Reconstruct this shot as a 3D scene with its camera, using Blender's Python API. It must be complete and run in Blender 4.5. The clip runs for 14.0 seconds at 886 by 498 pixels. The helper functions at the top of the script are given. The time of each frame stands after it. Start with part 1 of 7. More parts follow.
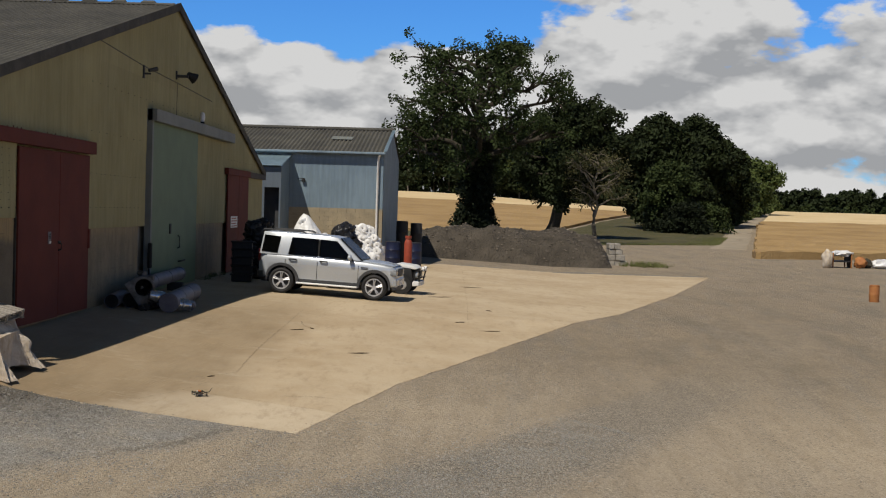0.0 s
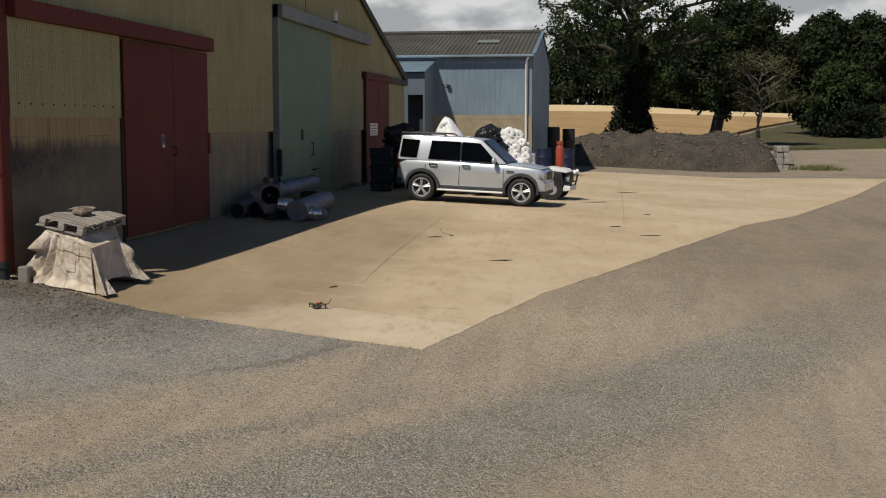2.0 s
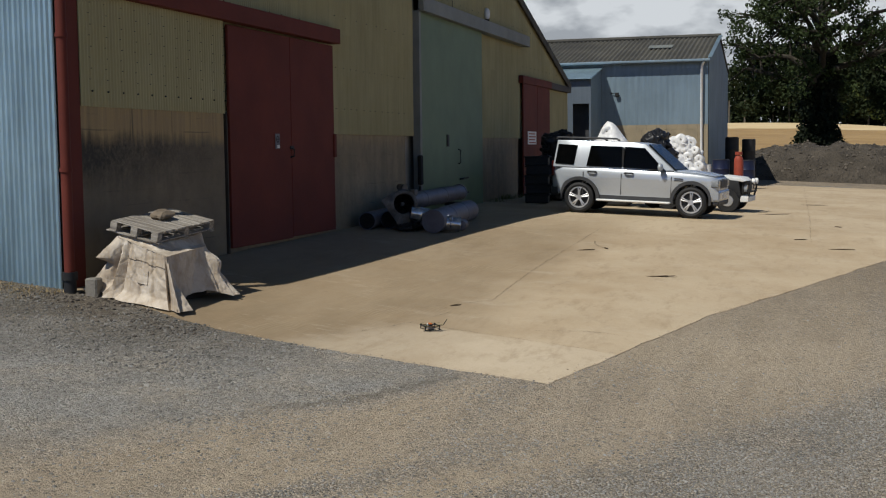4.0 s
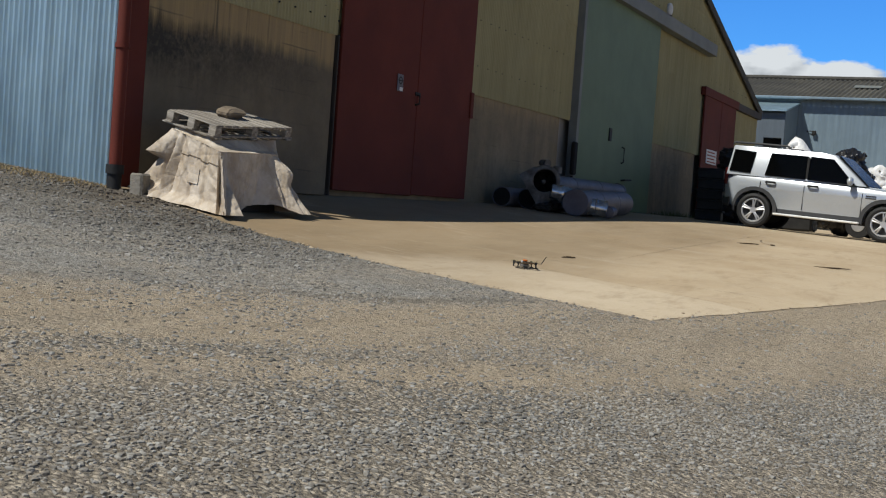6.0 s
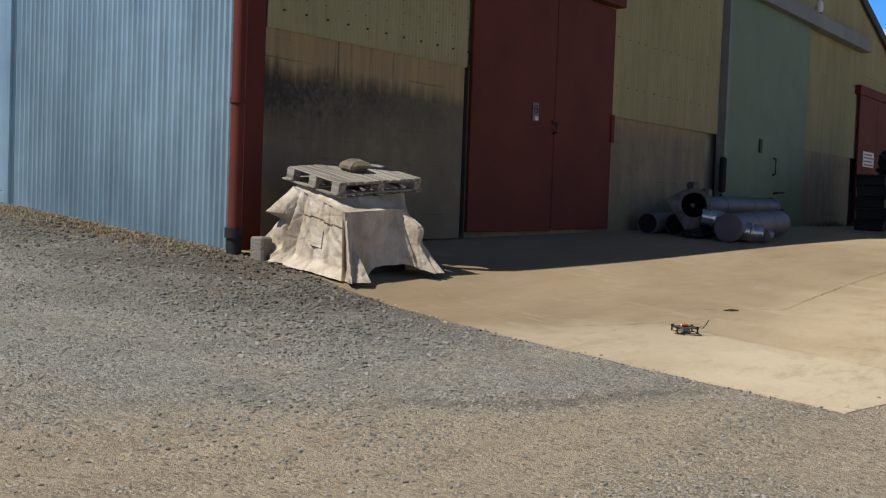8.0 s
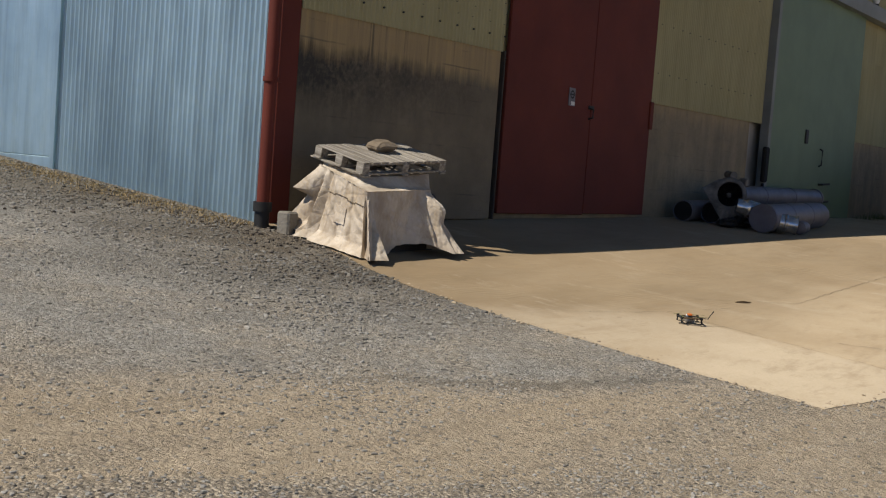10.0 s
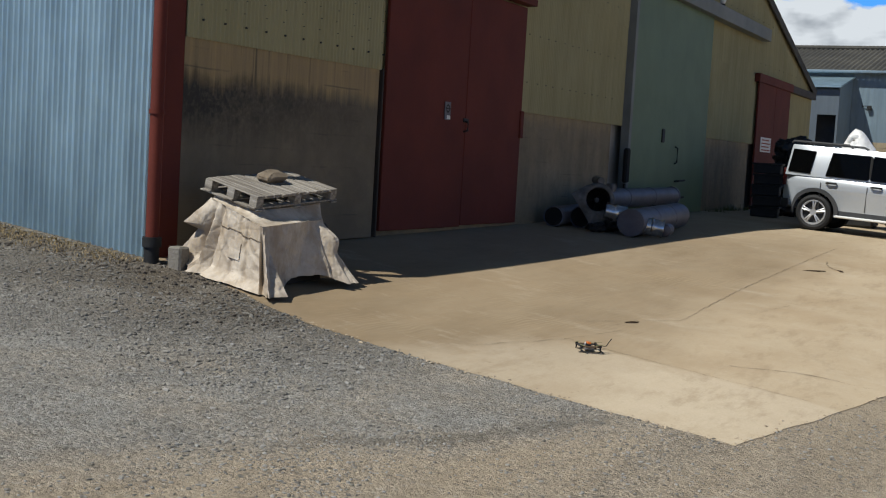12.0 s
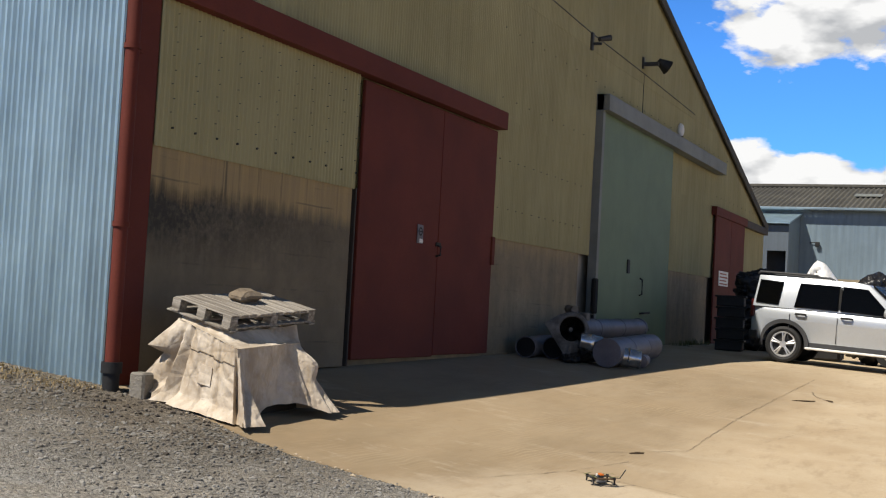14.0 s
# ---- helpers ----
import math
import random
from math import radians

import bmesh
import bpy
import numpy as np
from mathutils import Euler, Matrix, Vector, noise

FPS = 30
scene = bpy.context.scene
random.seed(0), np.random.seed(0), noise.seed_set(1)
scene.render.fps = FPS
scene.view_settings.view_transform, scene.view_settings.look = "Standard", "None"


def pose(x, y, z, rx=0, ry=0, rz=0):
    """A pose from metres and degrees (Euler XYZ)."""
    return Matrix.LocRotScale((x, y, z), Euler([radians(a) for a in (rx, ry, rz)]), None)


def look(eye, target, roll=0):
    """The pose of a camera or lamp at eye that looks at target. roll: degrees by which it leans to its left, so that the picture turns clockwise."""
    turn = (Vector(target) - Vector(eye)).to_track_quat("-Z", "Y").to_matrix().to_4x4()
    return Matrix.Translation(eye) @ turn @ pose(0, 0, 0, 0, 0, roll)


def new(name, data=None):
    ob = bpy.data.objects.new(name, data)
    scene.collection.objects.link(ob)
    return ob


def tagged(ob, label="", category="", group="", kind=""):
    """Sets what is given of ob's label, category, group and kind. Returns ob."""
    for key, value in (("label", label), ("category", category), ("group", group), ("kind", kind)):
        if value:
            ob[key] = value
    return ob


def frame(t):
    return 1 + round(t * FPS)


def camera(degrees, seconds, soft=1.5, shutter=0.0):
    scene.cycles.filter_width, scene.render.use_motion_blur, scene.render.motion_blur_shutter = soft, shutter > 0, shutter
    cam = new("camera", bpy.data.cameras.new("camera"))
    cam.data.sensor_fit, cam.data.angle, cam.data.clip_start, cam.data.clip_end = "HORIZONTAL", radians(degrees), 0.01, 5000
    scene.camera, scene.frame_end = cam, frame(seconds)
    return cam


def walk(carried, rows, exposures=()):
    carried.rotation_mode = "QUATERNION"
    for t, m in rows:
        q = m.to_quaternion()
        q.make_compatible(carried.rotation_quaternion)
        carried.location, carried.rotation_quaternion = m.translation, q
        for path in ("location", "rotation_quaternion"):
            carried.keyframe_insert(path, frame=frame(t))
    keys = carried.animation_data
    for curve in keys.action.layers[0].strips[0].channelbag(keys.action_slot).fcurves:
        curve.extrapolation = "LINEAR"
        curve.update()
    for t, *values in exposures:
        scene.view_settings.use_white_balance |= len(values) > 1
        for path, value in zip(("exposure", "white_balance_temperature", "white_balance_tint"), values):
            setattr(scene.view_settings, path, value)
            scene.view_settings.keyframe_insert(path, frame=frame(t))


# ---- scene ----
cam = camera(39.6, 14.0, soft=1.15)
PATH = [
    (0, (-19.377, -8.978, 3.113), (-17.378, -8.935, 3.051), 1.7),
    (0.5, (-18.354, -9.125, 2.908), (-16.367, -8.921, 2.809), 0.7),
    (1, (-17.647, -9.176, 2.796), (-15.664, -8.94, 2.693), 2.1),
    (1.5, (-17.091, -9.134, 2.699), (-15.115, -8.868, 2.54), 1.9),
    (2, (-16.557, -9.04, 2.584), (-14.588, -8.746, 2.385), -0.1),
    (2.5, (-15.844, -8.917, 2.645), (-13.88, -8.596, 2.445), -1.0),
    (3, (-15.06, -8.924, 2.623), (-13.097, -8.578, 2.462), 0.3),
    (3.5, (-14.074, -8.98, 2.386), (-12.145, -8.471, 2.251), 1.0),
    (3.7, (-13.765, -9.002, 2.303), (-11.845, -8.463, 2.144), -0.2),
    (5.8, (-10.73, -9.222, 0.543), (-8.923, -8.37, 0.46), 3.4),
    (6, (-10.429, -9.081, 0.503), (-8.626, -8.219, 0.429), 4.2),
    (6.5, (-9.811, -8.685, 0.483), (-8.04, -7.756, 0.447), 3.6),
    (7, (-9.503, -8.448, 0.645), (-7.76, -7.467, 0.641), 1.7),
    (7.2, (-9.457, -8.39, 0.739), (-7.729, -7.382, 0.724), 1.5),
    (9.3, (-9.388, -8.786, 1.32), (-7.71, -7.708, 1.167), 3.5),
    (9.5, (-9.397, -8.857, 1.29), (-7.731, -7.755, 1.181), 4.7),
    (10, (-9.488, -8.999, 1.192), (-7.847, -7.864, 1.054), 4.3),
    (10.5, (-9.549, -9.034, 1.15), (-7.876, -7.943, 1.034), 4.9),
    (11, (-9.628, -8.899, 1.216), (-7.895, -7.91, 1.082), 4.1),
    (11.5, (-9.732, -8.756, 1.393), (-7.985, -7.797, 1.225), 4.3),
    (12, (-9.77, -8.519, 1.66), (-7.999, -7.603, 1.507), 3.3),
    (12.5, (-9.774, -8.257, 1.919), (-8.003, -7.343, 1.755), 2.1),
    (13, (-9.728, -8.068, 1.961), (-7.978, -7.125, 1.738), 3.9),
    (13.5, (-9.449, -7.771, 1.764), (-7.646, -6.913, 1.653), 2.0),
    (14, (-9.109, -7.62, 1.37), (-7.294, -6.783, 1.456), 3.1),
]
walk(cam, [(t, look(eye, target, roll)) for t, eye, target, roll in PATH],
     exposures=[(0.0, -0.03, 6900, 10), (1.5, 0.06, 7000, 10), (2.2, 0.0, 6750, 9), (3.0, -0.05, 6480, 8), (3.7, -0.04, 6400, 8), (6.0, 0.14, 6430, 7), (7.0, 0.2, 6430, 7),
                (9.5, 0.30, 6850, 10), (10.5, 0.22, 6900, 10), (11.3, 0.07, 6450, 8), (12.5, 0.23, 6300, 7), (13.5, 0.25, 6450, 8), (14.0, 0.54, 6900, 10)])

# ---------- world, sun ----------
SUN = Vector((-0.64, 0.375, 1.0)).normalized()
world = bpy.data.worlds.new("sky")
scene.world = world
world.use_nodes = True
wn, wl = world.node_tree.nodes, world.node_tree.links
wn.clear()


def wnode(kind, **kw):
    n = wn.new(kind)
    for k, v in kw.items():
        n.inputs[k].default_value = v
    return n


w_out = wn.new("ShaderNodeOutputWorld")
w_bg = wn.new("ShaderNodeBackground")
w_bg.inputs["Strength"].default_value = 0.044
sky = wn.new("ShaderNodeTexSky")
sky.sky_type = "NISHITA"
sky.sun_disc = False
sky.sun_elevation = math.asin(SUN.z)
sky.sun_rotation = math.atan2(SUN.x, SUN.y)
sky.air_density, sky.dust_density, sky.ozone_density = 1.0, 0.3, 2.2
w_geo = wn.new("ShaderNodeTexCoord")
w_sep = wn.new("ShaderNodeSeparateXYZ")
wl.new(w_geo.outputs["Generated"], w_sep.inputs[0])
w_up = wn.new("ShaderNodeMath")
w_up.operation = "MAXIMUM"
w_up.inputs[1].default_value = 0.0
wl.new(w_sep.outputs["Z"], w_up.inputs[0])
def sky_noise(loc, scale, detail):
    m = wn.new("ShaderNodeMapping")
    m.inputs["Location"].default_value = loc
    m.inputs["Scale"].default_value = (1.0, 1.0, 2.1)
    wl.new(w_geo.outputs["Generated"], m.inputs[0])
    n = wnode("ShaderNodeTexNoise", Scale=scale, Detail=detail, Roughness=0.55)
    wl.new(m.outputs[0], n.inputs["Vector"])
    return n.outputs["Fac"]


def sky_billow(lift):
    """Rounded heaps, each bulging towards the middle of its cell."""
    m = wn.new("ShaderNodeMapping")
    m.inputs["Location"].default_value = (0.7, 0.2, 0.4 + lift)
    m.inputs["Scale"].default_value = (1.0, 1.0, 2.0)
    wl.new(w_geo.outputs["Generated"], m.inputs[0])
    n = wn.new("ShaderNodeTexVoronoi")
    n.feature = "SMOOTH_F1"
    for k, v in (("Scale", 11.0), ("Detail", 4.0), ("Roughness", 0.55), ("Smoothness", 0.35)):
        n.inputs[k].default_value = v
    wl.new(m.outputs[0], n.inputs["Vector"])
    return n.outputs["Distance"]


def sky_math(op, a, b, c=None):
    n = wn.new("ShaderNodeMath")
    n.operation = op
    for i, v in enumerate((a, b, c)):
        if v is None:
            continue
        if isinstance(v, (int, float)):
            n.inputs[i].default_value = v
        else:
            wl.new(v, n.inputs[i])
    return n.outputs[0]


CLOUD = (0.35, 1.10, 0.55)
w_n1 = sky_noise(CLOUD, 6.5, 12.0)
w_n3 = sky_noise((2.1, 0.4, 1.7), 15.0, 8.0)
w_v1, w_v2 = sky_billow(0.0), sky_billow(0.035)
w_n2 = sky_noise((CLOUD[0], CLOUD[1], CLOUD[2] + 0.05), 6.5, 9.0)


def sky_span(v, lo, hi, to0, to1):
    n = wn.new("ShaderNodeMapRange")
    n.interpolation_type = "SMOOTHSTEP"
    for k, x in (("From Min", lo), ("From Max", hi), ("To Min", to0), ("To Max", to1)):
        n.inputs[k].default_value = x
    wl.new(v, n.inputs["Value"])
    return n.outputs[0]


def sky_puff(y, z, ry, rz):
    """1 in the middle of a heap of cloud, 0 at its rim."""
    a = sky_math("DIVIDE", sky_math("SUBTRACT", w_sep.outputs["Y"], y), ry)
    b = sky_math("DIVIDE", sky_math("SUBTRACT", w_up.outputs[0], z), rz)
    return sky_span(sky_math("ADD", sky_math("MULTIPLY", a, a), sky_math("MULTIPLY", b, b)), 0.0, 1.0, 1.0, 0.0)


w_top = sky_span(w_sep.outputs["Y"], -0.02, 0.09, 0.25, 0.120)      # the bank stands higher away from the barn
w_low = sky_math("MULTIPLY", sky_math("MINIMUM", sky_math("MAXIMUM", sky_math("DIVIDE", sky_math("SUBTRACT", w_top, w_up.outputs[0]), 0.03), -1.0), 1.0), 0.085)
w_high = sky_math("ADD", sky_span(w_up.outputs[0], 0.22, 0.36, 0.0, -0.045), sky_span(w_up.outputs[0], 0.09, 0.16, 0.17, 0.0))
w_heap = sky_math("MULTIPLY", sky_puff(0.140, 0.235, 0.110, 0.075), 0.27)
w_rift = sky_math("ADD", sky_math("MULTIPLY", sky_puff(-0.185, 0.160, 0.055, 0.022), 0.07), sky_math("ADD", sky_math("MULTIPLY", sky_puff(-0.275, 0.125, 0.040, 0.030), 0.03), sky_math("MULTIPLY", sky_puff(0.01, 0.170, 0.06, 0.03), 0.10)))
w_sum = sky_math("SUBTRACT", sky_math("ADD", sky_math("ADD", sky_math("ADD", w_n1, sky_math("ADD", sky_math("MULTIPLY", sky_math("SUBTRACT", w_n3, 0.5), 0.10), sky_math("MULTIPLY", sky_math("SUBTRACT", 0.62, w_v1), 0.13))), w_low), sky_math("ADD", w_high, w_heap)), w_rift)
w_ramp = wn.new("ShaderNodeValToRGB")
w_ramp.color_ramp.elements[0].position, w_ramp.color_ramp.elements[1].position = 0.485, 0.535
wl.new(w_sum, w_ramp.inputs[0])
w_lit = sky_math("MULTIPLY_ADD", sky_math("ADD", sky_math("SUBTRACT", w_n1, w_n2), sky_math("MULTIPLY", sky_math("SUBTRACT", w_v2, w_v1), 0.45)), 4.0, 0.60)
w_shade = wn.new("ShaderNodeValToRGB")
w_shade.color_ramp.elements[0].position, w_shade.color_ramp.elements[1].position = 0.0, 1.0
w_shade.color_ramp.elements[0].color = (7.8, 8.3, 9.1, 1)
w_shade.color_ramp.elements[1].color = (14.6, 15.1, 15.8, 1)
wl.new(w_lit, w_shade.inputs[0])
w_blue = wn.new("ShaderNodeMix")
w_blue.data_type, w_blue.blend_type = "RGBA", "MULTIPLY"
w_blue.inputs["Factor"].default_value = 1.0
w_tint = wn.new("ShaderNodeMix")
w_tint.data_type = "RGBA"
w_tint.inputs["A"].default_value = (0.40, 1.06, 2.05, 1)
w_tint.inputs["B"].default_value = (0.95, 1.02, 1.0, 1)
w_rise = wn.new("ShaderNodeMapRange")
for k, v in (("From Min", 0.25), ("From Max", 0.55)):
    w_rise.inputs[k].default_value = v
wl.new(w_up.outputs[0], w_rise.inputs["Value"])
wl.new(w_rise.outputs[0], w_tint.inputs["Factor"])
wl.new(w_tint.outputs["Result"], w_blue.inputs["B"])
wl.new(sky.outputs[0], w_blue.inputs["A"])
w_deep = wn.new("ShaderNodeMapRange")      # the blue deepens towards the zenith
for k, v in (("From Min", 0.2), ("From Max", 0.6), ("To Min", 1.5), ("To Max", 0.62)):
    w_deep.inputs[k].default_value = v
wl.new(w_up.outputs[0], w_deep.inputs["Value"])
w_bright = wn.new("ShaderNodeVectorMath")
w_bright.operation = "SCALE"
wl.new(w_blue.outputs["Result"], w_bright.inputs[0])
wl.new(w_deep.outputs[0], w_bright.inputs["Scale"])
w_mix = wn.new("ShaderNodeMix")
w_mix.data_type = "RGBA"
wl.new(w_ramp.outputs[0], w_mix.inputs["Factor"])
wl.new(w_bright.outputs[0], w_mix.inputs["A"])
wl.new(w_shade.outputs[0], w_mix.inputs["B"])
wl.new(w_mix.outputs["Result"], w_bg.inputs[0])
wl.new(w_bg.outputs[0], w_out.inputs[0])

sun_data = bpy.data.lights.new("sun", "SUN")
sun_data.energy, sun_data.angle, sun_data.color = 4.6, radians(0.53), (1.0, 0.955, 0.88)
sun_ob = new("sun", sun_data)
sun_ob.matrix_world = look(SUN * 50, (0, 0, 0))
scene.view_settings.exposure = 0.0


# ---------- materials ----------
def rgb(c):
    return (c[0], c[1], c[2], 1.0)


class Mat:
    """A principled material with helpers that chain nodes."""

    def __init__(self, name, rough=0.7, metal=0.0):
        self.m = bpy.data.materials.new(name)
        self.m.use_nodes = True
        self.t = self.m.node_tree
        self.b = self.t.nodes["Principled BSDF"]
        self.b.inputs["Roughness"].default_value = rough
        self.b.inputs["Metallic"].default_value = metal
        self.co = self.t.nodes.new("ShaderNodeTexCoord").outputs["Object"]

    def link(self, a, b):
        self.t.links.new(a, b)

    def scaled(self, s, loc=(0, 0, 0)):
        n = self.t.nodes.new("ShaderNodeMapping")
        n.inputs["Scale"].default_value = s if isinstance(s, tuple) else (s, s, s)
        n.inputs["Location"].default_value = loc
        self.link(self.co, n.inputs[0])
        return n.outputs[0]

    def noise(self, scale, detail=4.0, rough=0.55, lo=0.35, hi=0.65, stretch=None, loc=(0, 0, 0)):
        n = self.t.nodes.new("ShaderNodeTexNoise")
        n.inputs["Scale"].default_value, n.inputs["Detail"].default_value, n.inputs["Roughness"].default_value = scale, detail, rough
        self.link(self.scaled(stretch or 1.0, loc), n.inputs["Vector"])
        return self.span(n.outputs["Fac"], lo, hi)

    def cells(self, scale, feature="F1", lo=0.0, hi=1.0, out="Distance"):
        n = self.t.nodes.new("ShaderNodeTexVoronoi")
        n.feature = feature
        n.inputs["Scale"].default_value = scale
        self.link(self.co, n.inputs["Vector"])
        return self.span(n.outputs[out], lo, hi)

    def span(self, v, lo, hi, to0=0.0, to1=1.0):
        n = self.t.nodes.new("ShaderNodeMapRange")
        for k, x in (("From Min", lo), ("From Max", hi), ("To Min", to0), ("To Max", to1)):
            n.inputs[k].default_value = x
        self.link(v, n.inputs["Value"])
        return n.outputs[0]

    def axis(self, i):
        n = self.t.nodes.new("ShaderNodeSeparateXYZ")
        self.link(self.co, n.inputs[0])
        return n.outputs[i]

    def math(self, op, a, b):
        n = self.t.nodes.new("ShaderNodeMath")
        n.operation = op
        for i, v in enumerate((a, b)):
            if isinstance(v, (int, float)):
                n.inputs[i].default_value = v
            else:
                self.link(v, n.inputs[i])
        return n.outputs[0]

    def mix(self, f, a, b, blend="MIX"):
        n = self.t.nodes.new("ShaderNodeMix")
        n.data_type, n.blend_type = "RGBA", blend
        for key, v in (("Factor", f), ("A", a), ("B", b)):
            if isinstance(v, (int, float)):
                n.inputs[key].default_value = v
            elif isinstance(v, tuple):
                n.inputs[key].default_value = rgb(v)
            else:
                self.link(v, n.inputs[key])
        return n.outputs["Result"]

    def random(self):
        return self.t.nodes.new("ShaderNodeObjectInfo").outputs["Random"]

    def island(self):
        return self.t.nodes.new("ShaderNodeNewGeometry").outputs["Random Per Island"]

    def colour(self, v):
        if isinstance(v, tuple):
            self.b.inputs["Base Color"].default_value = rgb(v)
        else:
            self.link(v, self.b.inputs["Base Color"])
        return self

    def bump(self, h, strength=0.4, dist=0.01):
        n = self.t.nodes.new("ShaderNodeBump")
        n.inputs["Strength"].default_value, n.inputs["Distance"].default_value = strength, dist
        self.link(h, n.inputs["Height"])
        self.link(n.outputs[0], self.b.inputs["Normal"])
        return self

    def rough(self, v):
        self.link(v, self.b.inputs["Roughness"])
        return self


def simple(name, c1, c2, scale=3.0, rough=0.7, metal=0.0, bump=0.3, fine=60.0, dist=0.004, stretch=None):
    m = Mat(name, rough, metal)
    a = m.mix(m.noise(scale, 5, 0.6, stretch=stretch), c1, c2)
    g = m.noise(fine, 3, 0.6, 0.3, 0.7)
    m.colour(m.mix(m.math("MULTIPLY", g, 0.35), a, tuple(0.6 * x for x in c2)))
    if bump:
        m.bump(g, bump, dist)
    m.b.inputs["Specular IOR Level"].default_value = 0.3
    return m.m


def gravel_material():
    """Packed tan dust, a grey made-up patch beside the slab, and a belt of loose grey chippings, laid in strips along one line of travel."""
    m = Mat("gravel", 0.95)
    m.b.inputs["Specular IOR Level"].default_value = 0.2
    x, y = m.axis(0), m.axis(1)
    lie = m.math("ADD", m.math("MULTIPLY", x, 0.47), m.math("MULTIPLY", y, 0.88))
    along = m.t.nodes.new("ShaderNodeMapping")
    along.inputs["Rotation"].default_value = (0, 0, radians(28.1))
    along.inputs["Scale"].default_value = (0.16, 1.0, 1.0)
    m.link(m.co, along.inputs[0])

    def strip_noise(scale, detail, lo, hi):
        n = m.t.nodes.new("ShaderNodeTexNoise")
        n.inputs["Scale"].default_value, n.inputs["Detail"].default_value, n.inputs["Roughness"].default_value = scale, detail, 0.65
        m.link(along.outputs[0], n.inputs["Vector"])
        return m.span(n.outputs["Fac"], lo, hi)

    wander = m.math("MULTIPLY", m.math("SUBTRACT", m.noise(0.55, 4, 0.6, 0.0, 1.0), 0.5), 0.9)
    fray = m.math("MULTIPLY", m.math("SUBTRACT", m.noise(5.0, 6, 0.75, 0.0, 1.0), 0.5), 0.55)
    v = m.math("ADD", lie, m.math("ADD", wander, fray))
    grey = m.math("MULTIPLY", m.span(v, -5.86, -5.22), m.span(x, 0.6, -0.6))
    belt = m.math("MULTIPLY", m.math("MULTIPLY", m.span(v, -8.0, -8.35), m.span(v, -10.4, -9.7)), m.span(x, 9.0, 1.0, 0.15, 1.0))
    ridge = m.math("MULTIPLY", m.math("MULTIPLY", m.span(v, -7.15, -7.3), m.span(v, -7.75, -7.5)), m.span(x, -2.0, -5.0))
    streaks = m.math("MULTIPLY", strip_noise(1.5, 6, 0.50, 0.66), 0.42)
    loose = m.math("MAXIMUM", m.math("MAXIMUM", belt, m.math("MULTIPLY", ridge, 0.8)), streaks)
    big = m.noise(0.13, 5, 0.6, 0.40, 0.60)
    mid = m.noise(1.7, 6, 0.7, 0.35, 0.65)
    c = m.mix(big, (0.410, 0.338, 0.250), (0.455, 0.370, 0.264))
    c = m.mix(m.math("MULTIPLY", mid, 0.45), c, (0.500, 0.415, 0.305))
    c = m.mix(m.math("MULTIPLY", strip_noise(2.6, 6, 0.46, 0.62), 0.30), c, (0.270, 0.214, 0.145))
    c = m.mix(m.math("MULTIPLY", m.span(x, 2.0, 10.0), 0.72), c, m.mix(mid, (0.185, 0.149, 0.106), (0.265, 0.209, 0.145)))
    ruts = m.math("MULTIPLY", m.noise(0.55, 7, 0.72, 0.46, 0.64, stretch=(0.28, 1.0, 1.0), loc=(1.0, 4.0, 0.0)), m.span(x, 1.0, 8.0))
    c = m.mix(m.math("MULTIPLY", ruts, 0.5), c, (0.150, 0.128, 0.100))
    dust = m.math("MULTIPLY", m.noise(0.4, 6, 0.7, 0.56, 0.68, stretch=(0.35, 1.0, 1.0), loc=(9.0, 2.0, 0.0)), m.span(x, 1.0, 8.0))
    c = m.mix(m.math("MULTIPLY", dust, 0.35), c, (0.37, 0.29, 0.195))
    c = m.mix(m.math("MULTIPLY", loose, 0.50), c, (0.350, 0.326, 0.286))
    c = m.mix(m.math("MULTIPLY", grey, m.math("SUBTRACT", m.math("ADD", m.math("MULTIPLY", mid, 0.18), 0.78), m.math("MULTIPLY", m.noise(0.75, 6, 0.72, 0.46, 0.66, loc=(8.0, 5.0, 0.0)), 0.42))), c, m.mix(m.noise(0.9, 6, 0.7, 0.36, 0.64, loc=(3.0, 8.0, 0.0)), (0.345, 0.340, 0.318), (0.235, 0.232, 0.218)))
    rim = m.math("MULTIPLY", m.math("MULTIPLY", m.span(v, -5.62, -5.50), m.span(v, -5.36, -5.46)), m.math("MULTIPLY", m.span(x, -4.2, -3.2), m.span(x, -0.9, -1.5)))
    c = m.mix(m.math("MULTIPLY", rim, 0.55), c, (0.105, 0.098, 0.086))
    stain = m.math("MULTIPLY", m.math("MULTIPLY", m.span(x, -3.4, -1.2), m.span(y, -4.4, -2.2)), m.noise(0.9, 6, 0.72, 0.26, 0.54, loc=(3.0, 8.0, 0.0)))
    c = m.mix(m.math("MULTIPLY", stain, 0.80), c, (0.112, 0.104, 0.092))
    soil = m.math("MULTIPLY", m.math("MULTIPLY", m.span(x, -2.4, -0.8), m.span(y, -3.4, -1.4)), m.noise(1.6, 5, 0.7, 0.28, 0.55))
    c = m.mix(m.math("MULTIPLY", soil, 0.85), c, (0.112, 0.090, 0.066))
    n = m.t.nodes.new("ShaderNodeTexVoronoi")
    n.inputs["Scale"].default_value = 38.0
    m.link(m.co, n.inputs["Vector"])
    bw = m.t.nodes.new("ShaderNodeRGBToBW")
    m.link(n.outputs["Color"], bw.inputs[0])
    spread = m.span(bw.outputs[0], 0.2, 0.8, 0.45, 1.55)
    comb = m.t.nodes.new("ShaderNodeCombineColor")
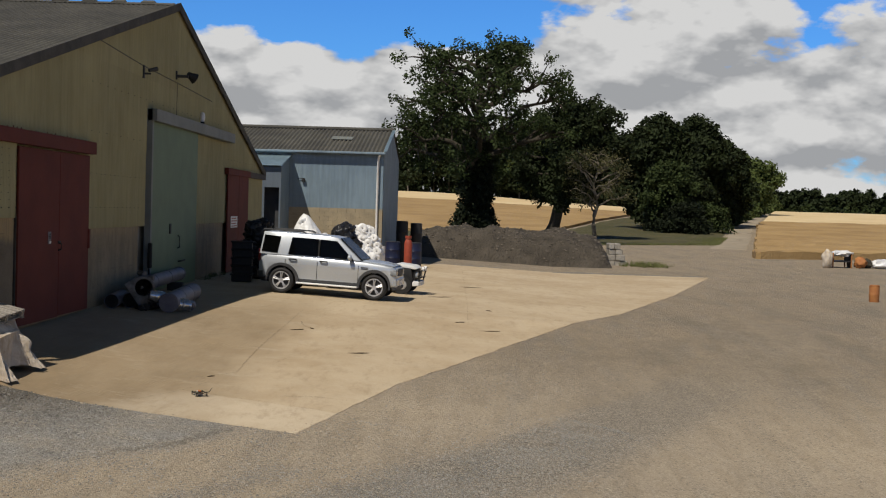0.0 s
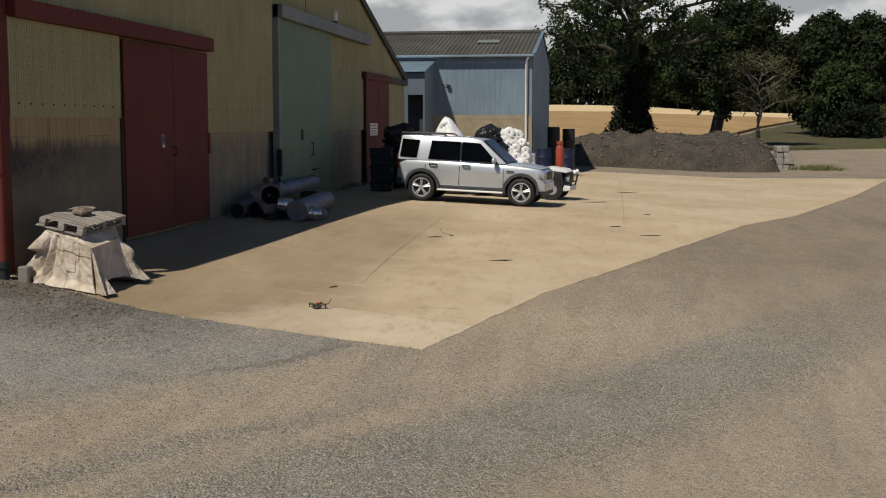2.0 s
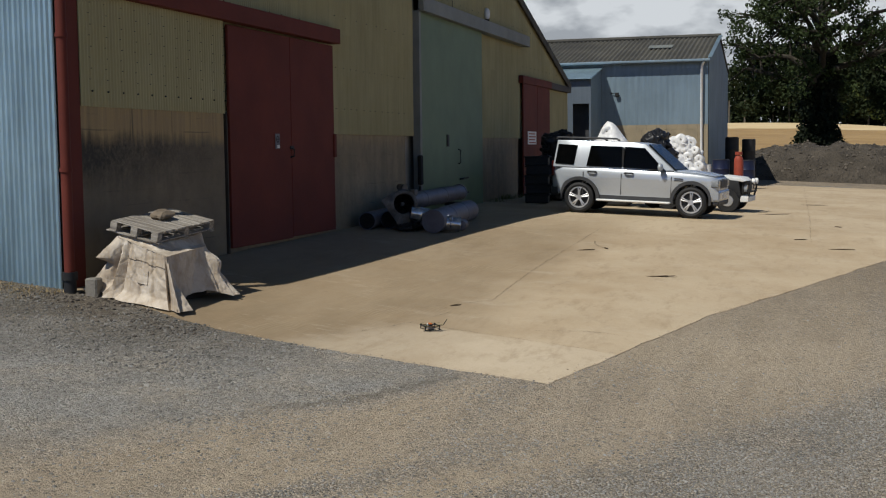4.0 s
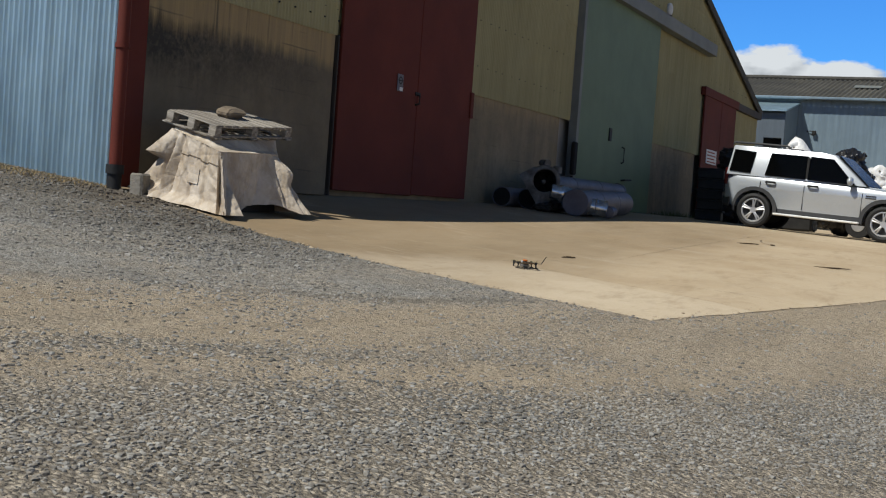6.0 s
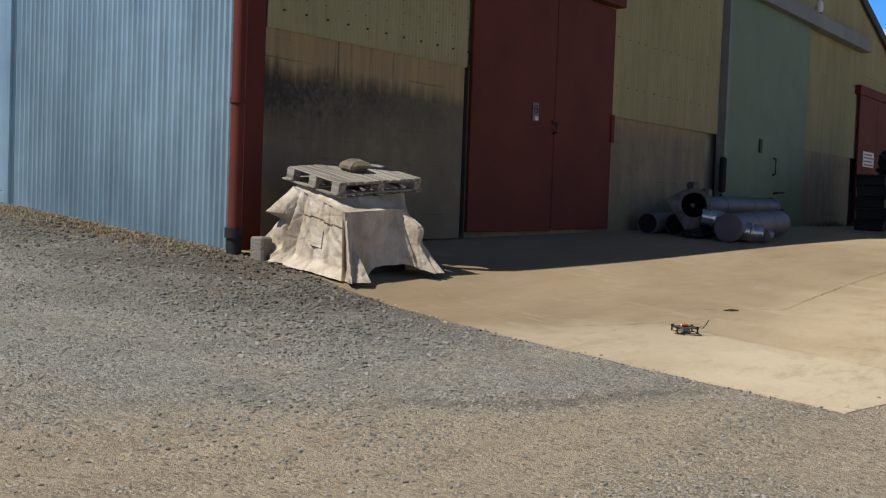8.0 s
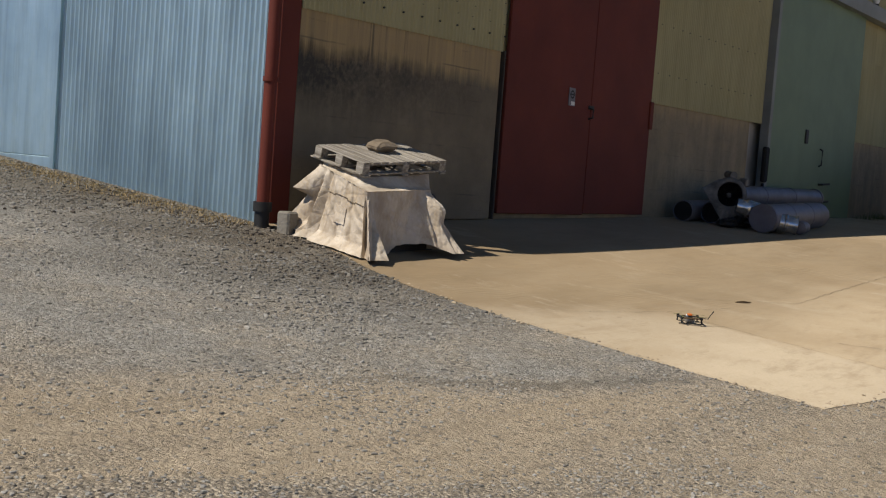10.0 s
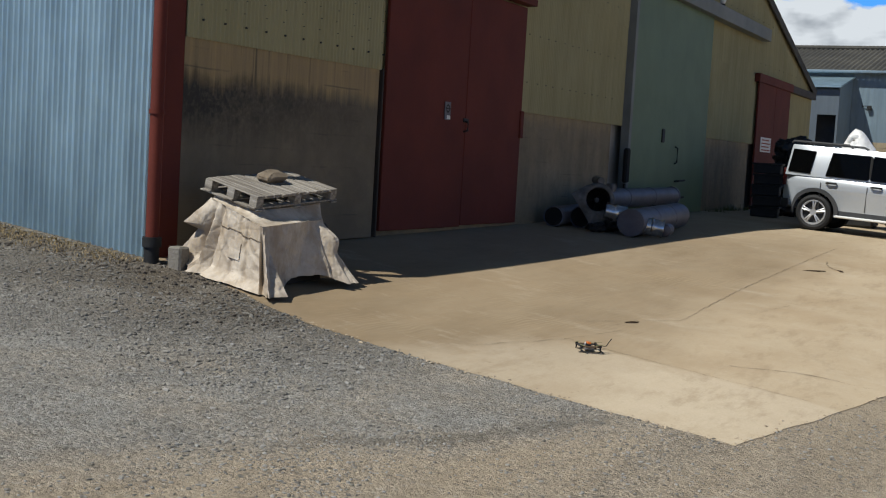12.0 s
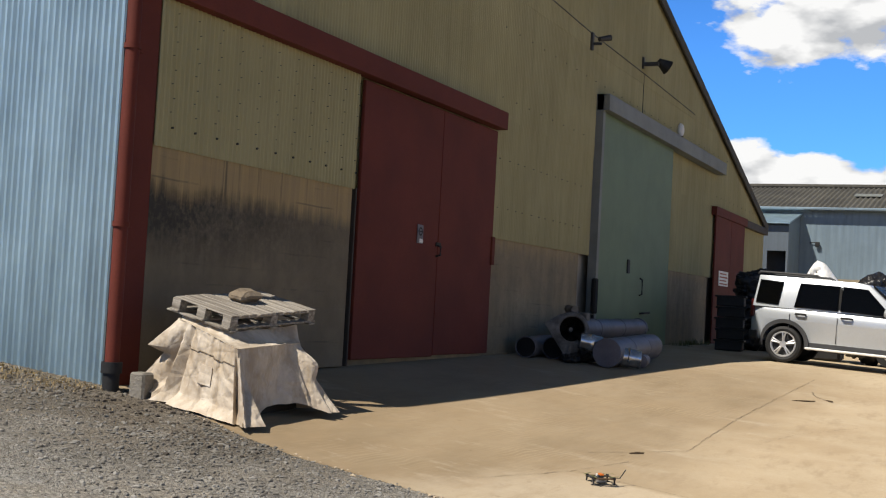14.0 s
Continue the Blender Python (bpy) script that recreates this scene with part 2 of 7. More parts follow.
    for i in range(3):
        m.link(spread, comb.inputs[i])
    stony = m.math("ADD", m.math("MULTIPLY", m.math("MAXIMUM", loose, m.math("MULTIPLY", grey, 0.5)), 0.55), 0.38)
    patchy = m.noise(2.6, 5, 0.7, 0.40, 0.62)
    c = m.mix(m.math("MULTIPLY", stony, m.math("ADD", m.math("MULTIPLY", patchy, 0.5), 0.5)), c, comb.outputs[0], "MULTIPLY")
    gap = m.math("MULTIPLY", m.span(n.outputs["Distance"], 0.42, 0.75), m.math("ADD", m.math("MULTIPLY", loose, 0.5), 0.16))
    c = m.mix(gap, c, (0.115, 0.098, 0.076))
    big_n = m.t.nodes.new("ShaderNodeTexVoronoi")
    big_n.inputs["Scale"].default_value = 17.0
    m.link(m.co, big_n.inputs["Vector"])
    tone = m.t.nodes.new("ShaderNodeSeparateColor")
    m.link(big_n.outputs["Color"], tone.inputs[0])
    core = m.span(big_n.outputs["Distance"], 0.46, 0.30)
    c = m.mix(m.math("MULTIPLY", m.math("MULTIPLY", core, m.span(tone.outputs[0], 0.74, 0.84)), 0.6), c, (0.140, 0.122, 0.098))
    c = m.mix(m.math("MULTIPLY", m.math("MULTIPLY", core, m.span(tone.outputs[1], 0.84, 0.92)), 0.30), c, (0.500, 0.465, 0.405))
    grit = m.noise(160, 3, 0.7, 0.3, 0.7)
    c = m.mix(m.math("MULTIPLY", grit, 0.3), c, (0.14, 0.115, 0.082))
    m.colour(c)
    stones = m.math("MULTIPLY", m.span(n.outputs["Distance"], 0.0, 0.7, 1.0, 0.0), m.math("ADD", loose, 0.6))
    m.bump(m.math("ADD", stones, m.math("ADD", m.math("MULTIPLY", m.noise(9.0, 6, 0.75, 0.2, 0.8), 1.1), m.math("MULTIPLY", grit, 0.35))), 0.9, 0.02)
    return m.m


def concrete_material(name, c1, c2, c3, big=0.35):
    m = Mat(name, 0.85)
    a = m.mix(m.noise(big, 6, 0.62, 0.36, 0.64), c1, c2)
    a = m.mix(m.math("MULTIPLY", m.noise(1.7, 6, 0.7, 0.45, 0.75), 0.6), a, c3)
    f = m.noise(45, 4, 0.65, 0.3, 0.7)
    a = m.mix(m.math("MULTIPLY", f, 0.22), a, tuple(x * 0.55 for x in c2))
    brush = m.noise(14.0, 2, 0.5, 0.35, 0.65, stretch=(1.0, 0.06, 1.0))
    m.colour(a)
    m.bump(m.math("ADD", f, m.math("MULTIPLY", brush, 0.6)), 0.35, 0.006)
    return m.m


def slab_material():
    """Brushed yard concrete: brown washes, deepened by the barn for its shade, pale worn bays, fine ridges across."""
    m = Mat("yard_concrete", 0.88)
    m.b.inputs["Specular IOR Level"].default_value = 0.25
    a = m.mix(m.noise(0.22, 6, 0.62, 0.40, 0.60), (0.470, 0.376, 0.256), (0.392, 0.300, 0.192))
    a = m.mix(m.math("MULTIPLY", m.noise(1.1, 7, 0.72, 0.46, 0.72), 0.55), a, (0.49, 0.41, 0.29))
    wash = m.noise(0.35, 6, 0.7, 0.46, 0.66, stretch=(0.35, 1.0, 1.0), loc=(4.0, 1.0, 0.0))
    # brown stain by the barn, its colour deepened for the wall's shade
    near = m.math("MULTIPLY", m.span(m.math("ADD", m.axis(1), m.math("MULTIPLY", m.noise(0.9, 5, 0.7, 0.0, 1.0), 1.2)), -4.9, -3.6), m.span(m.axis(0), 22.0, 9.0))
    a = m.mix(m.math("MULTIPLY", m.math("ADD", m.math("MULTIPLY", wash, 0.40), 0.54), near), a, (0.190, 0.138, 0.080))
    wob = m.math("MULTIPLY", m.noise(2.5, 5, 0.7, 0.0, 1.0), 0.16)
    bay = m.math("MULTIPLY", m.span(m.math("ADD", m.math("ADD", m.axis(0), m.math("MULTIPLY", m.axis(1), -0.212)), wob), 2.24, 2.14), m.span(m.math("ADD", m.math("ADD", m.axis(1), m.math("MULTIPLY", m.axis(0), 0.4)), m.math("MULTIPLY", m.noise(0.8, 6, 0.72, 0.0, 1.0, loc=(1.0, 6.0, 0.0)), 1.6)), -2.6, -3.3))
    a = m.mix(m.math("MULTIPLY", bay, 0.48), a, m.mix(m.noise(3.0, 5, 0.7, 0.3, 0.7), (0.58, 0.495, 0.375), (0.50, 0.420, 0.310)))
    spots = m.noise(5.5, 6, 0.75, 0.62, 0.70)
    a = m.mix(m.math("MULTIPLY", spots, m.math("ADD", m.math("MULTIPLY", near, 0.35), 0.3)), a, (0.18, 0.13, 0.08))
    scuff = m.noise(2.2, 7, 0.75, 0.52, 0.66, stretch=(0.5, 1.6, 1.0), loc=(7.0, 3.0, 0.0))
    a = m.mix(m.math("MULTIPLY", scuff, 0.42), a, (0.255, 0.185, 0.112))
    smear = m.noise(0.8, 8, 0.78, 0.50, 0.64, stretch=(0.6, 1.0, 1.0), loc=(5.0, 9.0, 0.0))
    a = m.mix(m.math("MULTIPLY", smear, 0.30), a, (0.30, 0.215, 0.125))
    chalk = m.noise(1.4, 8, 0.78, 0.56, 0.68, stretch=(1.0, 0.5, 1.0), loc=(2.0, 7.0, 0.0))
    a = m.mix(m.math("MULTIPLY", chalk, 0.40), a, (0.50, 0.43, 0.325))
    f = m.noise(60, 4, 0.65, 0.3, 0.7)
    a = m.mix(m.math("MULTIPLY", f, 0.22), a, (0.22, 0.17, 0.11))
    ridge = m.t.nodes.new("ShaderNodeTexWave")
    ridge.bands_direction = "Y"
    ridge.inputs["Scale"].default_value, ridge.inputs["Distortion"].default_value, ridge.inputs["Detail Scale"].default_value = 5.4, 9.0, 1.1
    brushed = m.t.nodes.new("ShaderNodeMapping")
    brushed.inputs["Rotation"].default_value = (0, 0, radians(13))
    brushed.inputs["Scale"].default_value = (0.30, 1.0, 1.0)
    m.link(m.co, brushed.inputs[0])
    m.link(brushed.outputs[0], ridge.inputs["Vector"])
    ridges = m.math("MULTIPLY", ridge.outputs["Fac"], near)
    a = m.mix(m.math("MULTIPLY", m.span(ridge.outputs["Fac"], 0.55, 0.95), m.math("MULTIPLY", m.math("MULTIPLY", near, m.noise(0.7, 4, 0.6, 0.48, 0.66, loc=(6.0, 2.0, 0.0))), 0.20)), a, (0.46, 0.37, 0.24))
    m.colour(a)
    m.bump(m.math("ADD", f, m.math("MULTIPLY", ridges, 0.24)), 0.24, 0.003)
    return m.m


def stained_wall_material():
    """Board-marked concrete, black with algae under the cladding and streaked with ochre runs."""
    m = Mat("stained_concrete", 0.9)
    z = m.axis(2)
    patch = m.noise(0.9, 6, 0.65, 0.35, 0.65)
    base = m.mix(m.span(m.axis(0), 4.6, 6.0), m.mix(patch, (0.185, 0.150, 0.098), (0.125, 0.102, 0.068)), m.mix(patch, (0.275, 0.219, 0.137), (0.195, 0.154, 0.097)))
    base = m.mix(m.math("MULTIPLY", m.noise(3.2, 4, 0.6, 0.42, 0.66, stretch=(1.0, 1.0, 0.12), loc=(2.0, 0.0, 0.0)), 0.4), base, (0.115, 0.097, 0.064))
    base = m.mix(m.math("MULTIPLY", m.noise(4.0, 8, 0.75, 0.48, 0.66, loc=(3.0, 0.0, 1.0)), 0.35), base, (0.095, 0.080, 0.055))
    slow = m.math("MULTIPLY", m.noise(0.7, 4, 0.6, 0.0, 1.0), 0.30)
    streak = m.noise(9.0, 4, 0.6, 0.30, 0.70, stretch=(1.0, 1.0, 0.06))
    runs = m.math("ADD", m.math("ADD", z, slow), m.math("MULTIPLY", streak, 0.16))
    fade = m.span(m.axis(0), 4.4, 0.6)
    cloud = m.noise(1.6, 7, 0.75, 0.34, 0.58)
    speck = m.noise(14.0, 8, 0.8, 0.40, 0.56)
    top = m.math("MULTIPLY", m.span(runs, 1.80, 2.28), m.span(runs, 2.66, 2.56))
    dark = m.math("MULTIPLY", m.math("MULTIPLY", top, m.math("ADD", m.math("MULTIPLY", fade, 1.1), 0.14)), m.math("ADD", m.math("MULTIPLY", m.math("MAXIMUM", cloud, m.span(fade, 0.45, 1.0)), 0.55), m.math("MULTIPLY", speck, 0.45)))
    base = m.mix(m.math("MINIMUM", dark, 0.93), base, (0.024, 0.022, 0.018))
    och = m.math("MULTIPLY", m.math("MULTIPLY", m.span(runs, 2.42, 2.62), m.math("ADD", m.math("MULTIPLY", streak, 0.55), 0.45)), m.span(m.axis(0), 9.0, 6.0, 0.30, 0.85))
    base = m.mix(och, base, (0.37, 0.262, 0.120))
    drip = m.math("MULTIPLY", m.noise(16.0, 3, 0.6, 0.60, 0.68, stretch=(1.0, 1.0, 0.03), loc=(0.0, 0.0, 5.0)), m.math("MULTIPLY", m.span(runs, 2.45, 2.6), m.span(m.axis(0), 5.0, 1.0)))
    base = m.mix(m.math("MULTIPLY", drip, 0.75), base, (0.055, 0.046, 0.030))
    board = m.t.nodes.new("ShaderNodeTexWave")
    board.bands_direction = "Z"
    board.inputs["Scale"].default_value, board.inputs["Distortion"].default_value, board.inputs["Detail"].default_value = 1.55, 0.5, 2.0
    m.link(m.co, board.inputs["Vector"])
    line = m.span(board.outputs["Fac"], 0.035, 0.0)
    base = m.mix(m.math("MULTIPLY", line, m.math("MULTIPLY", m.noise(1.2, 5, 0.7, 0.54, 0.64, stretch=(0.6, 1.0, 3.0)), 0.55)), base, (0.060, 0.052, 0.038))
    m.colour(base)
    m.bump(m.math("SUBTRACT", m.noise(30, 5, 0.7, 0.2, 0.8), m.math("MULTIPLY", line, 0.3)), 0.45, 0.01)
    return m.m


def sheet_material(name, c1, c2, rough, metal=0.0, streaks=0.4, rand=0.12):
    """Profiled sheet: run marks down the sheet, blotches, and a shift from sheet to sheet."""
    m = Mat(name, rough, metal)
    a = m.mix(m.noise(0.7, 5, 0.6), c1, c2)
    s = m.noise(7.0, 4, 0.6, 0.42, 0.7, stretch=(1, 1, 0.07))
    a = m.mix(m.math("MULTIPLY", s, streaks), a, tuple(0.55 * x for x in c2))
    r = m.span(m.random(), 0, 1, 1.0 - rand, 1.0 + rand)
    comb = m.t.nodes.new("ShaderNodeCombineColor")
    for i in range(3):
        m.link(r, comb.inputs[i])
    a = m.mix(1.0, a, comb.outputs[0], "MULTIPLY")
    m.colour(a)
    m.bump(m.noise(40, 3, 0.6, 0.3, 0.7), 0.12, 0.003)
    return m.m


def leaf_material(name, c1, c2, c3):
    m = Mat(name, 0.7)
    a = m.mix(m.island(), c1, c2)
    a = m.mix(m.math("MULTIPLY", m.noise(0.35, 3, 0.5, 0.45, 0.65), 0.6), a, c3)
    m.colour(a)
    m.b.inputs["Specular IOR Level"].default_value = 0.12
    return m.m


M = {}
M["gravel"] = gravel_material()
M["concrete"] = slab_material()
M["pale"] = concrete_material("pale_concrete", (0.36, 0.34, 0.30), (0.28, 0.26, 0.23), (0.42, 0.40, 0.36), 1.2)
M["stained"] = stained_wall_material()
M["yellow"] = sheet_material("buff_cladding", (0.335, 0.302, 0.163), (0.29, 0.258, 0.132), 0.8, 0.0, 0.3, 0.06)
M["red"] = simple("oxide_red_paint", (0.128, 0.024, 0.014), (0.088, 0.015, 0.009), 0.9, 0.8, bump=0.15)
M["green"] = simple("grey_green_paint", (0.132, 0.190, 0.112), (0.106, 0.155, 0.091), 1.1, 0.6, bump=0.12)
M["greygreen"] = simple("weathered_grey_steel", (0.19, 0.20, 0.185), (0.14, 0.15, 0.14), 1.5, 0.6, bump=0.2)
M["trackdark"] = simple("dark_brown_steel", (0.055, 0.045, 0.038), (0.035, 0.03, 0.026), 2.0, 0.7, bump=0.2)
M["barge"] = simple("mossy_dark_verge", (0.085, 0.08, 0.068), (0.05, 0.048, 0.042), 2.5, 0.85, bump=0.4)
# blue sheet of the lean-to front, darkened in colour for the shade there
M["leanshade"] = sheet_material("shaded_blue_sheet", (0.095, 0.12, 0.145), (0.075, 0.095, 0.115), 0.6, 0.0, 0.3, 0.05)
M["galv"] = sheet_material("galvanised_sheet", (0.39, 0.52, 0.575), (0.28, 0.39, 0.445), 0.46, 0.78, 0.45, 0.07)
M["bluegrey"] = sheet_material("blue_grey_cladding", (0.150, 0.208, 0.252), (0.118, 0.166, 0.205), 0.55, 0.0, 0.35, 0.05)
M["roof"] = sheet_material("fibre_cement_roof", (0.085, 0.08, 0.066), (0.05, 0.048, 0.042), 0.95, 0.0, 0.5, 0.12)
M["dark"] = simple("black_rubber", (0.012, 0.012, 0.013), (0.02, 0.02, 0.02), 5, 0.65)
M["steel"] = simple("galvanised_duct", (0.30, 0.29, 0.285), (0.15, 0.14, 0.13), 7.0, 0.45, 0.4, bump=0.25, fine=24.0)
M["brick"] = simple("buff_blockwork", (0.32, 0.265, 0.175), (0.24, 0.20, 0.135), 2.0, 0.85)
M["spoil"] = simple("dark_soil", (0.044, 0.037, 0.029), (0.095, 0.080, 0.062), 0.8, 0.95, bump=0.9, fine=7.0, dist=0.12)
M["wood"] = simple("weathered_grey_wood", (0.40, 0.365, 0.315), (0.13, 0.112, 0.09), 3.0, 0.85, bump=0.25, fine=60.0, stretch=(7.0, 0.35, 7.0))


def tarp_material():
    """Dirty cream cloth: brown stains, run marks, and fine creases down the cloth and across it."""
    m = Mat("dirty_cream_tarpaulin", 0.65)
    m.b.inputs["Specular IOR Level"].default_value = 0.3
    a = m.mix(m.noise(2.2, 6, 0.65, 0.38, 0.62), (0.54, 0.475, 0.39), (0.33, 0.268, 0.20))
    a = m.mix(m.math("MULTIPLY", m.noise(5.0, 6, 0.7, 0.50, 0.66, stretch=(1, 1, 0.4)), 0.7), a, (0.33, 0.255, 0.17))
    fold = m.noise(8.0, 2, 0.5, 0.25, 0.75, stretch=(1.0, 1.0, 0.20))
    cross = m.noise(8.0, 2, 0.5, 0.25, 0.75, stretch=(0.5, 0.5, 1.3), loc=(3, 2, 1))
    crumple = m.cells(7.0, "DISTANCE_TO_EDGE", 0.0, 0.18)
    fine = m.cells(17.0, "DISTANCE_TO_EDGE", 0.0, 0.3)
    m.colour(a)
    m.bump(m.math("ADD", m.math("ADD", fold, m.math("MULTIPLY", cross, 0.3)), m.math("ADD", m.math("MULTIPLY", crumple, 0.28), m.math("MULTIPLY", fine, 0.07))), 0.55, 0.026)
    return m.m


M["tarp"] = tarp_material()
M["bark"] = simple("bark", (0.030, 0.026, 0.019), (0.055, 0.047, 0.034), 4.0, 0.9, bump=0.7, fine=14.0, dist=0.03)
M["palebark"] = simple("pale_bark", (0.17, 0.148, 0.112), (0.11, 0.095, 0.072), 4.0, 0.9)
M["oak"] = leaf_material("oak_leaves", (0.021, 0.033, 0.010), (0.036, 0.052, 0.016), (0.014, 0.022, 0.008))
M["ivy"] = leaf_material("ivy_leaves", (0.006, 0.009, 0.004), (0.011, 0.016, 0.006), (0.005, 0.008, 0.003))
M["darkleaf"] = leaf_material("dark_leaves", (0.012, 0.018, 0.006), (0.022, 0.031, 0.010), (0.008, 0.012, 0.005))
M["hedge"] = leaf_material("hedge_leaves", (0.022, 0.033, 0.010), (0.036, 0.050, 0.015), (0.015, 0.023, 0.007))
M["limeleaf"] = leaf_material("light_leaves", (0.048, 0.068, 0.020), (0.072, 0.092, 0.026), (0.034, 0.048, 0.016))
M["sparse"] = leaf_material("sparse_leaves", (0.060, 0.060, 0.026), (0.085, 0.080, 0.034), (0.042, 0.044, 0.020))
M["wheat"] = simple("ripe_wheat", (0.38, 0.255, 0.115), (0.28, 0.18, 0.078), 0.12, 0.9, bump=0.5, fine=6.0, dist=0.1)
M["stubble"] = simple("pale_stubble", (0.62, 0.49, 0.29), (0.56, 0.42, 0.23), 0.1, 0.95, bump=0.3, fine=5.0)
M["grass"] = simple("dry_grass", (0.048, 0.050, 0.019), (0.088, 0.075, 0.034), 0.3, 0.95, bump=0.6, fine=9.0, dist=0.05)
M["track"] = simple("worn_track", (0.34, 0.285, 0.21), (0.25, 0.21, 0.155), 0.4, 0.95, bump=0.4, fine=12.0)


# ---------- mesh helpers ----------
def mesh_object(name, bm, material):
    me = bpy.data.meshes.new(name)
    bm.to_mesh(me)
    bm.free()
    for mm in (material if isinstance(material, (list, tuple)) else [material]):
        me.materials.append(mm)
    return new(name, me)


def part(name, bm, material, parent, label=""):
    ob = mesh_object(name, bm, material)
    ob.parent = parent
    if label:
        ob["label"] = label
    return ob


def thing(name, label, category, m=None, group="", kind=""):
    ob = new(name)
    ob.empty_display_size = 0.2
    if m is not None:
        ob.matrix_world = m
    return tagged(ob, label, category, group, kind)


def smooth(ob, angle=40):
    for p in ob.data.polygons:
        p.use_smooth = True
    ob.data.set_sharp_from_angle(angle=radians(angle))
    return ob


def box(bm, lo, hi, bev=0.0, m=None):
    r = bmesh.ops.create_cube(bm, size=1.0)
    vs = r["verts"]
    c = [(a + b) / 2 for a, b in zip(lo, hi)]
    s = [b - a for a, b in zip(lo, hi)]
    for v in vs:
        v.co = Vector((c[i] + v.co[i] * s[i] for i in range(3)))
    if bev > 0:
        es = list({e for v in vs for e in v.link_edges})
        r2 = bmesh.ops.bevel(bm, geom=es, offset=bev, segments=1, affect="EDGES", profile=0.5)
        vs = list({v for f in r2["faces"] for v in f.verts} | {v for v in vs if v.is_valid})
    if m is not None:
        bmesh.ops.transform(bm, matrix=m, verts=vs)
    return vs


def cyl(bm, a, b, r, r2=None, seg=16, caps=True):
    a, b = Vector(a), Vector(b)
    d = b - a
    q = d.to_track_quat("Z", "Y").to_matrix().to_4x4()
    res = bmesh.ops.create_cone(bm, cap_ends=caps, segments=seg, radius1=r, radius2=r if r2 is None else r2, depth=d.length)
    bmesh.ops.transform(bm, matrix=Matrix.Translation((a + b) / 2) @ q, verts=res["verts"])
    return res["verts"]


def tube(bm, pts, r, seg=8, radii=None):
    """A round tube along points."""
    pts = [Vector(p) for p in pts]
    rings = []
    for i, p in enumerate(pts):
        d = (pts[min(i + 1, len(pts) - 1)] - pts[max(i - 1, 0)]).normalized()
        q = d.to_track_quat("Z", "Y").to_matrix()
        rr = radii[i] if radii else r
        rings.append([bm.verts.new(p + q @ Vector((rr * math.cos(2 * math.pi * k / seg), rr * math.sin(2 * math.pi * k / seg), 0))) for k in range(seg)])
    for a, b in zip(rings, rings[1:]):
        for k in range(seg):
            bm.faces.new((a[k], a[(k + 1) % seg], b[(k + 1) % seg], b[k]))
    bm.faces.new(rings[0][::-1])
    bm.faces.new(rings[-1])


def extrude_poly(bm, poly, axis_dir):
    """A closed prism: poly (list of points) swept along axis_dir."""
    d = Vector(axis_dir)
    a = [bm.verts.new(Vector(p)) for p in poly]
    b = [bm.verts.new(Vector(p) + d) for p in poly]
    n = len(a)
    bm.faces.new(a[::-1])
    bm.faces.new(b)
    for i in range(n):
        bm.faces.new((a[i], a[(i + 1) % n], b[(i + 1) % n], b[i]))
    bmesh.ops.recalc_face_normals(bm, faces=bm.faces)


def corrugated(bm, o, u, v, width, bottom, top, pitch, amp, out, seg=6, thick=0.006):
    """A profiled sheet from o along u, from bottom(s) to top(s) along v, with waves that stand out along out, and a back."""
    o, u, v, out = Vector(o), Vector(u), Vector(v), Vector(out)
    n = max(2, int(round(width / pitch * seg)))
    rows = []
    for i in range(n + 1):
        s = width * i / n
        w = amp * math.sin(2 * math.pi * s / pitch)
        lo, hi = bottom(s), max(top(s), bottom(s) + 0.002)
        p = o + u * s + out * w
        rows.append((bm.verts.new(p + v * lo), bm.verts.new(p + v * hi), bm.verts.new(p + v * lo - out * thick), bm.verts.new(p + v * hi - out * thick)))
    for a, b in zip(rows, rows[1:]):
        bm.faces.new((a[0], b[0], b[1], a[1]))
        bm.faces.new((a[2], a[3], b[3], b[2]))
        bm.faces.new((a[0], a[2], b[2], b[0]))
        bm.faces.new((a[1], b[1], b[3], a[3]))
    bm.faces.new((rows[0][0], rows[0][1], rows[0][3], rows[0][2]))
    bm.faces.new((rows[-1][0], rows[-1][2], rows[-1][3], rows[-1][1]))


# ---------- ground ----------
def sstep(a, b, x):
    t = min(max((x - a) / (b - a), 0.0), 1.0)
    return t * t * (3 - 2 * t)


def terrain(x, y):
    cx, cy = min(max(x, -3), 15), min(max(y, -14), 6)
    z = 0.42 + 0.012 * cx + cy * (0.105 - 0.004 * cx)
    z -= 0.085 * math.sin(math.pi * min(max(-y / 6.5, 0.0), 1.0)) * sstep(12, 3, x)      # the yard dips a little before the barn
    z = z + (0.15 - z) * sstep(60, 110, x)
    z += sstep(120, 340, x) * (5.2 + 2.8 * sstep(-60, 10, y))
    return z


def spaced(lo, hi, fine_lo, fine_hi, step, grow=1.22):
    out, s, v = [], step, fine_hi
    n = int(round((fine_hi - fine_lo) / step))
    mid = [fine_lo + (fine_hi - fine_lo) * i / n for i in range(n + 1)]
    while v < hi:
        s *= grow
        v += s
        out.append(min(v, hi))
    left, s, v = [], step, fine_lo
    while v > lo:
        s *= grow
        v -= s
        left.append(max(v, lo))
    return left[::-1] + mid + out


def sheet(xs, ys, height, skip=None):
    bm = bmesh.new()
    g = [[bm.verts.new((x, y, height(x, y))) for y in ys] for x in xs]
    for i in range(len(xs) - 1):
        for j in range(len(ys) - 1):
            bm.faces.new((g[i][j], g[i + 1][j], g[i + 1][j + 1], g[i][j + 1]))
    return bm


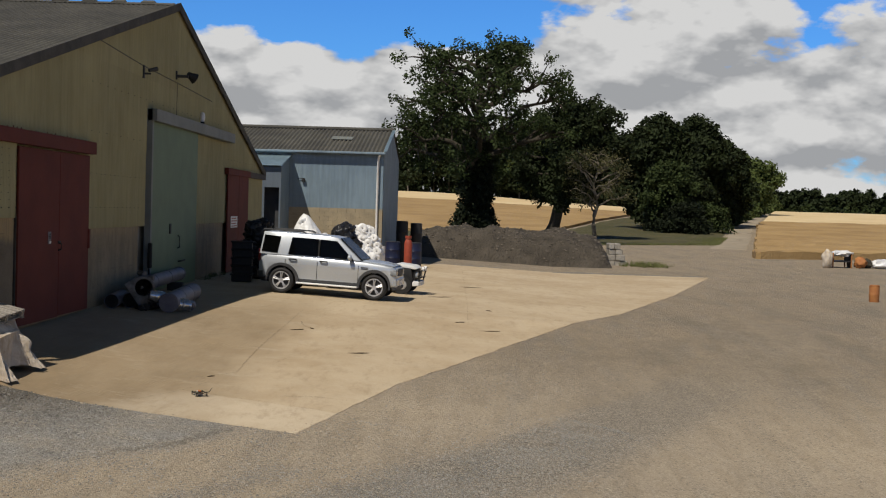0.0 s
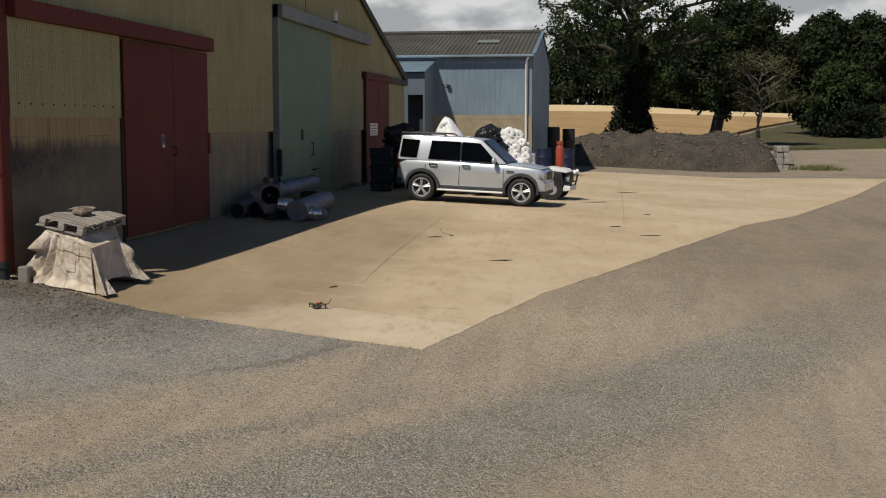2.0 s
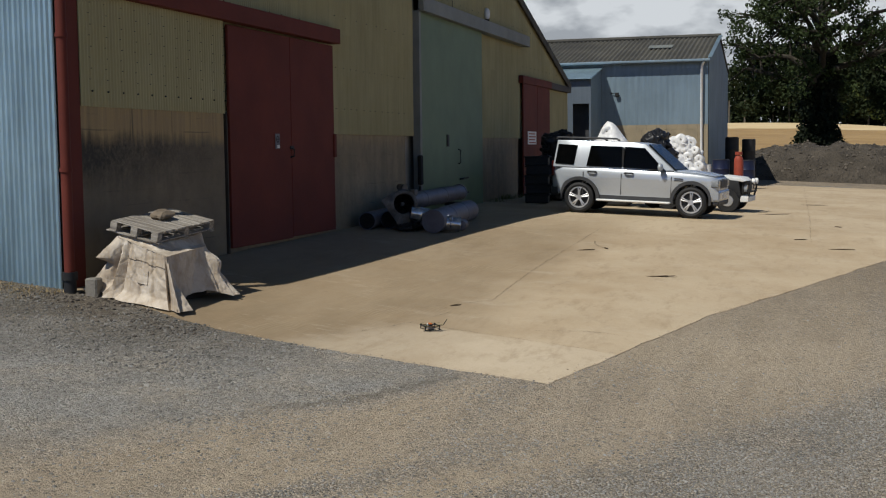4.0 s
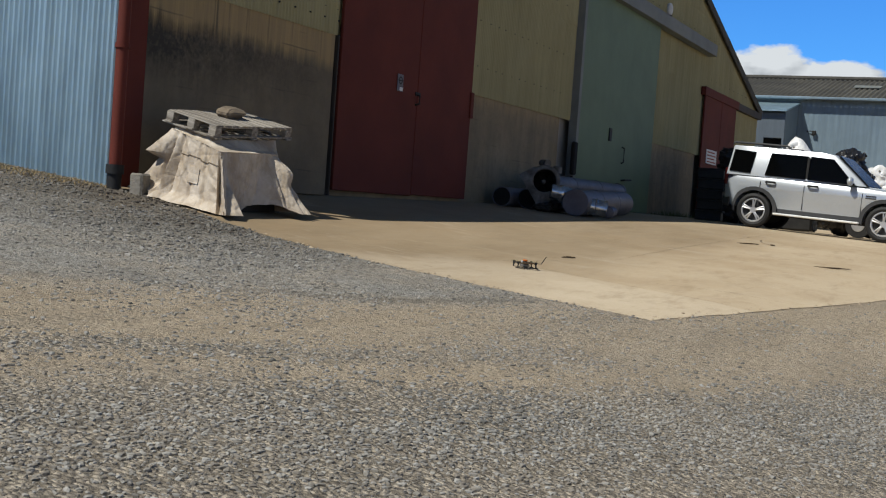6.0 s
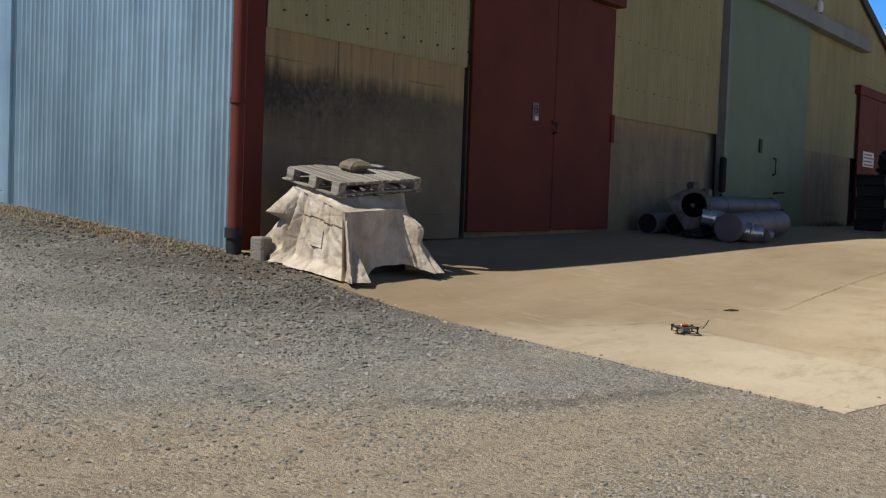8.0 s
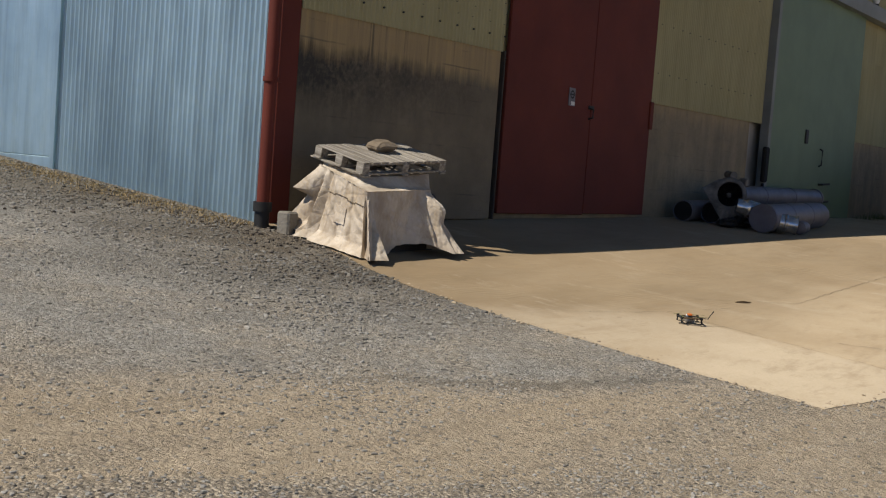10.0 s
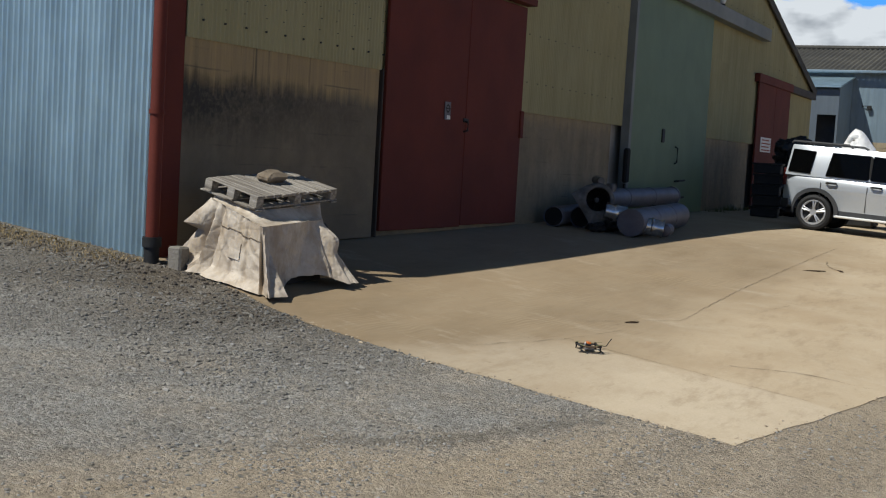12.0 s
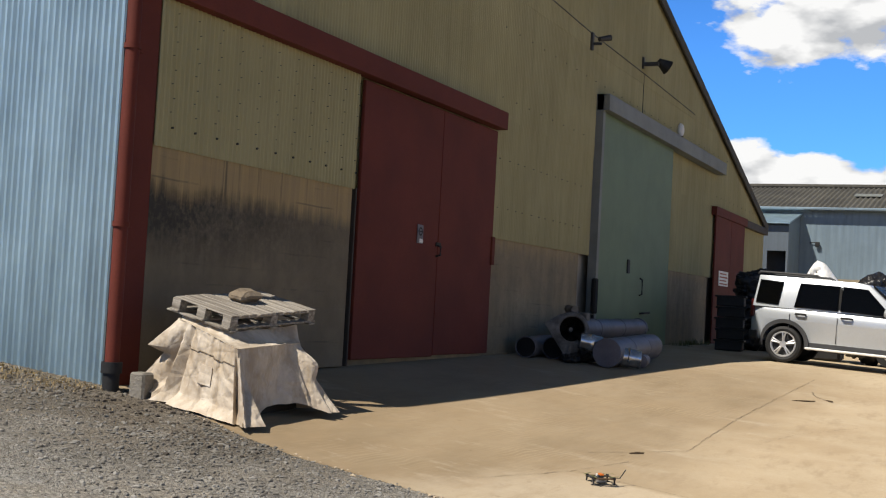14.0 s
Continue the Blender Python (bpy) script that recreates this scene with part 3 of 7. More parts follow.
def rough_ground(x, y):
    n = noise.noise(Vector((x * 0.35, y * 0.35, 0.0))) * 0.012 + noise.noise(Vector((x * 1.3, y * 1.3, 4.0))) * 0.007
    near = 1.0 if -25 < x < 60 and -40 < y < 12 else 0.0
    return terrain(x, y) + 0.013 + 0.3 * n * near


ground = mesh_object("ground", sheet(spaced(-2500, 3500, -22, 40, 0.5), spaced(-3000, 3000, -32, 14, 0.5), rough_ground), M["gravel"])
smooth(ground, 60)
tagged(ground, "grey and tan dusty gravel farmyard ground with worn tracks", "ground", kind="structure")


def pad_edge(x):
    """The slab's outer edge, a slightly bowed line away from its near corner."""
    pts = ((-1.08, -6.43), (3.9, -7.7), (10.2, -10.0), (19.4, -13.7), (30.0, -17.2), (45.6, -21.6))
    for (x0, y0), (x1, y1) in zip(pts, pts[1:]):
        if x <= x1:
            return y0 + (y1 - y0) * (x - x0) / (x1 - x0) + 0.05 * noise.noise(Vector((x * 1.7, 0, 7)))
    return pts[-1][1]


def pad_left(y):
    """The slab's ragged edge on the gravel side, which swings in towards the barn corner."""
    pts = ((0.0, 0.12), (-0.55, 0.06), (-1.33, -0.18), (-2.0, -0.44), (-2.6, -0.62), (-3.4, -0.70), (-4.3, -0.80), (-5.3, -0.94), (-6.45, -1.08), (-30, -1.08))
    for (y0, x0), (y1, x1) in zip(pts, pts[1:]):
        if y >= y1:
            return x0 + (x1 - x0) * (y - y0) / (y1 - y0) + 0.05 * noise.noise(Vector((0, y * 1.9, 3))) + 0.03 * noise.noise(Vector((0, y * 6, 5)))
    return -1.08


def slab():
    bm = bmesh.new()
    rows = []
    for i in range(171):
        x = -0.95 + 46.95 * (i / 170) ** 1.35
        y1 = pad_edge(x)
        row = []
        for j in range(41):
            y = y1 * (j / 40)
            xx = x
            if x < 3.0:
                k = 1 - (x + 0.95) / 3.95
                xx = x + (pad_left(y) + 0.95) * k
            row.append(bm.verts.new((xx, y, terrain(xx, y) + 0.02)))
        rows.append(row)
    for a, b in zip(rows, rows[1:]):
        for j in range(40):
            bm.faces.new((a[j], a[j + 1], b[j + 1], b[j]))
    r = bmesh.ops.extrude_edge_only(bm, edges=[e for e in bm.edges if e.is_boundary])
    for v in [g for g in r["geom"] if isinstance(g, bmesh.types.BMVert)]:
        v.co.z -= 0.2
    bmesh.ops.recalc_face_normals(bm, faces=bm.faces)
    return bm


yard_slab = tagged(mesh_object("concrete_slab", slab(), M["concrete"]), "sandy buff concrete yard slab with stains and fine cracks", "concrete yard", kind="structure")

# ---------- large barn ----------
BARN_W, APEX_X, APEX_Z, EAVE_L, EAVE_R = 33.1, 17.3, 8.95, 4.62, 4.45


def rake(x):
    if x < APEX_X:
        return EAVE_L + (APEX_Z - EAVE_L) * x / APEX_X
    return APEX_Z + (EAVE_R - APEX_Z) * (x - APEX_X) / (BARN_W - APEX_X)


barn = thing("barn", "large barn with buff corrugated gable and stained concrete base", "barn")
BARN_LEN = 40.0


def barn_parts():
    # inner dark shell so that no light leaks through joints
    bm = bmesh.new()
    prof = [(0.12, 0.12, -0.4), (BARN_W - 0.12, 0.12, -0.4), (BARN_W - 0.12, 0.12, EAVE_R - 0.15), (APEX_X, 0.12, APEX_Z - 0.18), (0.12, 0.12, EAVE_L - 0.15)]
    extrude_poly(bm, prof, (0, BARN_LEN - 0.3, 0))
    part("inner_wall", bm, M["pale"], barn)
    # concrete base wall between the door openings
    for x0, x1 in ((0.42, 13.7), (19.7, 25.0), (28.8, 33.05)):
        bm = bmesh.new()
        box(bm, (x0, 0.0, -0.3), (x1, 0.11, 2.55))
        part("base_wall", bm, M["stained"], barn, "stained concrete base wall")
    # cladding sheets, in columns and two or three rows
    pitch = 0.075
    col = 0.75
    x = 0.42
    while x < BARN_W - 0.05:
        x1 = min(x + col, BARN_W)
        low = 2.45
        rows = [low, 4.55, 6.6, 20.0]
        for lo, hi in zip(rows, rows[1:]):
            if lo > max(rake(x), rake(x1)) - 0.05:
                break
            bm = bmesh.new()
            dz = 0.0 if lo == low else -0.12
            yy = -0.028 if lo == low else (-0.036 if lo < 5 else -0.044)
            corrugated(bm, (x, yy, 0), (1, 0, 0), (0, 0, 1), x1 - x + 0.03, lambda s: lo + dz, lambda s: min(hi, rake(min(x + s, BARN_W)) - 0.02), pitch, 0.011, (0, -1, 0))
            part("cladding_sheet", bm, M["yellow"], barn)
        x = x1
    # roof slopes
    for a, b in (((-0.15, EAVE_L - 0.04), (APEX_X, APEX_Z)), ((BARN_W + 0.15, EAVE_R - 0.04), (APEX_X, APEX_Z))):
        bm = bmesh.new()
        A, B = Vector((a[0], -0.12, a[1] + 0.05)), Vector((b[0], -0.12, b[1] + 0.05))
        d = B - A
        L = d.length
        up = Vector((0, 1, 0))
        outw = d.cross(up).normalized()
        if outw.z < 0:
            outw = -outw
        corrugated(bm, A, (0, 1, 0), d.normalized(), BARN_LEN, lambda s: 0.0, lambda s: L, 0.146, 0.025, outw, seg=6)
        part("roof", bm, M["roof"], barn, "grey corrugated fibre cement roof")
        # barge board along the verge
        bm = bmesh.new()
        n = Vector((-d.z, 0, d.x)).normalized()
        if n.z < 0:
            n = -n
        extrude_poly(bm, [A + n * 0.07 + Vector((0, -0.05, 0)), B + n * 0.07 + Vector((0, -0.05, 0)), B - n * 0.16 + Vector((0, -0.05, 0)), A - n * 0.16 + Vector((0, -0.05, 0))], (0, 0.045, 0))
        part("barge_board", bm, M["barge"], barn, "dark grey verge trim")
    # raised ridge caps
    sl, sr = (APEX_Z - EAVE_L) / APEX_X, (APEX_Z - EAVE_R) / (BARN_W - APEX_X)
    bm = bmesh.new()
    z0 = APEX_Z + 0.085
    extrude_poly(bm, [(APEX_X - 0.30, 0, z0 - 0.30 * sl), (APEX_X, 0, z0 + 0.02), (APEX_X + 0.30, 0, z0 - 0.30 * sr), (APEX_X, 0, z0 - 0.04)], (0, BARN_LEN - 0.2, 0))
    part("ridge", bm, M["roof"], barn)
    y = 0.55
    while y < BARN_LEN - 0.8:
        bm = bmesh.new()
        ends = []
        for yy, lift in ((y, 0.012), (y + 0.07, 0.085), (y + 0.41, 0.085), (y + 0.48, 0.012)):
            ends.append([bm.verts.new((APEX_X + dx, yy, z0 + lift - abs(dx) * (sl if dx < 0 else sr) - (0.02 if dx else 0.0))) for dx in (-0.22, -0.1, 0.0, 0.1, 0.22)])
        for p, q in zip(ends, ends[1:]):
            for k in range(4):
                bm.faces.new((p[k], p[k + 1], q[k + 1], q[k]))
        rim = [e for e in bm.edges if e.is_boundary]
        skirt = bmesh.ops.extrude_edge_only(bm, edges=rim)["geom"]
        for v in skirt:
            if isinstance(v, bmesh.types.BMVert):
                v.co.z -= 0.09
        bmesh.ops.recalc_face_normals(bm, faces=bm.faces)
        part("ridge_cap", bm, M["roof"], barn)
        y += 0.88
    # long side wall of galvanised sheets
    y = -0.02
    while y < BARN_LEN:
        bm = bmesh.new()
        corrugated(bm, (0.0 - (0.006 if int(y) % 2 else 0.0), y, 0), (0, 1, 0), (0, 0, 1), 1.03, lambda s: 0.1, lambda s: EAVE_L - 0.02, 0.0765, 0.0145, (-1, 0, 0))
        part("side_cladding", bm, M["galv"], barn, "galvanised corrugated wall sheet")
        y += 1.0


barn_parts()


def door_leaf(name, x0, x1, z0, z1, y, mat_key, label, thick=0.05):
    bm = bmesh.new()
    box(bm, (x0, y - thick, z0), (x1, y, z1), 0.008)
    return part(name, bm, M[mat_key], barn, label)


def plain_part(name, lo, hi, mat_key, label="", bev=0.006, parent=None):
    bm = bmesh.new()
    box(bm, lo, hi, bev)
    return part(name, bm, M[mat_key], parent or barn, label)


# doors at the left: track cover, half clad panel, red double leaf
plain_part("door_track", (0.43, -0.24, 4.18), (9.14, -0.05, 4.46), "red", "dull red steel track cover")
red1 = door_leaf("sliding_door", 4.54, 6.94, 0.58, 4.14, -0.08, "red", "oxide red sliding door leaf")
red2 = door_leaf("sliding_door", 6.955, 9.0, 0.60, 4.14, -0.08, "red", "oxide red sliding door leaf")
plain_part("door_edge", (4.47, -0.11, 0.5), (4.50, -0.02, 2.75), "trackdark")
plain_part("door_track", (14.25, -0.32, 5.35), (25.45, -0.06, 5.68), "greygreen", "weathered grey steel track cover")
grn = door_leaf("sliding_door", 14.4, 20.1, 0.62, 5.4, -0.10, "green", "grey-green sliding door leaf")
plain_part("door_post", (14.25, -0.2, 0.45), (14.40, -0.02, 5.68), "greygreen", "weathered grey steel post")
plain_part("door_track", (25.0, -0.20, 4.2), (29.45, -0.05, 4.44), "red", "dull red steel track cover")
plain_part("door_track", (29.46, -0.19, 4.2), (33.1, -0.05, 4.42), "trackdark", "dark weathered track cover")
door_leaf("sliding_door", 25.2, 27.3, 0.62, 4.2, -0.10, "red", "oxide red sliding door leaf")
door_leaf("sliding_door", 27.32, 29.3, 0.62, 4.2, -0.10, "red", "oxide red sliding door leaf")
plain_part("corner_post", (0.12, -0.10, 0.1), (0.415, 0.0, 4.55), "red", "dull red steel corner post")

# more materials for the things
M["silver"] = simple("silver_car_paint", (0.50, 0.53, 0.565), (0.465, 0.495, 0.53), 0.8, 0.27, 0.4, bump=0.0)
M["trim"] = simple("dark_grey_plastic", (0.035, 0.037, 0.04), (0.05, 0.05, 0.052), 3, 0.6)
M["alloy"] = simple("alloy", (0.62, 0.62, 0.63), (0.50, 0.50, 0.51), 4, 0.4, 0.7, bump=0.0)
M["lamp"] = simple("lamp_lens", (0.36, 0.38, 0.40), (0.16, 0.17, 0.18), 9, 0.12, 0.1, bump=0.0)
M["redlens"] = simple("red_lens", (0.10, 0.014, 0.012), (0.06, 0.010, 0.009), 9, 0.25, bump=0.0)
M["white"] = simple("white_plastic", (0.72, 0.72, 0.71), (0.62, 0.62, 0.60), 3, 0.5, bump=0.1)
M["wrap"] = simple("white_plastic_wrap", (0.78, 0.78, 0.77), (0.60, 0.60, 0.60), 3.5, 0.32, bump=0.35, fine=9.0, dist=0.03)
M["blackwrap"] = simple("black_plastic_wrap", (0.014, 0.014, 0.016), (0.024, 0.024, 0.026), 3.5, 0.3, bump=0.4, fine=8.0, dist=0.03)
M["orange"] = simple("orange_red_paint", (0.33, 0.06, 0.032), (0.24, 0.045, 0.025), 4, 0.6)
M["rust"] = simple("rusty_orange_metal", (0.40, 0.17, 0.055), (0.30, 0.115, 0.04), 4, 0.75)
M["bluedrum"] = simple("blue_plastic", (0.012, 0.017, 0.05), (0.009, 0.014, 0.04), 3, 0.45)
M["twig"] = simple("dry_brown_wood", (0.115, 0.078, 0.045), (0.062, 0.042, 0.026), 9.0, 0.9)
M["palestone"] = simple("pale_rubble_stone", (0.36, 0.335, 0.29), (0.22, 0.20, 0.17), 3.0, 0.9, bump=0.7, fine=20.0, dist=0.02)
M["block"] = simple("old_grey_concrete", (0.22, 0.20, 0.17), (0.14, 0.13, 0.11), 6, 0.9, bump=0.6, fine=30.0, dist=0.01)
M["stone"] = simple("rough_stone", (0.22, 0.175, 0.125), (0.14, 0.11, 0.078), 5, 0.9, bump=0.6, fine=25.0, dist=0.01)
M["duct"] = simple("purple_grey_duct", (0.165, 0.158, 0.180), (0.115, 0.108, 0.122), 2.6, 0.5, 0.3, bump=0.15)
M["bright"] = simple("bright_galvanised", (0.62, 0.62, 0.63), (0.40, 0.40, 0.42), 7, 0.25, 0.85, bump=0.3, fine=20.0)
M["straw"] = simple("dead_grass", (0.40, 0.30, 0.155), (0.26, 0.19, 0.095), 8, 0.95, bump=0.0)
M["weed"] = simple("green_weed", (0.09, 0.11, 0.035), (0.14, 0.14, 0.05), 8, 0.9, bump=0.0)
M["crack"] = simple("dark_crack", (0.24, 0.18, 0.115), (0.15, 0.115, 0.075), 8, 0.95)
# black of the brackets, and of the shade painted inside fan and pipes
M["shadeblack"] = simple("shadeblack", (0.006, 0.006, 0.006), (0.010, 0.010, 0.010), 5, 0.9)
M["casing"] = simple("dented_grey_casing", (0.17, 0.165, 0.16), (0.06, 0.056, 0.052), 5.0, 0.6, 0.2, bump=0.5, fine=14.0, dist=0.01)
M["screen"] = simple("dark_windscreen", (0.012, 0.013, 0.015), (0.008, 0.009, 0.010), 2, 0.22, bump=0.0)
M["copper"] = simple("orange_parts", (0.6, 0.16, 0.03), (0.5, 0.12, 0.02), 8, 0.5)
gm = Mat("tinted_glass", 0.03)
gm.b.inputs["IOR"].default_value = 1.17
gm.b.inputs["Specular IOR Level"].default_value = 0.2
gm.colour((0.012, 0.013, 0.014))
gm.b.inputs["Transmission Weight"].default_value = 0.85
M["glass"] = gm.m


def put(ob_name, bm, mat_key, parent, label="", smooth_angle=None):
    ob = part(ob_name, bm, M[mat_key], parent, label)
    if smooth_angle:
        smooth(ob, smooth_angle)
    return ob


def blob(bm, centre, radii, seed, amp=0.18, freq=1.6, sub=3, flat=None):
    """An uneven lump."""
    r = bmesh.ops.create_icosphere(bm, subdivisions=sub, radius=1.0)
    c = Vector(centre)
    for v in r["verts"]:
        d = v.co.normalized()
        k = 1.0 + amp * noise.noise(d * freq + Vector((seed * 3.7, seed, 0))) + 0.45 * amp * noise.noise(d * freq * 2.7 + Vector((seed, 0, 5)))
        p = Vector((d.x * radii[0] * k, d.y * radii[1] * k, d.z * radii[2] * k))
        if flat is not None and p.z < flat:
            p.z = flat
        v.co = c + p
    return r["verts"]


# ---------- fittings on the barn ----------
bm = bmesh.new()
tube(bm, [(-0.10, -0.20, 0.62), (-0.10, -0.20, 4.2), (-0.10, -0.14, 4.5), (-0.1, 0.1, 4.72)], 0.066, 14)
for z in (1.9, 3.55, 4.1):
    cyl(bm, (-0.10, -0.20, z), (-0.10, -0.20, z + 0.05), 0.080, seg=14)
downpipe = put("downpipe", bm, "red", barn, "dull red round downpipe", 50)
bm = bmesh.new()
cyl(bm, (-0.10, -0.20, 0.25), (-0.10, -0.20, 0.66), 0.078, seg=14)
cyl(bm, (-0.10, -0.20, 0.56), (-0.10, -0.20, 0.66), 0.098, seg=14)
put("boot", bm, "dark", downpipe, "black plastic pipe boot", 50)
for z in (1.93, 3.58):
    plain_part("bracket", (-0.1, -0.14, z - 0.02), (0.14, -0.11, z + 0.02), "red", parent=downpipe, bev=0)
# gutter along the side eave
bm = bmesh.new()
tube(bm, [(-0.16, -0.15, 4.62), (-0.16, BARN_LEN, 4.62)], 0.075, 8)
put("gutter", bm, "red", barn, "dull red eaves gutter", 50)
# second stretch of the long wall: flatter sheet over a low plinth
bm = bmesh.new()
corrugated(bm, (-0.035, 3.35, 0), (0, 1, 0), (0, 0, 1), 14.0, lambda s: 0.93, lambda s: 4.5, 0.30, 0.008, (-1, 0, 0))
put("flat_cladding", bm, "galv", barn, "flat ribbed pale blue metal wall")
plain_part("plinth", (-0.055, 3.36, 0.3), (-0.005, 17.3, 0.92), "galv", bev=0.004)
plain_part("joint_strip", (-0.06, 3.28, 0.5), (-0.018, 3.36, 4.5), "galv", bev=0.004)

# half clad sliding panel beside the red leaves: a proud sheet with visible bolts
bm = bmesh.new()
corrugated(bm, (0.425, -0.105, 0), (1, 0, 0), (0, 0, 1), 3.99, lambda s: 2.73, lambda s: 4.2, 0.075, 0.011, (0, -1, 0))
panel = put("clad_panel", bm, "yellow", barn, "buff corrugated panel of a sliding door")
bm = bmesh.new()
box(bm, (0.425, -0.09, 0.5), (4.40, -0.055, 2.75))
put("lower_panel", bm, "stained", barn, "stained lower panel of a sliding door")


def bolts(name, pts, r, mat_key, parent, up=0.0):
    """Small heads on one shared mesh, each a part of its own. up: they stand up instead of out."""
    b = bmesh.new()
    cyl(b, (0, 0, 0), (0, 0, up) if up else (0, -0.02, 0), r, seg=6)
    first = part(name, b, M[mat_key], parent)
    for p in pts:
        ob = first if p is pts[0] else new(name, first.data)
        ob.parent = parent
        ob.location = p


bolts("bolt", [(0.66 + 0.375 * i, -0.118, 2.93) for i in range(11)], 0.012, "dark", panel)
bolts("screw", [(0.62 + 0.375 * i + 0.04 * ((j + i) % 2), -0.116, 3.08 + 0.14 * j) for i in range(11) for j in range(8)], 0.0045, "trim", panel)
rows = []
for z, n in ((2.95, 12), (3.75, 12), (4.75, 40), (5.9, 40)):
    for i in range(n):
        x = 9.3 + i * 0.375 + (0.07 if i % 3 else 0)
        if z > 4.5:
            x = 9.3 + i * 0.6
        if (13.8 < x < 25.5 and z < 5.75) or z > rake(min(x, 33)) - 0.2 or x > 32.5:
            continue
        rows.append((x, -0.05, z))
bolts("bolt", rows, 0.008, "trim", barn)
# trimmed fixings that stand above the red track
bolts("fixing", [(0.8 + i * 0.25 + random.uniform(-0.06, 0.06), -0.07, 4.42 + random.random() * 0.05) for i in range(34)], 0.009, "red", barn, 0.055)

# door furniture
plain_part("sign", (6.23, -0.146, 2.17), (6.41, -0.136, 2.43), "duct", "small weathered notice plate", 0, red1)
plain_part("sign_corner", (6.30, -0.149, 2.18), (6.40, -0.1462, 2.235), "white", "", 0, red1)
bm = bmesh.new()
r = bmesh.ops.create_circle(bm, segments=20, radius=0.062)
ring_in = bmesh.ops.create_circle(bm, segments=20, radius=0.038)
bmesh.ops.bridge_loops(bm, edges=[e for e in bm.edges])
bmesh.ops.transform(bm, matrix=pose(6.32, -0.149, 2.335, 90), verts=bm.verts)
put("sign_ring", bm, "dark", red1)
plain_part("sign_bar", (6.25, -0.151, 2.325), (6.39, -0.147, 2.345), "dark", "", 0, red1)
bm = bmesh.new()
tube(bm, [(6.90, -0.13, 2.02), (6.90, -0.20, 2.04), (6.90, -0.20, 2.16), (6.90, -0.13, 2.18)], 0.018, 8)
put("handle", bm, "dark", red1, "dark steel pull handle", 60)
plain_part("hasp", (6.86, -0.15, 2.16), (7.02, -0.13, 2.22), "dark", "", 0.004, red2)
plain_part("hinge", (8.93, -0.16, 2.0), (9.05, -0.10, 2.45), "red", "", 0.01, red2)
plain_part("lock", (16.55, -0.18, 2.2), (16.72, -0.15, 2.5), "dark", "dark lock plate", 0.01, grn)
bm = bmesh.new()
tube(bm, [(17.6, -0.16, 1.75), (17.6, -0.22, 1.78), (17.6, -0.22, 2.1), (17.6, -0.16, 2.13)], 0.02, 8)
put("handle", bm, "dark", grn, "dark steel pull handle", 60)
bm = bmesh.new()
tube(bm, [(17.7, -0.16, 0.95), (17.7, -0.25, 0.97), (18.15, -0.26, 0.99)], 0.025, 6)
put("bracket", bm, "dark", grn, "", 60)
bm = bmesh.new()
tube(bm, [(17.7, -0.16, 1.35), (17.7, -0.25, 1.36), (18.15, -0.26, 1.38)], 0.025, 6)
put("bracket", bm, "dark", grn, "", 60)
plain_part("bracket", (14.0, -0.28, 1.30), (14.22, -0.19, 2.0), "shadeblack", "black guide bracket", 0.03)
plain_part("bracket", (14.05, -0.24, 0.62), (14.15, -0.205, 1.28), "shadeblack", "black guide bracket", 0.01)
plain_part("sign", (25.75, -0.17, 2.26), (27.0, -0.158, 2.68), "white", "white notice board with red lines", 0)
for k in range(4):
    plain_part("sign_bar", (25.85, -0.175, 2.30 + 0.095 * k), (26.9 - 0.15 * (k % 2), -0.171, 2.335 + 0.095 * k), "orange", "", 0)

# lamps high on the gable
bm = bmesh.new()
box(bm, (13.68, -0.09, 6.45), (13.78, -0.03, 6.80), 0.01)
box(bm, (13.71, -0.26, 6.55), (13.77, -0.08, 6.60), 0.01)
cl = thing("security_camera", "small dark wall camera on a bracket", "camera")
put("bracket", bm, "trim", cl)
bm = bmesh.new()
cyl(bm, (13.74, -0.20, 6.66), (13.95, -0.36, 6.73), 0.045, 0.06, 12)
put("housing", bm, "trim", cl, "dark grey camera housing", 40)
fl = thing("floodlight", "black floodlight on a wall bracket", "floodlight")
bm = bmesh.new()
box(bm, (17.36, -0.09, 6.80), (17.42, -0.04, 7.06), 0.01)
box(bm, (17.35, -0.42, 6.86), (17.45, -0.08, 6.94), 0.01)
put("bracket", bm, "trim", fl)
bm = bmesh.new()
r = bmesh.ops.create_cone(bm, cap_ends=True, segments=14, radius1=0.17, radius2=0.07, depth=0.27)
bmesh.ops.transform(bm, matrix=pose(17.62, -0.46, 6.93, -62, 0, 40), verts=r["verts"])
put("housing", bm, "dark", fl, "black lamp housing", 40)
bl = thing("bulkhead_light", "small white oval wall light", "wall light")
bm = bmesh.new()
blob(bm, (20.9, -0.10, 5.94), (0.10, 0.09, 0.18), 3, 0.02)
put("diffuser", bm, "white", bl, "", 60)
bm = bmesh.new()
cyl(bm, (20.9, -0.10, 5.70), (20.9, -0.10, 5.80), 0.07, seg=10)
put("base", bm, "dark", bl)
bm = bmesh.new()
tube(bm, [(9.5, -0.055, 6.95), (13.7, -0.055, 6.78), (17.4, -0.055, 6.72), (22.5, -0.055, 6.60)], 0.010, 5)
tube(bm, [(17.55, -0.055, 6.7), (17.55, -0.055, 5.66)], 0.009, 5)
tagged(mesh_object("cable", bm, M["trim"]), "thin grey cable clipped across the gable", "cable")

# ---------- blue shed behind ----------
SX, SY0, SY1 = 41.0, -4.65, 16.0
shed = thing("shed", "blue-grey metal clad shed on a buff block base", "shed")


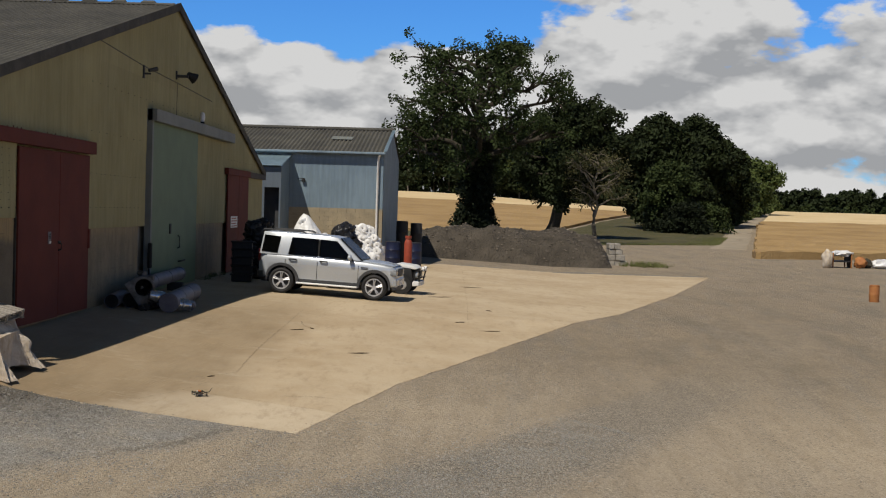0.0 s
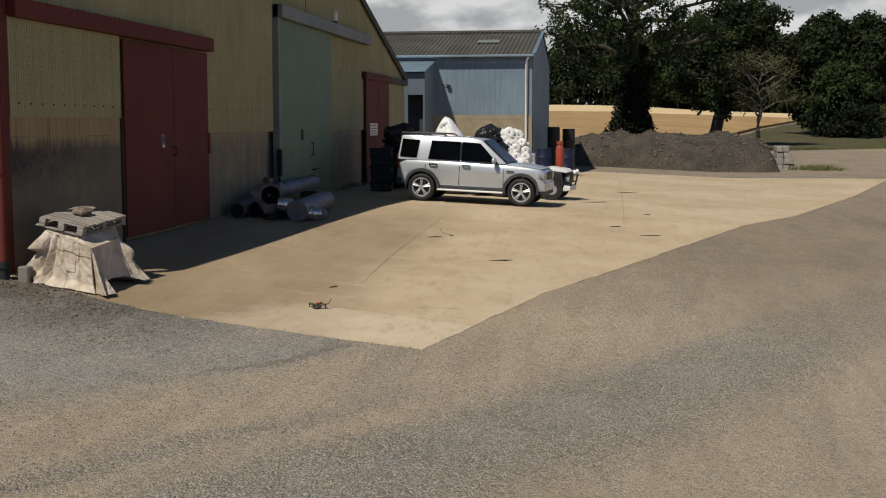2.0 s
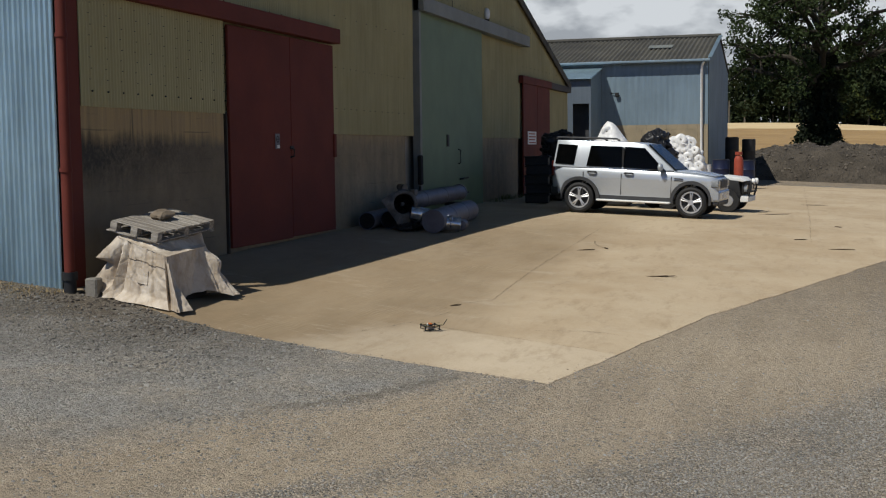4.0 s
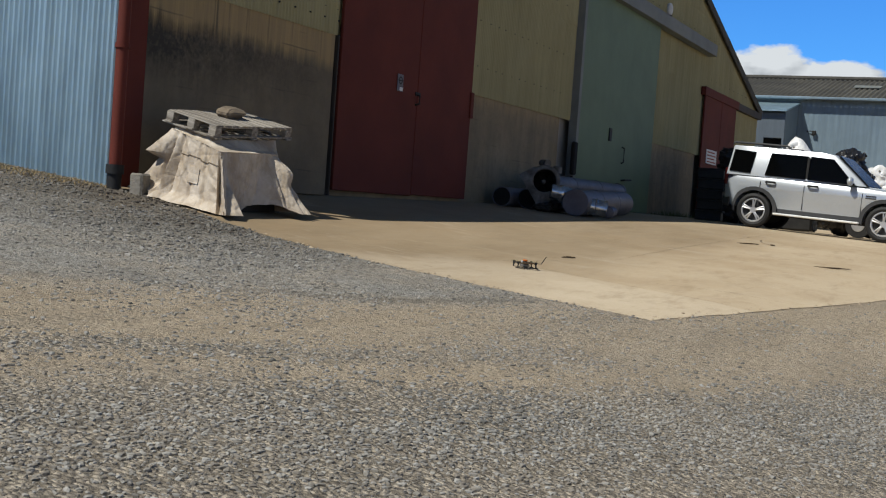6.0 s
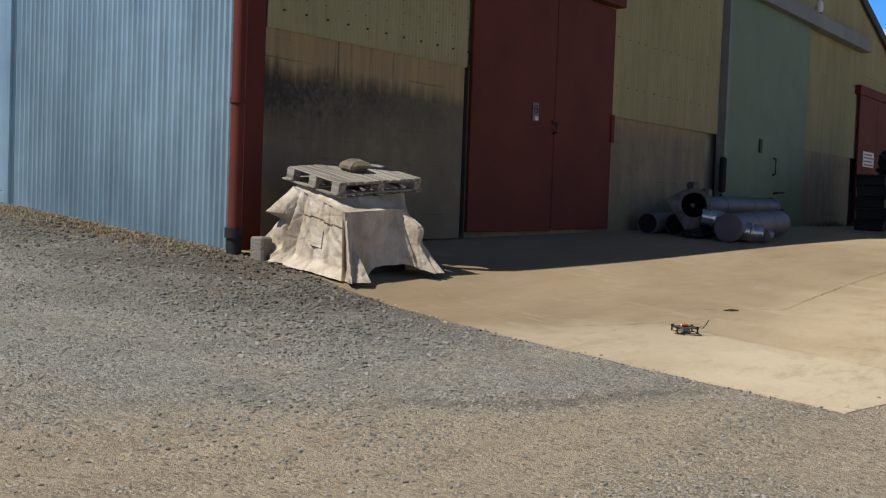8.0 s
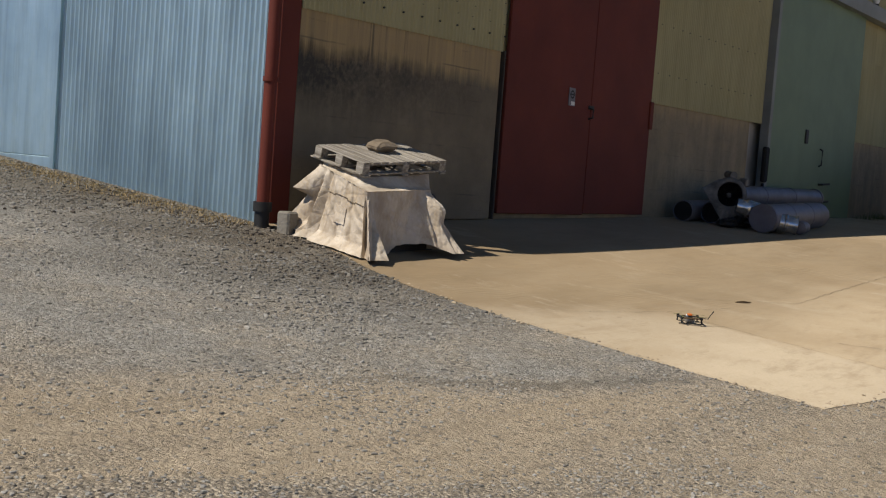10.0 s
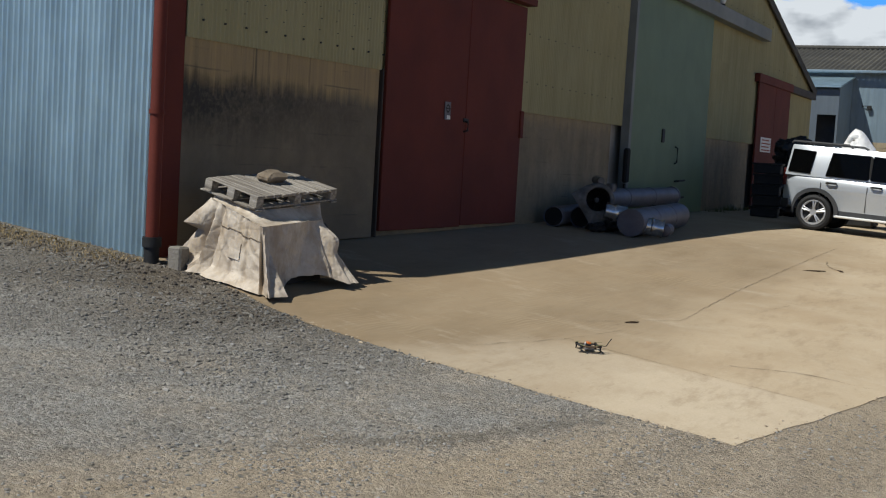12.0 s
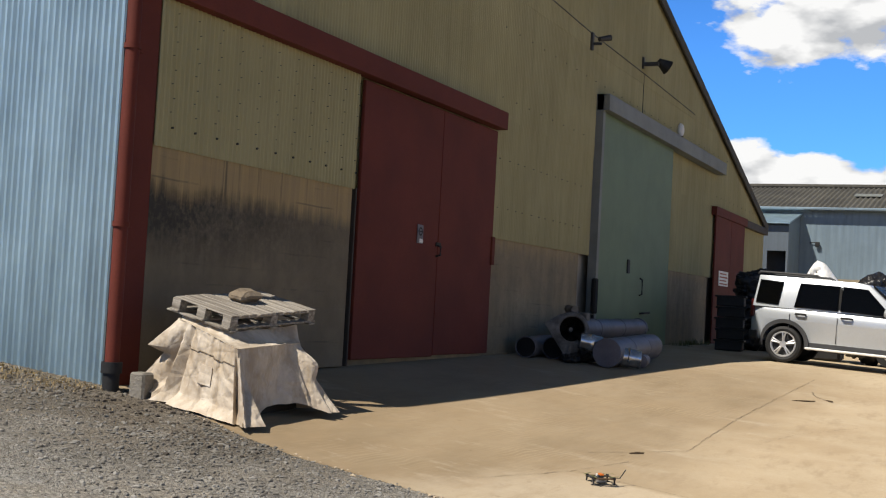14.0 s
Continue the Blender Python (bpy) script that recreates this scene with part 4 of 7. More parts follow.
def shed_parts():
    ez, rz, depth = 5.88, 7.26, 12.0
    bm = bmesh.new()
    prof = [(SX + 0.1, SY0 + 0.1, -0.2), (SX + depth - 0.1, SY0 + 0.1, -0.2), (SX + depth - 0.1, SY0 + 0.1, ez - 0.1), (SX + depth / 2, SY0 + 0.1, rz - 0.15), (SX + 0.1, SY0 + 0.1, ez - 0.1)]
    extrude_poly(bm, prof, (0, SY1 - SY0 - 0.2, 0))
    put("inner_wall", bm, "pale", shed)
    y = SY0
    while y < SY1:
        bm = bmesh.new()
        corrugated(bm, (SX - 0.03 - random.uniform(0, 0.01), y, 0), (0, 1, 0), (0, 0, 1), min(1.02, SY1 - y), lambda s: 3.08, lambda s: ez, 0.25, 0.0035, (-1, 0, 0), seg=8)
        put("wall_sheet", bm, "bluegrey", shed, "blue-grey metal wall sheet")
        y += 1.0
    # end wall
    bm = bmesh.new()
    corrugated(bm, (SX, SY0 - 0.03, 0), (1, 0, 0), (0, 0, 1), depth, lambda s: 0.2, lambda s: ez + (rz - ez) * (1 - abs(s - depth / 2) / (depth / 2)) - 0.03, 0.2, 0.012, (0, -1, 0), seg=8)
    put("end_wall", bm, "bluegrey", shed, "blue-grey metal end wall")
    # block base, course by course
    k = 0
    z = 0.3
    while z < 3.0:
        y = SY0 - (0.22 if k % 2 else 0.0)
        while y < 3.4:
            y0, y1 = max(y, SY0), min(y + 0.44, 3.4)
            if y1 - y0 > 0.05:
                bm = bmesh.new()
                box(bm, (SX - 0.075 + random.uniform(-0.004, 0.004), y0 + 0.003, z + 0.003), (SX + 0.1, y1 - 0.003, z + 0.212))
                put("block", bm, "brick", shed)
            y += 0.44
        z += 0.215
        k += 1
    # roof slope towards the yard, its far slope, ridge and verge
    for sgn in (0, 1):
        bm = bmesh.new()
        x0 = SX - 0.25 if sgn == 0 else SX + depth + 0.25
        A, B = Vector((x0, SY0 - 0.1, ez - 0.02)), Vector((SX + depth / 2, SY0 - 0.1, rz + 0.05))
        d = B - A
        L = d.length
        n = Vector((-d.z, 0, d.x)).normalized()
        n = n if n.z > 0 else -n
        if sgn == 0:
            y = SY0 - 0.1
            while y < SY1:
                b2 = bmesh.new()
                corrugated(b2, A + Vector((0, y - A.y, 0)), (0, 1, 0), d.normalized(), min(1.07, SY1 + 0.1 - y), lambda s: 0.0, lambda s: L, 0.21, 0.035, n, seg=8)
                put("roof_sheet", b2, "roof", shed, "weathered corrugated roof sheet")
                y += 1.05
        else:
            corrugated(bm, A, (0, 1, 0), d.normalized(), SY1 - SY0 + 0.2, lambda s: 0.0, lambda s: L, 0.21, 0.035, n, seg=4)
            put("roof_sheet", bm, "roof", shed)
        if sgn == 0:
            b2 = bmesh.new()
            c = A + d * 0.49 + n * 0.05
            u = d.normalized()
            extrude_poly(b2, [c + Vector((0, 1.95, 0)), c + Vector((0, 3.05, 0)), c + Vector((0, 3.05, 0)) + u * 0.8, c + Vector((0, 1.95, 0)) + u * 0.8], n * 0.02)
            put("rooflight", b2, "greygreen", shed, "faded translucent roof light")
            b2 = bmesh.new()
            extrude_poly(b2, [A + n * 0.08 - Vector((0, 0.06, 0)), B + n * 0.08 - Vector((0, 0.06, 0)), B + n * 0.08 + Vector((0, 0.10, 0)), A + n * 0.08 + Vector((0, 0.10, 0))], n * -0.03)
            put("verge", b2, "galv", shed, "pale metal verge flashing")
    bm = bmesh.new()
    tube(bm, [(SX + depth / 2, SY0 - 0.1, rz + 0.1), (SX + depth / 2, SY1, rz + 0.1)], 0.11, 8)
    put("ridge", bm, "roof", shed)
    bm = bmesh.new()
    box(bm, (SX - 0.40, SY0 - 0.12, ez - 0.13), (SX - 0.24, SY1, ez - 0.01), 0.03)
    put("gutter", bm, "bluegrey", shed, "blue-grey metal gutter")
    bm = bmesh.new()
    tube(bm, [(SX - 0.30, SY0 + 0.16, ez - 0.12), (SX - 0.26, SY0 + 0.22, ez - 0.22), (SX - 0.15, SY0 + 0.26, ez - 0.34), (SX - 0.15, SY0 + 0.28, 0.4)], 0.058, 10)
    put("downpipe", bm, "white", shed, "white plastic downpipe", 60)
    bm = bmesh.new()
    tube(bm, [(SX - 0.04, -0.45, 4.46), (SX - 0.10, -0.48, 4.50), (SX - 0.14, -0.70, 4.50)], 0.018, 6)
    box(bm, (SX - 0.20, -0.82, 4.34), (SX - 0.08, -0.66, 4.52), 0.02)
    put("lamp", bm, "dark", shed, "small wall lamp")


shed_parts()
# lean-to with an open doorway between barn and shed; a dark sheet behind it paints the shade
lean = thing("lean_to", "small grey metal lean-to with a dark doorway", "lean-to")
# front panels and jamb take the sheet colour toned down for shade
for nm, lo, hi, mk in (("front_panel", (38.2, -0.05, 3.98), (38.27, 3.0, 4.95), "leanshade"), ("jamb", (38.2, -0.05, 0.2), (38.27, 0.03, 3.98), "leanshade"), ("front_panel", (38.2, 0.72, 0.2), (38.27, 3.0, 3.98), "leanshade"), ("doorway", (38.9, 0.0, 0.2), (38.95, 0.9, 4.0), "trim")):
    bm = bmesh.new()
    box(bm, lo, hi)
    put(nm, bm, mk, lean, "dark sheet for the shade inside the doorway" if nm == "doorway" else "")
bm = bmesh.new()
extrude_poly(bm, [(38.27, -0.05, 0.2), (40.9, -0.05, 0.2), (40.9, -0.05, 5.55), (38.27, -0.05, 5.02)], (0, 0.06, 0))
put("side_wall", bm, "bluegrey", lean)
bm = bmesh.new()
extrude_poly(bm, [(38.0, -0.12, 5.0), (40.98, -0.12, 5.58), (40.98, -0.12, 5.64), (38.0, -0.12, 5.06)], (0, 4.5, 0))
put("roof", bm, "galv", lean, "pale metal sloping roof")

# ---------- silver car ----------
def car_matrix():
    s = 0.99
    fwd = Vector((-0.081, -1.0, -0.045)).normalized()
    left = Vector((0, 0, 1)).cross(fwd).normalized()
    up = fwd.cross(left)
    m = Matrix((fwd, left, up)).transposed().to_4x4()
    return Matrix.Translation((18.59, -4.77, 0.425)) @ m @ Matrix.Diagonal((s, s, s, 1))


car = thing("estate_car", "silver off-road estate car with dark tinted windows", "car", car_matrix())


def prism(poly, y0, y1, bev=0.0, seg=2):
    b = bmesh.new()
    extrude_poly(b, [(x, y0, z) for x, z in poly], (0, y1 - y0, 0))
    if bev:
        es = [e for e in b.edges if abs(e.verts[0].co.y - e.verts[1].co.y) < 1e-5]
        bmesh.ops.bevel(b, geom=es, offset=bev, segments=seg, affect="EDGES", profile=0.5)
    return b


def arc(cx, cz, r, a0, a1, n):
    return [(cx + r * math.cos(radians(a0 + (a1 - a0) * i / n)), cz + r * math.sin(radians(a0 + (a1 - a0) * i / n))) for i in range(n + 1)]


def rounded(b):
    """Draw the car's ends in, as seen from above."""
    for v in b.verts:
        k = max(0.0, (abs(v.co.x) - 1.80) / 0.5)
        v.co.y *= 1.0 - 0.13 * k * k


def build_car():
    WB, R = 1.4425, 0.385
    lower = [(-2.38, 0.50), (-2.41, 0.85), (-2.40, 1.16), (-2.35, 1.20), (0.98, 1.14), (1.55, 1.10), (2.00, 1.04), (2.14, 0.98), (2.20, 0.86), (2.22, 0.55), (2.17, 0.42)]
    lower += [(WB + 0.50, 0.42)] + arc(WB, R, 0.47, 5, 175, 12) + [(WB - 0.50, 0.36), (-WB + 0.50, 0.36)] + arc(-WB, R, 0.47, 5, 175, 12) + [(-WB - 0.50, 0.44)]
    hull = prism(lower, -0.93, 0.93, 0.04)
    for axis, at in ((2, 0.58), (2, 0.74), (2, 0.92), (2, 1.02), (0, -2.25), (0, -2.1), (0, -1.95), (0, 1.95), (0, 2.06), (0, 2.14)):
        no = Vector((1, 0, 0)) if axis == 0 else Vector((0, 0, 1))
        bmesh.ops.bisect_plane(hull, geom=list(hull.verts) + list(hull.edges) + list(hull.faces), plane_co=no * at, plane_no=no)
    rounded(hull)
    for v in hull.verts:
        z = v.co.z
        v.co.y *= 1.0 - 0.035 * max(0.0, (0.80 - z) / 0.35) ** 1.4 - 0.055 * max(0.0, (z - 0.98) / 0.2) ** 1.5
    put("body", hull, "silver", car, "silver painted body", 35)
    # cabin with leaning sides
    def cabin(poly_b, zb, poly_t, zt, wb, wt):
        b = bmesh.new()
        lo = [b.verts.new((x, s * wb, zb)) for s in (-1, 1) for x in poly_b]
        hi = [b.verts.new((x, s * wt, zt(x))) for s in (-1, 1) for x in poly_t]
        n = len(poly_b)
        for k in range(n - 1):
            b.faces.new((lo[k], lo[k + 1], hi[k + 1], hi[k]))
            b.faces.new((lo[n + k + 1], lo[n + k], hi[n + k], hi[n + k + 1]))
            b.faces.new((hi[k], hi[k + 1], hi[n + k + 1], hi[n + k]))
        b.faces.new((lo[0], hi[0], hi[n], lo[n]))
        b.faces.new((lo[n - 1], lo[2 * n - 1], hi[2 * n - 1], hi[n - 1]))
        bmesh.ops.recalc_face_normals(b, faces=b.faces)
        bmesh.ops.bevel(b, geom=[e for e in b.edges], offset=0.03, segments=2, affect="EDGES", profile=0.5)
        return b
    roof_z = lambda x: 1.84 if x < -0.75 else (1.80 if x > 0.1 else 1.835)
    put("cabin", cabin([-2.34, -1.4, -0.7, 0.1, 0.98], 1.16, [-2.24, -1.4, -0.7, -0.05, 0.22], roof_z, 0.90, 0.76), "silver", car, "silver roof and pillars", 35)
    # windows, one a side and pane
    def pane(name, quad, side):
        b = bmesh.new()
        lean_y = lambda z: side * (0.912 - (z - 1.16) * 0.205 + 0.012)
        vs = [b.verts.new((x, lean_y(z), z)) for x, z in quad]
        f = b.faces.new(vs)
        bmesh.ops.recalc_face_normals(b, faces=b.faces)
        r = bmesh.ops.extrude_face_region(b, geom=[f])
        for v in [g for g in r["geom"] if isinstance(g, bmesh.types.BMVert)]:
            v.co.y -= side * 0.02
        bmesh.ops.recalc_face_normals(b, faces=b.faces)
        put(name, b, "glass", car, "dark tinted side window")
    for side in (-1, 1):
        pane("side_window", [(-2.24, 1.24), (-1.62, 1.22), (-1.56, 1.72), (-2.17, 1.74)], side)
        pane("side_window", [(-1.28, 1.20), (-0.36, 1.19), (-0.36, 1.72), (-1.20, 1.72)], side)
        pane("side_window", [(-0.31, 1.19), (0.74, 1.17), (0.20, 1.70), (-0.31, 1.72)], side)
        # dark strip of door frame
        b = bmesh.new()
        box(b, (-0.36, side * 0.86 - 0.03, 1.2), (-0.31, side * 0.86 + 0.03, 1.70))
        put("pillar_trim", b, "dark", car)
        b = bmesh.new()
        tube(b, [(-2.30, side * 0.70, 1.86), (-2.25, side * 0.70, 1.91), (-0.9, side * 0.70, 1.91), (-0.80, side * 0.70, 1.86)], 0.025, 8)
        put("roof_rail", b, "trim", car, "dark roof rail", 60)
        # wheel arch flares
        for cx in (WB, -WB):
            b = bmesh.new()
            inner, outer = arc(cx, R, 0.455, -8, 188, 16), arc(cx, R, 0.54, -4, 184, 16)
            extrude_poly(b, [(x, side * 0.90, z) for x, z in inner + outer[::-1]], (0, side * 0.055, 0))
            put("wheel_arch", b, "trim", car, "dark grey wheel arch trim", 30)
        b = bmesh.new()
        box(b, (-0.98, side * 0.88 - 0.02, 0.355), (0.98, side * 0.88 + 0.072, 0.56), 0.02)
        put("sill", b, "trim", car)
        b = bmesh.new()
        box(b, (-0.95, side * 1.0 - 0.08, 0.325), (0.94, side * 1.0 + 0.08, 0.375), 0.015)
        put("side_step", b, "white", car, "bright metal side step")
        # mirror
        b = bmesh.new()
        blob(b, (0.66, side * 1.04, 1.24), (0.07, 0.13, 0.10), 2, 0.05)
        put("mirror", b, "silver", car, "", 60)
        b = bmesh.new()
        box(b, (0.63, side * 0.93 - 0.05, 1.16), (0.69, side * 0.93 + 0.05, 1.20), 0.01)
        put("mirror_arm", b, "trim", car)
        for hx in (-1.12, -0.16):
            b = bmesh.new()
            tube(b, [(hx - 0.11, side * 0.935, 1.05), (hx - 0.08, side * 0.975, 1.055), (hx + 0.08, side * 0.975, 1.055), (hx + 0.11, side * 0.935, 1.05)], 0.022, 8)
            put("door_handle", b, "dark", car, "", 60)
        # door shuts
        for x0, z0, z1 in ((-1.36, 0.5, 1.17), (-0.36, 0.5, 1.16), (0.92, 0.5, 1.13)):
            b = bmesh.new()
            box(b, (x0, side * 0.905 - 0.028, z0), (x0 + 0.012, side * 0.905 + 0.028, z1 - 0.12))
            put("door_gap", b, "trim", car)
        b = bmesh.new()
        for k in range(2):
            box(b, (1.0, side * 0.915 - 0.02, 0.90 + 0.05 * k), (1.22, side * 0.915 + 0.02, 0.925 + 0.05 * k))
        put("vent", b, "trim", car)
        b = bmesh.new()
        box(b, (1.93, side * 0.74 - 0.19, 0.77), (2.225, side * 0.74 + 0.135, 0.965), 0.03)
        put("headlight", b, "lamp", car, "clear headlight")
        b = bmesh.new()
        box(b, (-2.42, side * 0.80 - 0.05, 0.92), (-2.30, side * 0.80 + 0.06, 1.30), 0.02)
        put("tail_light", b, "redlens", car, "red tail light")
        for cx in (WB, -WB):
            b = bmesh.new()
            prof = [(0.27, 0.02), (0.33, 0.0), (0.380, 0.02), (0.395, 0.06), (0.395, 0.19), (0.38, 0.235), (0.26, 0.24)]
            n = 28
            rings = [[b.verts.new((cx + r * math.cos(2 * math.pi * k / n), side * (0.94 - d), R + r * math.sin(2 * math.pi * k / n))) for k in range(n)] for r, d in prof]
            for p, q in zip(rings, rings[1:]):
                for k in range(n):
                    b.faces.new((p[k], p[(k + 1) % n], q[(k + 1) % n], q[k]))
            bmesh.ops.recalc_face_normals(b, faces=b.faces)
            w = put("wheel", b, "dark", car, "black tyre", 40)
            b = bmesh.new()
            for k in range(5):
                a = 2 * math.pi * k / 5 + 0.3
                for off in (-0.13, 0.13):
                    p0 = Vector((cx + 0.05 * math.cos(a + off), side * 0.905, R + 0.05 * math.sin(a + off)))
                    p1 = Vector((cx + 0.25 * math.cos(a + off * 0.9), side * 0.915, R + 0.25 * math.sin(a + off * 0.9)))
                    tube(b, [p0, (p0 + p1) / 2 + Vector((0, side * 0.012, 0)), p1], 0.019, 6)
            cyl(b, (cx, side * 0.89, R), (cx, side * 0.925, R), 0.07, seg=14)
            n = 28
            ri = [[b.verts.new((cx + r * math.cos(2 * math.pi * k / n), side * y, R + r * math.sin(2 * math.pi * k / n))) for k in range(n)] for r, y in ((0.235, 0.90), (0.25, 0.925), (0.275, 0.925), (0.278, 0.86))]
            for p, q in zip(ri, ri[1:]):
                for k in range(n):
                    b.faces.new((p[k], p[(k + 1) % n], q[(k + 1) % n], q[k]))
            put("rim", b, "alloy", w, "silver spoked alloy rim", 40)
            b = bmesh.new()
            cyl(b, (cx, side * 0.70, R), (cx, side * 0.85, R), 0.27, seg=24)
            put("brake_drum", b, "trim", w)
    # glass front and rear, bonnet, grille, bumpers
    b = bmesh.new()
    extrude_poly(b, [(0.985, -0.80, 1.165), (0.985, 0.80, 1.165), (0.27, 0.68, 1.775), (0.27, -0.68, 1.775)], (0.025, 0, 0.028))
    put("windscreen", b, "screen", car, "dark windscreen")
    b = bmesh.new()
    extrude_poly(b, [(-2.345, -0.72, 1.25), (-2.345, 0.72, 1.25), (-2.275, 0.66, 1.76), (-2.275, -0.66, 1.76)], (-0.03, 0, 0))
    put("rear_window", b, "glass", car, "dark rear window")
    put("bonnet", prism([(0.98, 1.135), (1.55, 1.105), (2.05, 1.045), (2.06, 1.06), (1.55, 1.135), (0.98, 1.165)], -0.74, 0.74, 0.01), "silver", car, "raised silver bonnet", 30)
    b = bmesh.new()
    box(b, (2.14, -0.50, 0.75), (2.235, 0.50, 0.96), 0.02)
    put("grille", b, "trim", car, "dark front grille")
    b = bmesh.new()
    box(b, (2.02, -0.93, 0.42), (2.27, 0.93, 0.70), 0.05)
    rounded(b)
    put("front_bumper", b, "silver", car)
    b = bmesh.new()
    box(b, (2.02, -0.90, 0.32), (2.25, 0.90, 0.46), 0.04)
    rounded(b)
    put("front_skirt", b, "trim", car)
    b = bmesh.new()
    box(b, (-2.47, -0.94, 0.42), (-2.10, 0.94, 0.66), 0.05)
    rounded(b)
    put("rear_bumper", b, "trim", car)
    b = bmesh.new()
    box(b, (2.262, -0.26, 0.50), (2.277, 0.26, 0.61))
    put("number_plate", b, "white", car)
    b = bmesh.new()
    box(b, (-2.3, -0.62, 0.30), (2.1, 0.62, 0.45))
    put("underbody", b, "dark", car)
    b = bmesh.new()
    for y in (-0.38, 0.38):
        for x in (-0.2, -1.15):
            box(b, (x - 0.12, y - 0.22, 0.9), (x + 0.05, y + 0.22, 1.55), 0.04)
    put("seat", b, "trim", car)
    for child in car.children:      # short overhangs
        for v in child.data.vertices:
            if abs(v.co.x) > 1.86:
                v.co.x = math.copysign(1.86 + 0.66 * (abs(v.co.x) - 1.86), v.co.x)


build_car()


# ---------- covered stack, pallet and stone ----------
def covered_stack():
    """A boxy stack under a cloth: shoulders below the pallet, pleats, a pulled ear at the back corner, flaps at the front corners."""
    st = thing("covered_stack", "stack under a dirty cream tarpaulin on the slab", "covered stack")
    inner = [Vector((0.26, -0.68, 1.150)), Vector((0.18, -1.26, 0.99)), Vector((1.24, -1.34, 1.07)), Vector((1.36, -0.66, 1.17))]
    shoulder = [Vector((0.14, -0.72, 1.10)), Vector((-0.06, -1.53, 0.862)), Vector((1.12, -1.46, 0.91)), Vector((1.52, -0.50, 1.06))]
    feet = [Vector((0.12, -0.46, 0.0)), Vector((-0.12, -1.62, 0.0)), Vector((1.10, -1.42, 0.0)), Vector((1.60, -0.45, 0.0))]
    n, lev = 440, 40
    tri = lambda d, w: max(0.0, 1 - abs(d) / w)

    def on_ring(c, s):
        s = s % 1.0
        k = int(s * 4) % 4
        return c[k].lerp(c[(k + 1) % 4], s * 4 - int(s * 4))

    def along(c, s):
        p = on_ring(c, s - 0.012) * 0.25 + on_ring(c, s) * 0.5 + on_ring(c, s + 0.012) * 0.25
        return p, int(s * 4) % 4, s * 4 - int(s * 4)

    def swell(d, w):
        return 0.5 + 0.5 * math.cos(math.pi * min(1.0, abs(d) / w))

    def relief(s, h):
        """How far the cloth stands out from the stack at a place s round it, h of the way down."""
        r = 0.0
        side = s if s < 0.5 else s - 1.0
        # the ear: a blunt fold pulled out in the upper third, tucked under, loose again at the hem
        r += 0.19 * tri(side - 0.002, 0.034) * (h / 0.38 if h < 0.38 else tri(h - 0.38, 0.10))
        r -= 0.11 * tri(side - 0.036, 0.012) * tri(h - 0.55, 0.45)
        r += 0.10 * swell(side + 0.002, 0.036) * max(0.0, (h - 0.50) / 0.50) ** 0.8
        # a few long pleats of the long side
        for s0, w, a0, sl in ((0.054, 0.010, 0.045, 0.004), (0.070, 0.008, -0.035, 0.006), (0.104, 0.014, 0.018, 0.0), (0.134, 0.007, -0.016, 0.008), (0.186, 0.010, -0.014, 0.004), (0.212, 0.020, 0.016, 0.0)):
            r += 1.3 * a0 * tri(s - s0 - sl * h, w) * min(1.0, 0.3 + h)
        # the slit beside the corner, then a fin of cloth that widens from the corner to the ground
        g = max(0.0, (h - 0.10) / 0.90)
        r -= 0.09 * tri(s - 0.247, 0.010) * min(1.0, 2.5 * g)
        c0 = 0.256 + 0.012 * g
        r += 0.40 * g * (tri(s - c0, 0.008 + 0.006 * g) if s < c0 else tri(s - c0, 0.012 + 0.026 * g) ** 1.3)
        # the plain front, drawn in a little, then the wide bunched flap at the other corner
        r -= 0.07 * swell(s - 0.36, 0.10) * h
        r += 0.10 * sstep(0.425 - 0.02 * h, 0.445 - 0.01 * h, s) * sstep(0.53, 0.50, s) * min(1.0, 1.6 * h)
        r += 0.13 * swell(s - 0.482, 0.034) * swell(h - 0.30, 0.30)
        r -= 0.05 * tri(s - 0.462, 0.008) * min(1.0, 3 * h)
        r += 0.34 * tri(s - 0.474, 0.036) * h ** 1.6
        r += 0.25 * tri(s - 0.496, 0.018) * h ** 1.8
        r -= 0.10 * tri(s - 0.484, 0.007) * h
        r += 0.05 * noise.noise(Vector((s * 15, h * 0.5, 2))) * h * (1.0 if s > 0.52 else 0.2)
        r -= 0.022 * abs(noise.noise(Vector((s * 34, h * 0.9, 1)))) + 0.020 * abs(noise.noise(Vector((s * 26 - h * 4.5, h * 2.0, 9))))
        r += 0.006 * noise.noise(Vector((s * 42 + h * 3, h * 2.2, 7))) + 0.0025 * noise.noise(Vector((s * 120 - h * 9, h * 9, 3)))
        return r

    bm = bmesh.new()
    rings = []
    for j in range(6):
        ring = []
        for i in range(n):
            a, k, f = along(inner, i / n)
            b_, _, _ = along(shoulder, i / n)
            p = a.lerp(b_, j / 5.0)
            p.z -= 0.03 * math.sin(math.pi * j / 5.0) - 0.006 * noise.noise(Vector((i / n * 30, j * 0.5, 4)))
            ring.append(bm.verts.new(p))
        rings.append(ring)
